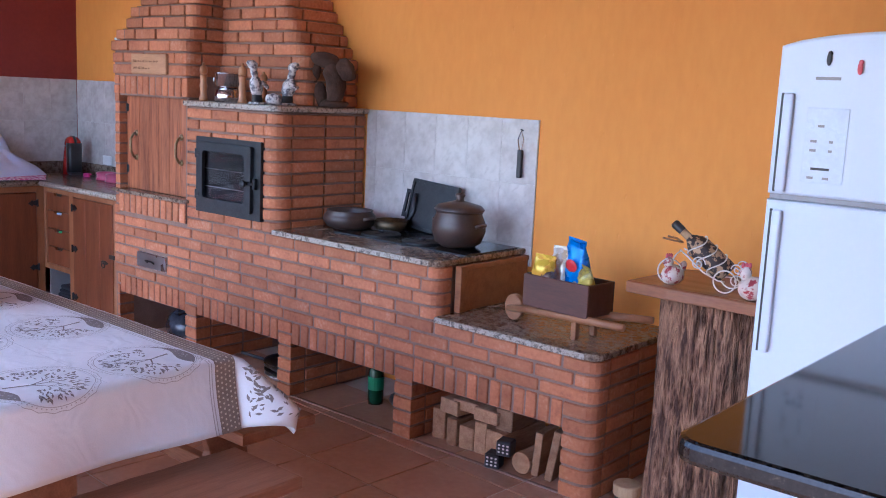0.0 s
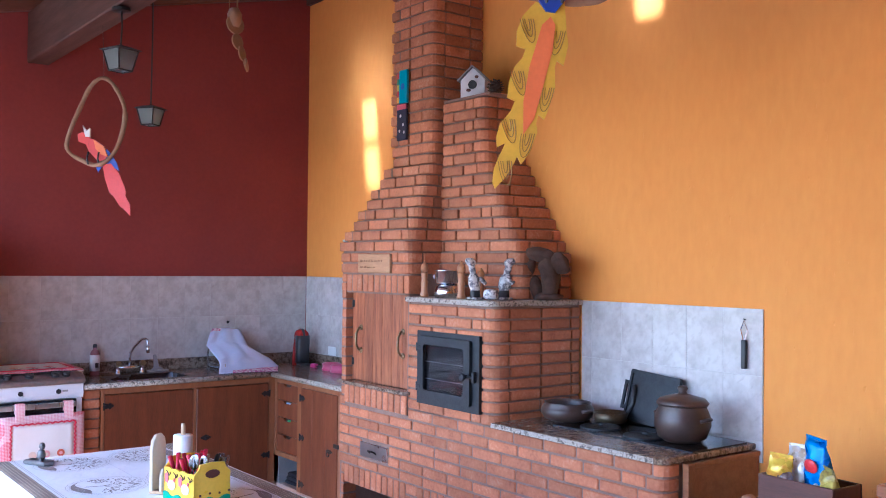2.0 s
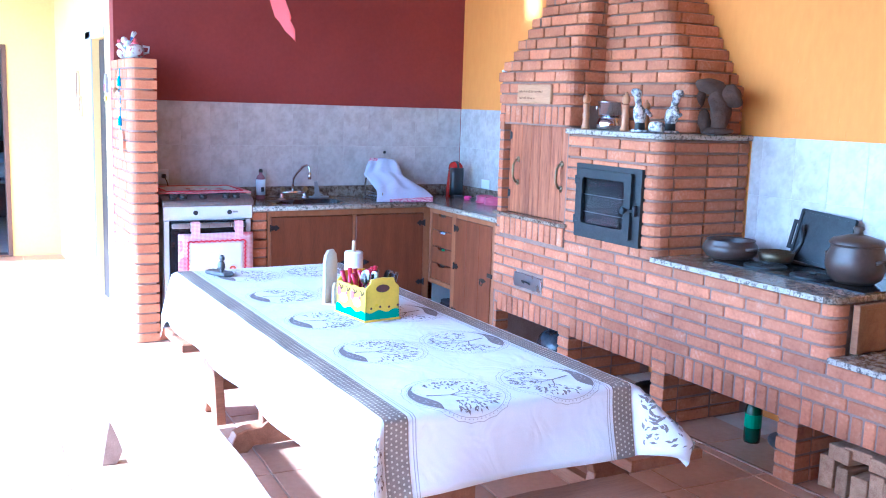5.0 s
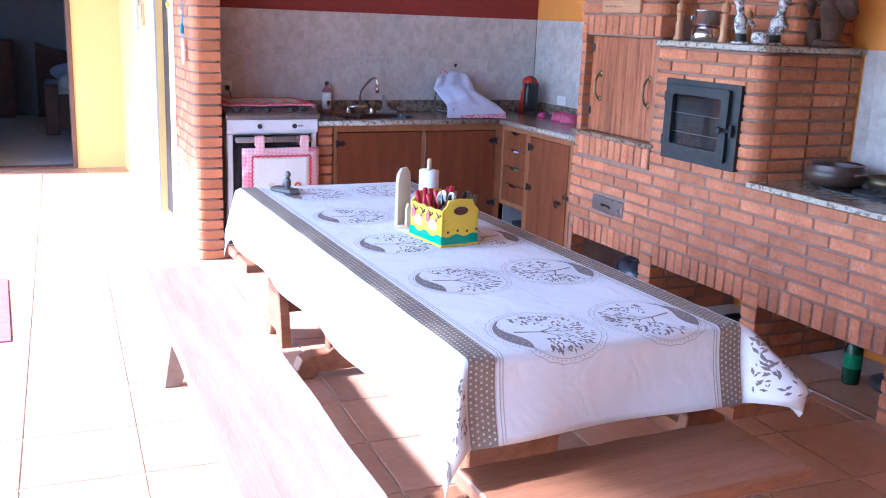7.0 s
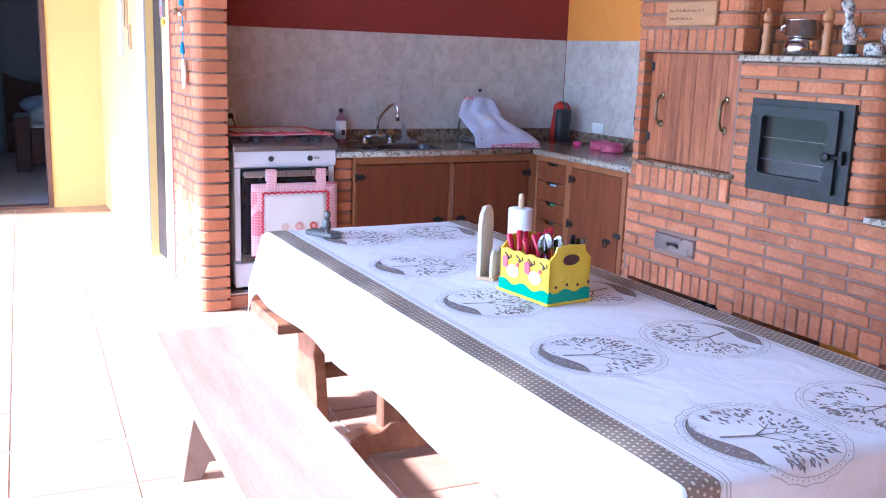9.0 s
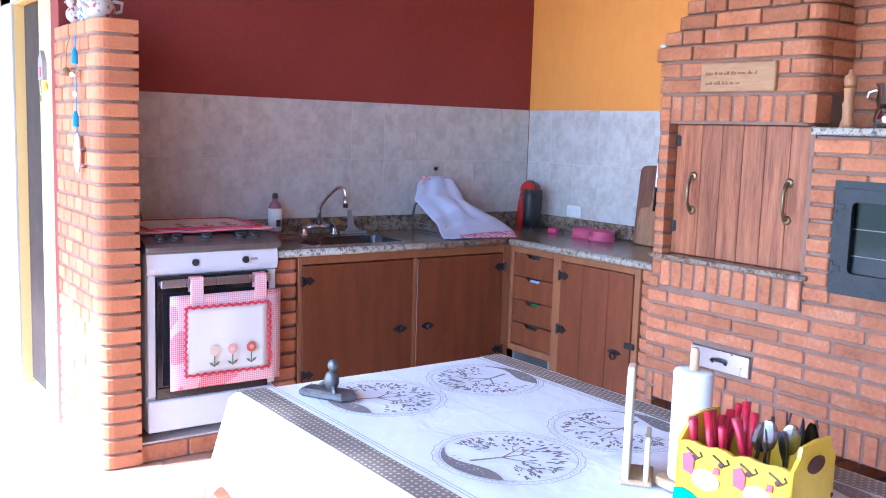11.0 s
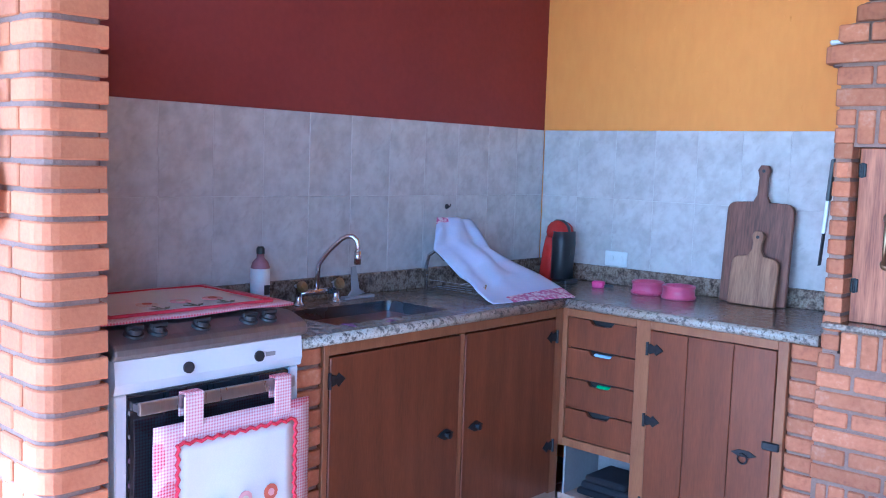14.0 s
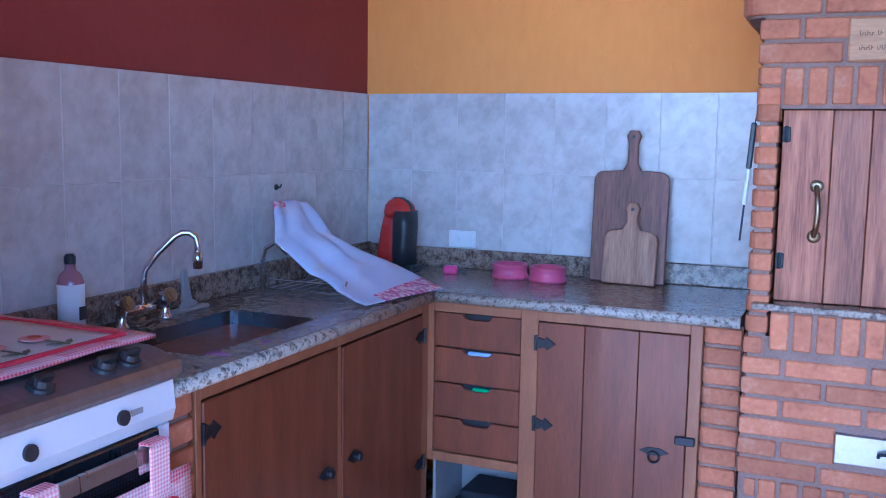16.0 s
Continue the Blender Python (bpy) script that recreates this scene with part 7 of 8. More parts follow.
def bag(at, w, h, material, label, turn, tilt):
    g = bmesh.new()
    rows_b = []
    for i in range(9):
        v = i / 8
        t_ = 0.035 * math.sin(math.pi * min(1, max(0, v))) ** 0.6
        ww = w / 2 * (1 - 0.12 * math.sin(math.pi * v) - 0.22 * v ** 3)
        r_ = []
        for k in range(12):
            a = 2 * math.pi * k / 12
            r_.append(g.verts.new((ww * math.cos(a) + 0.012 * noise.noise((i * 0.7, k * 0.9, h * 50)), t_ * math.sin(a) + 0.022 * noise.noise((i * 1.1 + 3, k * 0.8, w * 90)), h * v + 0.012 * noise.noise((k * 0.9, i * 0.3, h * 77)))))
        rows_b.append(r_)
    for lo, hi in zip(rows_b, rows_b[1:]):
        for k in range(12):
            g.faces.new((lo[k], lo[(k + 1) % 12], hi[(k + 1) % 12], hi[k]))
    g.faces.new(rows_b[0][::-1])
    g.faces.new(rows_b[-1])
    t = thing("snack_bag", label, "snack bag", Matrix.Translation(at) @ pose(0, 0, 0, tilt, tilt * 0.6, turn), group="snack bags")
    part("pouch", g, material, t, smooth=True)
    part("seal", box(-w / 2 * 0.76, w / 2 * 0.76, -0.002, 0.002, h - 0.01, h + 0.012, 0.001), material, t)
    return t


def foil(name, c, c2):
    return mat(name, c, c2, 0.28, 0.25, scale=14, fine=40, lo=0.45, hi=0.6, bump=0.4)


BG = 0.785
bag((-2.245, 3.24, BG), 0.12, 0.18, foil("yellow_foil", (0.7, 0.5, 0.04), (0.6, 0.3, 0.03)), "crumpled yellow snack bag", 20, 8)
bag((-2.2, 3.3, BG), 0.13, 0.21, foil("clear_foil", (0.55, 0.45, 0.3), (0.7, 0.68, 0.66)), "clear and gold snack bag", -10, -6)
t_ = bag((-2.085, 3.27, BG), 0.14, 0.27, foil("blue_foil", (0.02, 0.16, 0.6), (0.03, 0.28, 0.75)), "tall bright blue snack bag", -14, 8)
part("logo_patch", ellipsoid((0.0, -0.035, 0.17), (0.035, 0.008, 0.028), 12, 6), paint("red_patch", (0.6, 0.03, 0.04), 0.3), t_, "red printed patch")
part("logo_patch", ellipsoid((0.01, -0.03, 0.09), (0.022, 0.01, 0.02), 12, 6), WHTP, t_, "white printed patch")
bag((-2.015, 3.24, BG), 0.1, 0.165, foil("gold_foil", (0.5, 0.42, 0.08), (0.15, 0.12, 0.05)), "small gold snack bag", -25, 10)
bag((-2.19, 3.22, BG), 0.08, 0.13, foil("dark_foil", (0.12, 0.07, 0.06), (0.4, 0.36, 0.33)), "small brown and silver snack bag", 40, -8)

# ---- in the niches ----
FIRE = mat("firewood", (0.42, 0.24, 0.13), (0.25, 0.12, 0.06), 0.8, scale=5, fine=40, stretch=(6, 0.8, 6), bump=0.3, rnd=0.3)
blocks = [(-2.76, 0, 0.07, 0.13, 0.15), (-2.7, 0.14, 0.12, 0.09, 0.07), (-2.66, 0, 0.06, 0.16, 0.13), (-2.6, 0.17, 0.16, 0.1, 0.05), (-2.58, 0, 0.08, 0.12, 0.11), (-2.5, 0, 0.07, 0.14, 0.15), (-2.47, 0.16, 0.14, 0.12, 0.06), (-2.42, 0, 0.1, 0.11, 0.13), (-2.38, 0.14, 0.09, 0.1, 0.1)]
for x, z, w, d, h in blocks:
    solid("firewood_block", box(-w / 2, w / 2, 0, d + 0.2, 0, h, 0.004), FIRE, "sawn firewood block stacked in the niche", "firewood", (x, 3.17 + random.uniform(0, 0.05), z + 0.001), random.uniform(-12, 12), "firewood")
for x, h, tl_ in ((-2.1, 0.23, 9), (-2.17, 0.2, 4), (-2.03, 0.14, 14)):
    solid("firewood_plank", box(-0.018, 0.018, 0, 0.16, 0, h, 0.003), FIRE, "offcut plank leaning in the niche", "firewood", Matrix.Translation((x, 3.16, 0.003)) @ pose(0, 0, 0, 0, tl_, 8), group="firewood planks")
solid("firewood_log", moved(lathe([(0.048, 0), (0.05, 0.005), (0.05, 0.22), (0.046, 0.225)], 16), pose(0, 0, 0.05, -90)), FIRE, "round firewood log lying in the niche", "firewood", (-2.23, 3.14, 0.001))
DIE = paint("black_die", (0.02, 0.02, 0.025), 0.4)
for x, z in ((-2.36, 0.0), (-2.3, 0.075)):
    t = thing("large_die", "black block with white spots among the firewood", "block", (x, 3.12, z), 15, "black blocks")
    part("cube", box(-0.035, 0.035, -0.035, 0.035, 0.001, 0.071, 0.006), DIE, t)
    for u in (-0.02, 0.0, 0.02):
        for v in (0.02, 0.036, 0.052):
            part("spot", ellipsoid((u, -0.0352, v), (0.006, 0.0012, 0.005), 8, 4), WHTP, t)
gbt = thing("green_bottle", "green plastic bottle standing in the dark niche", "bottle", (-3.33, 3.35, 0.0))
part("body", lathe([(0.04, 0.001), (0.042, 0.02), (0.042, 0.17), (0.03, 0.21), (0.014, 0.24), (0.014, 0.255)], 18), paint("green_glass", (0.006, 0.05, 0.02), 0.15), gbt, smooth=True)
part("cap", lathe([(0.016, 0.255), (0.016, 0.275), (0, 0.276)], 12), paint("green_cap", (0.01, 0.12, 0.05), 0.3), gbt)
part("label_wrap", lathe([(0.0426, 0.08), (0.0426, 0.15)], 18), paint("label_green", (0.03, 0.25, 0.1), 0.4), gbt)
solid("black_bundle", ellipsoid((0, 0, 0.05), (0.13, 0.1, 0.05), 16, 8), BLACK_PLASTIC, "dark plastic bundle lying in the niche", "bundle", (-3.12, 3.4, 0.001), smooth=True)
pn = thing("pan_stack", "stack of dark pans and trays in the niche", "pans", (-3.98, 3.3, 0.0))
for k in range(4):
    part("pan", lathe([(0.1, 0), (0.13 + 0.008 * k, 0.03), (0.135 + 0.008 * k, 0.032), (0.1, 0.006), (0, 0.005)], 28, (0.01 * k, 0, 0.001 + 0.026 * k)), IRON if k % 2 else STEEL, pn, smooth=True)
part("handle", tube([(-0.1, -0.09, 0.1), (-0.22, -0.16, 0.13)], 0.01, 8), BLACK_PLASTIC, pn)
b = ellipsoid((0, 0, 0.1), (0.17, 0.12, 0.1), 20, 12)
for v in b.verts:
    v.co += v.co.normalized() * 0.03 * noise.noise(v.co * 14)
    v.co.z = max(v.co.z, 0)
solid("plastic_sack", b, mat("black_sack", (0.02, 0.022, 0.03), (0.05, 0.055, 0.07), 0.25, scale=12, fine=40, bump=0.5), "crumpled black plastic sack in the niche", "sack", (-4.98, 3.32, 0.001), smooth=True)

# ---- stump table, fridge, bar ----
st = thing("stump_table", "side table of a bark-covered tree stump with a plank top", "side table", (-1.505, 3.365, 0))
g = bmesh.new()
rows_s = []
SN, SH = 110, 40
for i in range(SH + 1):
    z = 0.895 * i / SH
    r_ = []
    for k in range(SN):
        a = 2 * math.pi * k / SN
        c_, s_ = math.cos(a), math.sin(a)
        r = 0.195 + 0.02 * (1 - i / SH) ** 3 + 0.022 * noise.noise((c_ * 2.2, s_ * 2.2, z * 1.2))
        crack = abs(noise.noise((c_ * 7, s_ * 7, z * 2.2))) + 0.6 * abs(noise.noise((c_ * 15, s_ * 15, z * 5 + 7)))
        r += 0.05 * min(crack, 0.42) - 0.006
        r_.append(g.verts.new((r * c_, r * s_, z)))
    rows_s.append(r_)
for lo, hi in zip(rows_s, rows_s[1:]):
    for k in range(SN):
        g.faces.new((lo[k], lo[(k + 1) % SN], hi[(k + 1) % SN], hi[k]))
g.faces.new(rows_s[0][::-1])
g.faces.new(rows_s[-1])
part("stump", g, BARK, st, "rough grey-brown bark")
tp_out = [(-0.28, -0.22), (-0.1, -0.235), (0.1, -0.225), (0.29, -0.24), (0.285, 0.0), (0.27, 0.24), (0.05, 0.25), (-0.2, 0.245), (-0.275, 0.2), (-0.265, 0.0)]
part("top_plank", slab(tp_out, 0.896, 0.945, 0.006), mat("stump_top", (0.3, 0.12, 0.05), (0.2, 0.075, 0.035), 0.35, scale=3, fine=28, stretch=(0.7, 6, 6)), st, "reddish-brown plank top")
WIRE = paint("white_wire", (0.72, 0.68, 0.64), 0.4)
tr = thing("wire_bottle_holder", "white wire tricycle holding a dark wine bottle", "bottle holder", (-1.505, 3.25, 0.945), 10)
def hoop(x, y, z, r, n=22):
    return [(x + r * math.cos(2 * math.pi * k / n), y, z + r * math.sin(2 * math.pi * k / n)) for k in range(n)]
def curl(x, y, z, r, turns, flip=1):
    return [(x + flip * r * (1 - k / 30) * math.cos(turns * 6.283 * k / 26), y, z + r * (1 - k / 30) * math.sin(turns * 6.283 * k / 26)) for k in range(27)]
for x, y, r in ((-0.135, -0.02, 0.048), (0.085, -0.055, 0.042), (0.085, 0.055, 0.042)):
    part("wheel", tube(hoop(x, y, r + 0.003, r), 0.003, 6, True), WIRE, tr, smooth=True)
part("fork", tube([(-0.135, -0.02, 0.05), (-0.13, -0.03, 0.09), (-0.11, -0.03, 0.125), (-0.095, -0.02, 0.14)], 0.003, 6), WIRE, tr, smooth=True)
part("handlebar", tube([(-0.17, -0.03, 0.18), (-0.13, -0.035, 0.175), (-0.095, -0.02, 0.17), (-0.13, 0.03, 0.175), (-0.17, 0.035, 0.18)], 0.004, 6), MID_WOOD, tr, "thin wooden handlebar", smooth=True)
for y in (-0.05, 0.05):
    part("cradle_wire", tube([(-0.1, y * 0.5, 0.14), (-0.06, y, 0.12), (0.0, y, 0.07), (0.06, y * 1.1, 0.045), (0.085, y * 1.1, 0.045)], 0.003, 6), WIRE, tr, smooth=True)
    part("scroll", tube(curl(0.125, y, 0.05, 0.026, 1.6), 0.0025, 6), WIRE, tr, smooth=True)
    part("scroll", tube(curl(0.125, y, 0.095, 0.022, 1.5, -1), 0.0025, 6), WIRE, tr, smooth=True)
    part("scroll", tube(curl(-0.02, y * 1.05, 0.1, 0.028, 1.7), 0.0025, 6), WIRE, tr, smooth=True)
WB = Matrix.Translation((-1.425, 3.265, 1.01)) @ pose(0, 0, 0, 0, -52, 10)
for z, r in ((0.05, 0.05), (0.1, 0.05), (0.15, 0.048)):
    rg = moved(tube([(r * math.cos(k * 0.2856), r * math.sin(k * 0.2856), z + 0.012 * math.sin(k * 0.5712)) for k in range(22)], 0.0028, 6, True), tr.matrix_basis.inverted() @ WB)
    part("cradle_ring", rg, WIRE, tr, smooth=True)
wb = thing("wine_bottle", "dark bottle with patterned wrap lying in the wire holder", "bottle", WB)
WRAP = mat("bottle_wrap", (0.42, 0.27, 0.15), (0.03, 0.02, 0.016), 0.6, scale=34, fine=90, lo=0.46, hi=0.5)
part("body", lathe([(0.0, 0), (0.042, 0.002), (0.046, 0.02), (0.046, 0.14), (0.038, 0.17), (0.02, 0.195), (0.016, 0.2)], 22), WRAP, wb, "dark body with tan pattern", smooth=True)
part("neck", lathe([(0.02, 0.19), (0.016, 0.2), (0.015, 0.235)], 18), mat("wicker", (0.45, 0.29, 0.15), (0.3, 0.18, 0.09), 0.7), wb, "woven tan neck", smooth=True)
part("cork", lathe([(0.017, 0.235), (0.018, 0.275), (0.013, 0.283), (0, 0.285)], 14), BLACK_PLASTIC, wb)
HEN = mat("speckled_ceramic", (0.66, 0.55, 0.48), (0.35, 0.04, 0.05), 0.3, scale=30, fine=70, lo=0.52, hi=0.58)


def hen(at, turn, s=1.0, material=None):
    b_ = ellipsoid((0, 0, 0.045), (0.055, 0.042, 0.045), 16, 10)
    ellipsoid((0.03, 0, 0.1), (0.022, 0.02, 0.026), 12, 8, bm=b_)
    ellipsoid((-0.052, 0, 0.075), (0.02, 0.012, 0.03), 10, 6, bm=b_, turn=(0, -30, 0))
    lathe([(0.006, 0), (0, 0.016)], 8, (0.055, 0, 0.095), bm=b_)
    n0 = len(b_.faces)
    for k in range(3):
        ellipsoid((0.018 + 0.012 * k, 0, 0.128), (0.007, 0.005, 0.012), 8, 6, bm=b_)
    b_.faces.ensure_lookup_table()
    for f in b_.faces[n0:]:
        f.material_index = 1
    moved(b_, Matrix.Diagonal((s, s, s, 1)))
    return solid("ceramic_hen", b_, [material or HEN, PNKP], "small speckled ceramic hen with a red comb", "ornament", at, turn, "ceramic hens", smooth=True)


hen((-1.62, 3.205, 0.945), 250, 0.9)
hen((-1.285, 3.17, 0.945), 215, 1.0)

fr = thing("refrigerator", "tall white two-door refrigerator with arched top", "refrigerator", (-1.225, 3.05, 0))
FW, FH = 0.72, 1.845
part("body", box(0.005, FW - 0.005, 0.06, 0.66, 0.04, FH - 0.01, 0.012, 2), FRIDGE_SKY_WHITE, fr)
for x in (0.06, FW - 0.06):
    for y in (0.1, 0.62):
        part("foot", lathe([(0.02, 0), (0.02, 0.042)], 10, (x, y, 0)), BLACK_PLASTIC, fr)


def fridge_door(z0_, z1_, arch):
    o = [(0, z0_), (FW, z0_), (FW, z1_)] + [(FW - FW * k / 12, z1_ + arch * math.sin(math.pi * k / 12) ** 0.7) for k in range(1, 12)] + [(0, z1_)]
    d_ = upright(slab(o, 0, 0.058, 0.01, seg=2))
    return moved(d_, pose(0, 0.058, 0))


up = part("upper_door", fridge_door(1.352, FH, 0.045), FRIDGE_SKY_WHITE, fr)
lw = part("lower_door", fridge_door(0.06, 1.332, 0), FRIDGE_SKY_WHITE, fr)
part("seal", box(0.004, FW - 0.004, 0.02, 0.058, 1.333, 1.351), GREY_PLASTIC, fr)
for pr, za, zb in ((up, 1.36, 1.69), (lw, 0.8, 1.3)):
    part("handle", box(0.03, 0.064, -0.02, 0.001, za, zb, 0.008, 3), FRIDGE_SKY_WHITE, pr, "white flat bar handle", smooth=True)
    # groove isn't cut; its shade is a thin black strip on the door
    part("grip_shadow_gap", box(0.018, 0.028, -0.003, 0.0, za, zb, 0.001), BLACK_PLASTIC, pr, "black strip standing for the shaded grip groove")
# panel colour carries the same sky blue as the doors
part("display_panel", box(0.11, 0.245, -0.003, 0.0, 1.4, 1.645, 0.001), paint("pale_panel", (0.68, 0.76, 0.86), 0.3), up, "pale control panel")
for k, (x, z, w) in enumerate(((0.2, 1.6, 0.02), (0.18, 1.55, 0.02), (0.24, 1.55, 0.012), (0.18, 1.52, 0.02), (0.24, 1.52, 0.012), (0.19, 1.46, 0.06), (0.18, 1.43, 0.02), (0.23, 1.43, 0.02))):
    part("indicator", box(x - 0.05, x + w - 0.05, -0.005, -0.002, z - 0.018, z - 0.01), GREY_PLASTIC if k != 5 else BLACK_PLASTIC, up)
part("maker_plate", box(0.125, 0.205, -0.002, 0.0, 1.735, 1.745), GREY_PLASTIC, up)
for x, z, c in ((0.163, 1.822, BLACK_PLASTIC), (0.262, 1.795, PNKP)):
    t = thing("fridge_magnet", "small bird-shaped fridge magnet" if c is PNKP else "small dark fridge magnet", "magnet", (-1.225 + x, 3.049, z - 0.02))
    part("shape", ellipsoid((0, -0.004, 0), (0.009, 0.004, 0.022), 10, 8, bm=ellipsoid((0.002, -0.005, 0.018), (0.008, 0.004, 0.008), 10, 6)), c, t, smooth=True)

bar = thing("granite_bar", "black polished granite bar top with a rounded edge", "bar counter", (0.2, 1.9, 0))
part("top", slab(rounded(-0.715, 1.2, 1.385, 3.0, 0.06, 6, (1, 0, 0, 0)), 1.0, 1.045, 0.012, seg=2), BLACK_GRANITE, bar, "", True)
part("support", box(-0.2, 1.15, 1.7, 2.6, 0, 1.0), BRICK, bar, "plain brick-red support", True)

# ---- hanging lanterns ----
SMOKED = bpy.data.materials.new("frosted_pane")
SMOKED.use_nodes = True
sb = SMOKED.node_tree.nodes["Principled BSDF"]
sb.inputs["Base Color"].default_value = (0.55, 0.62, 0.6, 1)
sb.inputs["Transmission Weight"].default_value, sb.inputs["Roughness"].default_value, sb.inputs["IOR"].default_value = 0.85, 0.45, 1.2


def lantern(at, s, drop, label, turn):
    """A tapering four-sided iron lantern, top at the height given, hung by a cord of length drop."""
    t = thing("lantern", label, "lantern", at, turn, "hanging lanterns")
    top, bot, h = 0.5 * s, 0.33 * s, 0.85 * s
    for k in range(4):
        a, c = math.radians(45 + 90 * k), math.radians(135 + 90 * k)
        r2 = 1.414
        pt = [Vector((top * r2 * math.cos(q), top * r2 * math.sin(q), 0)) for q in (a, c)]
        pb = [Vector((bot * r2 * math.cos(q), bot * r2 * math.sin(q), -h)) for q in (a, c)]
        part("corner_bar", tube([pt[0], pb[0]], 0.035 * s, 6), IRON, t)
        part("top_bar", tube([pt[0], pt[1]], 0.04 * s, 6), IRON, t)
        part("bottom_bar", tube([pb[0], pb[1]], 0.035 * s, 6), IRON, t)
        g = bmesh.new()
        q = [g.verts.new(v * 0.97 if v.z == 0 else Vector((v.x * 0.97, v.y * 0.97, v.z))) for v in (pb[0], pb[1], pt[1], pt[0])]
        f = g.faces.new(q)
        ex = bmesh.ops.extrude_face_region(g, geom=[f])
        bmesh.ops.translate(g, verts=[v for v in ex["geom"] if isinstance(v, bmesh.types.BMVert)], vec=Vector((-math.cos((a + c) / 2), -math.sin((a + c) / 2), 0)) * 0.003)
        bmesh.ops.recalc_face_normals(g, faces=g.faces[:])
        part("pane", g, SMOKED, t, "frosted glass pane")
    roof_ = lathe([(top * 1.72, 0.0), (top * 1.72, 0.02 * s), (top * 0.7, 0.16 * s), (0.06 * s, 0.2 * s), (0.05 * s, 0.26 * s)], 4)
    part("roof", moved(roof_, pose(0, 0, 0, 0, 0, 45)), IRON, t, "black sheet iron roof")
    part("bulb", ellipsoid((0, 0, -0.35 * s), (0.16 * s, 0.16 * s, 0.22 * s), 14, 10), WHITE_PLASTIC, t, "white bulb, unlit", smooth=True)
    part("cord", tube([(0, 0, 0.25 * s), (0.004, 0.003, 0.25 * s + drop / 2), (0, 0, 0.25 * s + drop)], 0.005, 6), BLACK_PLASTIC, t)
    part("ceiling_rose", lathe([(0.05, -0.018), (0.05, 0)], 16, (0, 0, 0.25 * s + drop)), IRON, t)
    return t


lantern((-5.178, 1.5, 2.885), 0.132, 0.2, "black iron lantern hung from the big beam", 20)
lantern((-6.19, 2.04, 2.75), 0.128, 0.995, "small black iron lantern on a long cord", 35)
lantern((-2.19, 1.54, 2.975), 0.152, 0.092, "large black iron lantern close under the beam", 15)

# ---- painted parrots on vine rings ----
FEATHER = paint("feather_line", (0.3, 0.17, 0.02), 0.6)


def cutout(parent, name, pts, s, y0_, y1_, material, label=""):
    return part(name, moved(upright(slab([(u * s, v * s) for u, v in pts], 0, y1_ - y0_)), pose(0, -y0_, 0)), material, parent, label)


def feather_arcs(parent, spots, s, y):
    for u, v, r, a0 in spots:
        for q in (1.0, 0.65, 0.35):
            pts = [((u + r * q * math.cos(math.radians(a0 + 16 * k))) * s, -y, (v + 1.3 * r * q * math.sin(math.radians(a0 + 16 * k))) * s) for k in range(12)]
            part("feather_line", tube(pts, 1.0 * s, 4), FEATHER, parent)


def vine_ring(parent, s, pts, thick):
    n_ = len(pts) * 5
    ring_pts, radii = [], []
    for k in range(n_):
        f_ = k / 5
        i0 = int(f_)
        q = f_ - i0
        p = [Vector((pts[(i0 + d) % len(pts)][0], pts[(i0 + d) % len(pts)][1], 0)) for d in (-1, 0, 1, 2)]
        c = 0.5 * ((2 * p[1]) + (p[2] - p[0]) * q + (2 * p[0] - 5 * p[1] + 4 * p[2] - p[3]) * q * q + (3 * p[1] - p[0] - 3 * p[2] + p[3]) * q ** 3)
        ring_pts.append((c.x * s, 0.012 * math.sin(k * 0.4), c.y * s))
        radii.append(thick * (1 + 0.35 * noise.noise((k * 0.4, s * 100, 0))))
    return part("ring", tube(ring_pts, radii, 8, True), VINE, parent, "bent vine ring", smooth=True)


PY, PO, PB, PW, PK = paint("parrot_yellow", (0.74, 0.43, 0.02), 0.5), paint("parrot_orange", (0.85, 0.2, 0.05), 0.45), paint("parrot_blue", (0.03, 0.07, 0.4), 0.45), paint("parrot_white", (0.8, 0.78, 0.76), 0.45), paint("parrot_black", (0.015, 0.015, 0.018), 0.35)
s = 0.00162
pa = thing("yellow_parrot", "painted yellow wooden parrot perched on a vine ring", "hanging ornament", (-1.867, 1.55, 2.655), 53)
vine_ring(pa, s, [(0, 133), (60, 122), (105, 85), (145, 30), (160, 0), (150, -70), (105, -120), (60, -130), (0, -128), (-60, -115), (-125, -80), (-150, -20), (-157, 30), (-125, 85), (-70, 120)], 0.011)
TAIL = [(-12, -128), (31, -130), (29, -180), (30, -205), (20, -239), (9, -231), (5, -242), (5, -277), (-7, -317), (-12, -330), (-22, -322), (-25, -337), (-22, -352), (-32, -387), (-44, -405), (-52, -392),
        (-57, -407), (-67, -427), (-82, -446), (-88, -436), (-88, -412), (-82, -392), (-74, -370), (-87, -377), (-90, -359), (-85, -337), (-69, -317), (-62, -299), (-75, -294), (-72, -267), (-62, -242), (-48, -227),
        (-42, -212), (-57, -207), (-54, -182), (-42, -157), (-22, -137)]
cutout(pa, "tail", [(u + 12 * math.sin(math.pi * (-v - 128) / 320), v) for u, v in TAIL], s, -0.005, 0.005, PY, "long yellow tail with notched feathers")
cutout(pa, "body", [(-12, -125), (33, -125), (53, -83), (63, -48), (60, -20), (50, 0), (36, 10), (23, -10), (0, -25), (-22, -60), (-24, -90)], s, -0.012, 0.004, PY, "yellow breast")
cutout(pa, "wing", [(-12, -110), (-24, -85), (-24, -55), (-2, -20), (12, -12), (8, -50), (2, -90)], s, -0.004, 0.0145, PO, "orange wing")
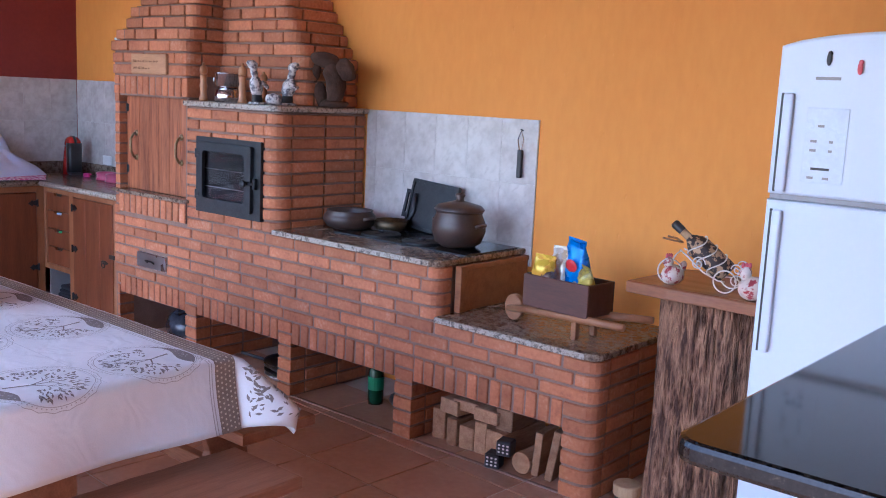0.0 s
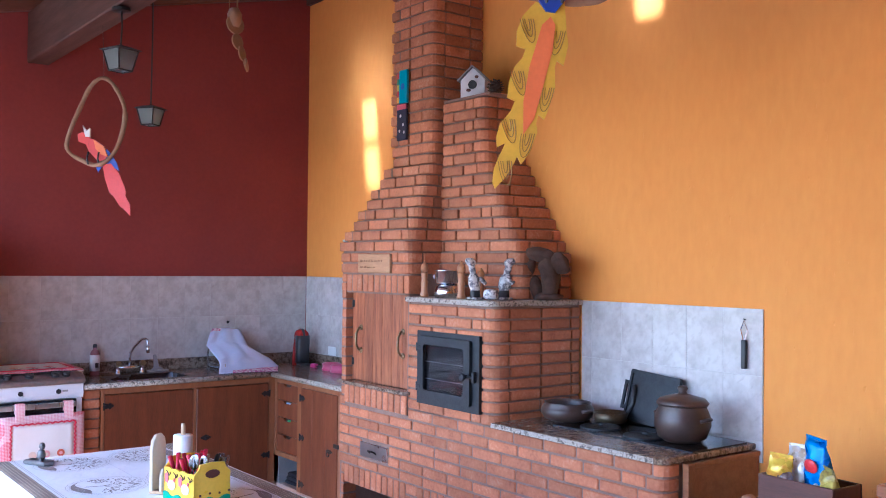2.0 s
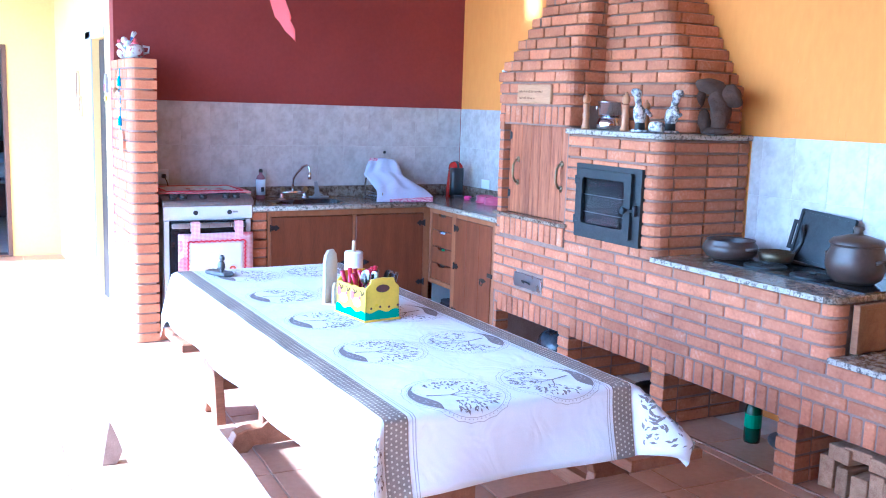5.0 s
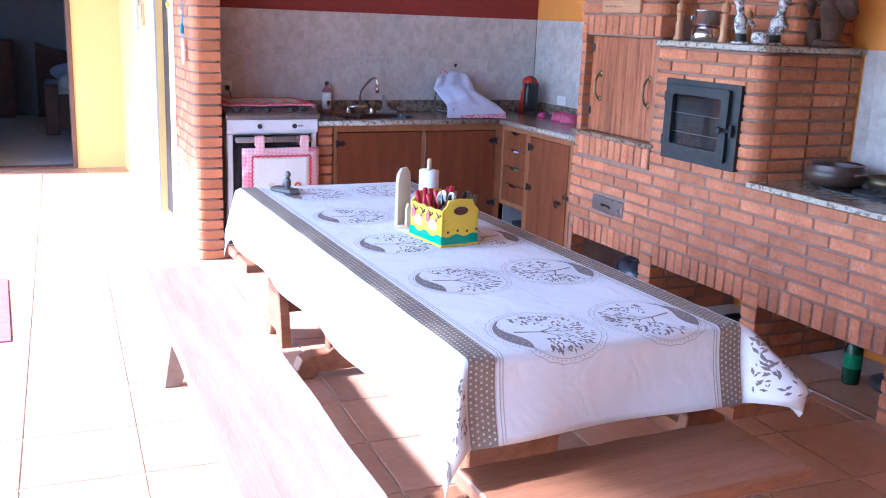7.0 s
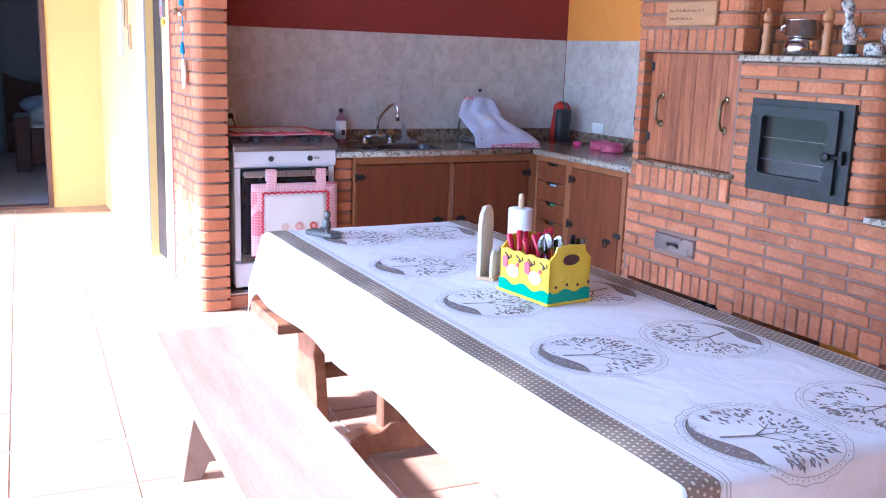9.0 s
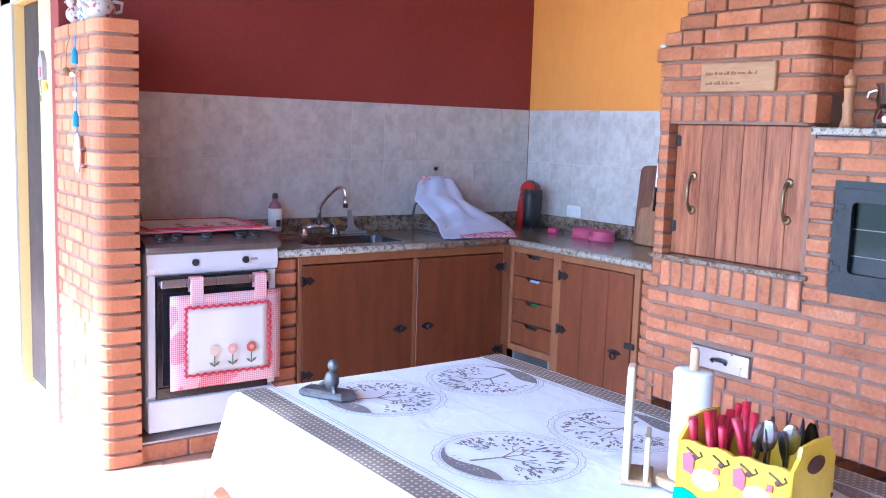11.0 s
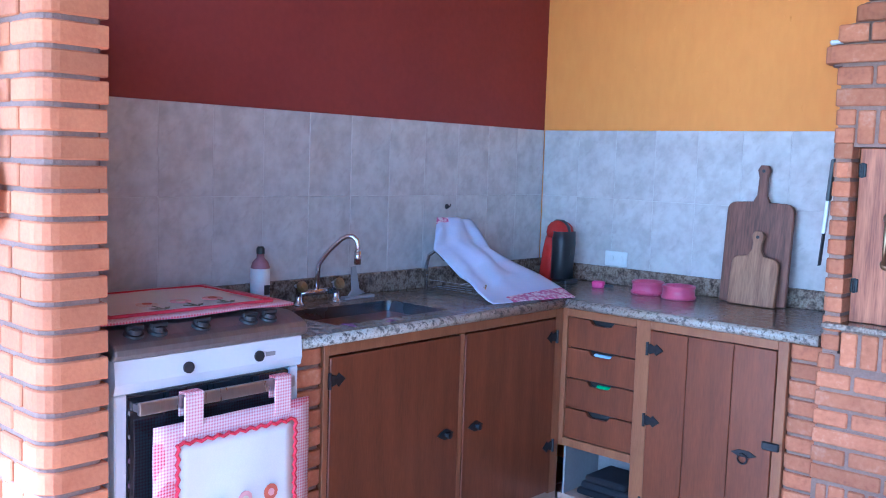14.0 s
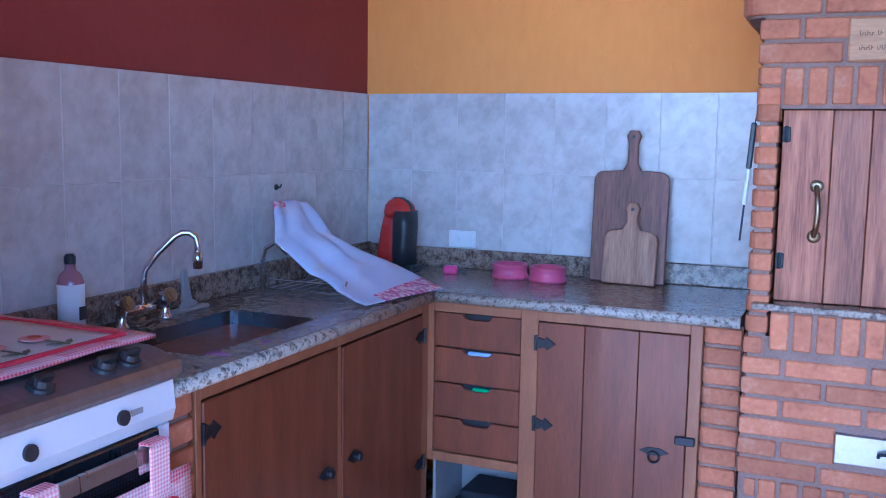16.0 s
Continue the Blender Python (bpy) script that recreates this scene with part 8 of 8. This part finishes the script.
cutout(pa, "wing", [(40, -95), (30, -115), (45, -108), (62, -60), (64, -38), (58, -35), (48, -70)], s, -0.004, 0.0145, PO, "orange wing")
cutout(pa, "belly", [(-22, -110), (38, -115), (34, -128), (15, -152), (0, -150), (-18, -125)], s, -0.004, 0.016, PB, "blue belly feathers")
cutout(pa, "head", [(20, -12), (30, 18), (45, 32), (65, 34), (85, 20), (84, 0), (66, -25), (55, -35), (40, -30)], s, -0.014, 0.0, PW, "white face")
cutout(pa, "crown", [(20, -12), (30, 18), (40, 27), (38, 5), (42, -20), (38, -30)], s, -0.012, 0.0155, PO, "orange crown")
cutout(pa, "beak", [(45, -5), (60, 12), (80, 16), (86, 12), (82, -5), (70, -22), (64, -34), (62, -20), (48, -18)], s, -0.012, 0.0165, PK, "black hooked beak")
cutout(pa, "tail_streak", [(-6, -172), (8, -158), (16, -172), (12, -215), (-2, -270), (-18, -330), (-36, -356), (-36, -300), (-26, -240)], s, -0.002, 0.0075, PO, "orange tail streak")
part("eye", ellipsoid((57 * s, -0.0, 26 * s), (0.006, 0.018, 0.006), 10, 8), PK, pa)
for u in (0, 26):
    part("foot", tube([(u * s, -0.018, -105 * s), (u * s, -0.03, -122 * s), (u * s, -0.012, -136 * s)], 0.005, 6), PK, pa)
feather_arcs(pa, [(18, -62, 9, 200), (38, -60, 9, 200), (28, -78, 9, 200)], s, 0.013)
for u, v, lean in ((-42, -170, -20), (12, -190, 14), (-58, -258, -22), (-6, -285, 14), (-72, -338, -18), (-38, -362, 16), (-76, -408, -8)):
    for w_, l_ in ((11, 40), (7, 30), (3.5, 20)):
        pts = [((u + 10 + w_ * math.cos(a) + lean * 0.012 * l_ * math.sin(a)) * s, -0.0065, (v + l_ * math.sin(a) + 8) * s) for a in [math.pi + math.pi * m_ / 10 for m_ in range(11)]]
        part("feather_line", tube(pts, 0.8 * s, 4), FEATHER, pa)
part("cord", tube([(0, 0, 130 * s), (0, 0, 130 * s + 0.25)], 0.002, 5), CHROME, pa)

s = 0.0033
PRED = paint("parrot_red", (0.65, 0.05, 0.04), 0.45)
pr = thing("red_parrot", "painted red wooden parrot perched on a vine ring", "hanging ornament", (-5.69, 1.54, 2.545), 53)
vine_ring(pr, s, [(10, 82), (30, 65), (48, 30), (48, 0), (35, -40), (20, -65), (0, -75), (-25, -68), (-52, -50), (-50, -20), (-35, 25), (-15, 65)], 0.013)
cutout(pr, "tail", [(10, -74), (25, -72), (40, -90), (50, -114), (53, -124), (51, -129), (60, -145), (61, -166), (53, -157), (42, -148), (30, -130), (23, -124), (15, -100)], s, -0.005, 0.005, PRED, "long red tail")
cutout(pr, "tail_blue", [(17, -46), (25, -55), (35, -70), (40, -85), (27, -77), (16, -72), (8, -78), (2, -88), (-2, -78), (8, -68)], s, -0.007, 0.001, PB, "blue tail feathers")
cutout(pr, "body", [(-26, -24), (-5, -29), (10, -40), (18, -58), (13, -70), (0, -66), (-15, -50)], s, -0.012, 0.006, PRED, "red body")
cutout(pr, "head", [(-35, -20), (-27, -16), (-14, -22), (-15, -40), (-23, -37), (-33, -33)], s, -0.014, 0.009, PRED, "red head")
cutout(pr, "face", [(-26, -4), (-19, -14), (-13, -9), (-13, -25), (-21, -24)], s, -0.01, 0.011, PW, "white face")
cutout(pr, "wing", [(-6, -30), (12, -41), (20, -60), (8, -56), (-2, -46)], s, -0.01, 0.0115, PO, "orange wing edge")
for u in (-15, 4):
    part("foot", tube([(u * s, -0.012, -52 * s), (u * s, -0.03, -64 * s), (u * s, -0.012, -74 * s)], 0.006, 6), PK, pr)
part("cord", tube([(10 * s, 0, 82 * s), (6 * s, 0, 82 * s + 0.33)], 0.002, 5), CHROME, pr)

# ---- hanging chime of gourd pieces ----
GOURD = paint("gourd", (0.34, 0.19, 0.09), 0.6)
ch = thing("gourd_chime", "hanging chime of dried gourd slices and shells", "wind chime", (-5.99, 2.54, 3.03))
for k in range(3):
    a = k * 2.09
    part("string", tube([(0.04 * math.cos(a), 0.04 * math.sin(a), 0.35), (0.03 * math.cos(a), 0.03 * math.sin(a), 0.62)], 0.003, 5), GOURD, ch)
part("hoop", tube([(0.07 * math.cos(k * 0.5236), 0.07 * math.sin(k * 0.5236), 0.62) for k in range(12)], 0.01, 6, True), VINE, ch)
part("bell", lathe([(0.03, 0.31), (0.05, 0.35), (0.05, 0.4), (0.03, 0.44), (0, 0.445)], 16), GOURD, ch, smooth=True)
for k, (x, z, r) in enumerate(((0.0, 0.28, 0.07), (0.01, 0.16, 0.055), (0.03, 0.08, 0.05), (0.05, 0.0, 0.045))):
    part("slice", moved(lathe([(r * 0.55, 0), (r, 0.004), (r, 0.014), (r * 0.55, 0.018)], 18), pose(x, x * 1.2, z + 0.05, 84, 0, 100 + 14 * k)), GOURD, ch, "round dried gourd slice")
part("main_string", tube([(0, 0, 0.33), (0.03, 0.03, 0.15), (0.05, 0.06, 0.03)], 0.003, 5), GOURD, ch)
part("top_string", tube([(0, 0, 0.62), (0, 0, 0.76)], 0.003, 5), GOURD, ch)

# ---- on and about the brick partition ----
PT = 28 * 0.0675 + 0.001
hen((-6.93, 0.96, PT), 260, 0.95)
hen((-6.82, 0.97, PT), 240, 0.8, PORC)
tpt = thing("ceramic_teapot", "red and white hen-shaped ceramic teapot", "teapot", (-6.62, 0.97, PT), -90)
part("body", lathe([(0.035, 0), (0.055, 0.02), (0.06, 0.05), (0.045, 0.08), (0.02, 0.09)], 18), HEN, tpt, smooth=True)
part("lid", lathe([(0.025, 0.09), (0.018, 0.105), (0.008, 0.11), (0.01, 0.125), (0, 0.13)], 14), PNKP, tpt, smooth=True)
part("handle", tube([(-0.05, 0, 0.03), (-0.085, 0, 0.04), (-0.09, 0, 0.075), (-0.05, 0, 0.08)], 0.008, 8), WHTP, tpt, smooth=True)
part("spout", tube([(0.05, 0, 0.04), (0.08, 0, 0.06), (0.095, 0, 0.09)], [0.014, 0.01, 0.008], 8), WHTP, tpt, smooth=True)
bd_ = ellipsoid((0, 0, 0.06), (0.035, 0.035, 0.06), 14, 10)
ellipsoid((0.03, 0, 0.12), (0.022, 0.02, 0.022), 12, 8, bm=bd_)
for k in range(5):
    tube([(-0.01, 0, 0.11), (-0.02 - 0.008 * k, 0, 0.17 + 0.008 * (k % 2))], 0.004, 5, bm=bd_)
solid("feathered_bird", bd_, mat("blue_white_glaze", (0.7, 0.7, 0.72), (0.05, 0.12, 0.35), 0.3, scale=18, fine=50, lo=0.5, hi=0.56), "blue and white ceramic bird with a crest", "ornament", (-6.72, 0.95, PT), 250, smooth=True)
cm_ = thing("hanging_charm", "string charm with blue tassel and oval white plaque", "hanging charm", (-6.64, 0.872, 1.25))
BLUET = paint("blue_tassel", (0.05, 0.3, 0.6), 0.8)
part("plaque", moved(lathe([(0.0, -0.006), (0.042, -0.005), (0.045, 0), (0.042, 0.005), (0, 0.006)], 24), pose(0, 0, 0.085, 90) @ Matrix.Diagonal((0.85, 1.9, 1, 1))), WHTP, cm_, "oval white plaque", smooth=True)
part("string", tube([(0, 0, 0.16), (0.003, 0, 0.3), (0, 0, 0.57)], 0.003, 5), BLUET, cm_)
for z, m_ in ((0.24, BLUET), (0.5, BLUET)):
    part("tassel", lathe([(0.014, -0.045), (0.012, 0), (0.006, 0.02), (0, 0.022)], 10, (0, -0.004, z)), m_, cm_, "blue tassel")
part("bell", lathe([(0.022, 0), (0.018, 0.02), (0.008, 0.034), (0, 0.035)], 12, (0.0, -0.006, 0.4)), CHROME, cm_, smooth=True)
part("bead", ellipsoid((0, -0.004, 0.33), (0.016, 0.012, 0.014), 10, 8), WHTP, cm_)
cb = thing("cow_bell", "small clay bells on a string over the partition edge", "bell", (-6.8, 0.872, 1.66))
part("bell", lathe([(0.024, 0), (0.02, 0.022), (0.008, 0.036), (0, 0.037)], 12), GOURD, cb, smooth=True)
part("string", tube([(0, 0, 0.036), (0.02, 0, 0.12), (0.03, 0.012, 0.17)], 0.003, 5), GOURD, cb)
yb = thing("yellow_bird", "small yellow wooden bird on the wall edge", "ornament", (-7.1, 0.868, 1.62))
part("body", ellipsoid((0, -0.012, 0), (0.022, 0.012, 0.02), 10, 8), YEL, yb, smooth=True)
part("tail", ellipsoid((0.02, -0.012, -0.012), (0.016, 0.005, 0.008), 8, 6), YEL, yb)
lh = thing("key_house", "little grey house-shaped key holder on the wall", "key holder", (-7.4, 0.92, 1.66))
GREYW = paint("grey_wood", (0.3, 0.28, 0.32), 0.6)
part("plate", moved(upright(slab([(-0.045, 0), (0.045, 0), (0.045, 0.09), (0, 0.14), (-0.045, 0.09)], 0, 0.02)), pose(0, 0, 0)), GREYW, lh)
part("door", box(-0.015, 0.015, -0.024, -0.0195, 0.01, 0.06), PNKP, lh)
part("key", tube([(0, -0.02, 0), (0.004, -0.02, -0.07)], 0.005, 6, bm=ellipsoid((0.004, -0.02, -0.09), (0.014, 0.005, 0.018), 8, 6)), BRONZE, lh)
for x, z, w, h, lab in ((-9.1, 1.4, 0.16, 0.5, "tall pale framed picture on the passage wall"), (-8.82, 1.6, 0.07, 0.24, "narrow wooden key rack on the passage wall"), (-8.68, 1.45, 0.05, 0.18, "small wooden ornament on the passage wall")):
    t = thing("wall_picture", lab, "picture", (x, 0.92, z))
    part("frame", box(-w / 2, w / 2, -0.02, 0, 0, h, 0.003), PALE_WOOD if w < 0.1 else PALE_FRAME, t)
    part("sheet", box(-w / 2 + 0.015, w / 2 - 0.015, -0.022, -0.0195, 0.015, h - 0.015), WHTP if w > 0.1 else BRNP, t)

solid("mortar_lump", box(-0.02, 0.02, -0.012, 0.012, 0, 0.016, 0.005), WHITE_PLASTIC, "small white mortar lump on the hood shoulder", "chip", (-5.455, 3.12, 1.8755))
fo = thing("wooden_block", "small pale wooden block on the floor by the stump", "block", (-1.765, 3.255, 0))
part("block", lathe([(0.055, 0.02), (0.06, 0.03), (0.06, 0.065), (0.055, 0.07)], 18), PALE_WOOD, fo, smooth=False)
part("base", lathe([(0.05, 0), (0.05, 0.02)], 18), BLACK_PLASTIC, fo)

# ---- bricks and floor tiles last ----
place_bricks()
for i, j in FLOOR_CELLS:
    ob = new("tile", fl_mesh)
    ob.parent = floor
    ob.matrix_basis = ground_turn @ pose(i * TILE_P, j * TILE_P, 0)
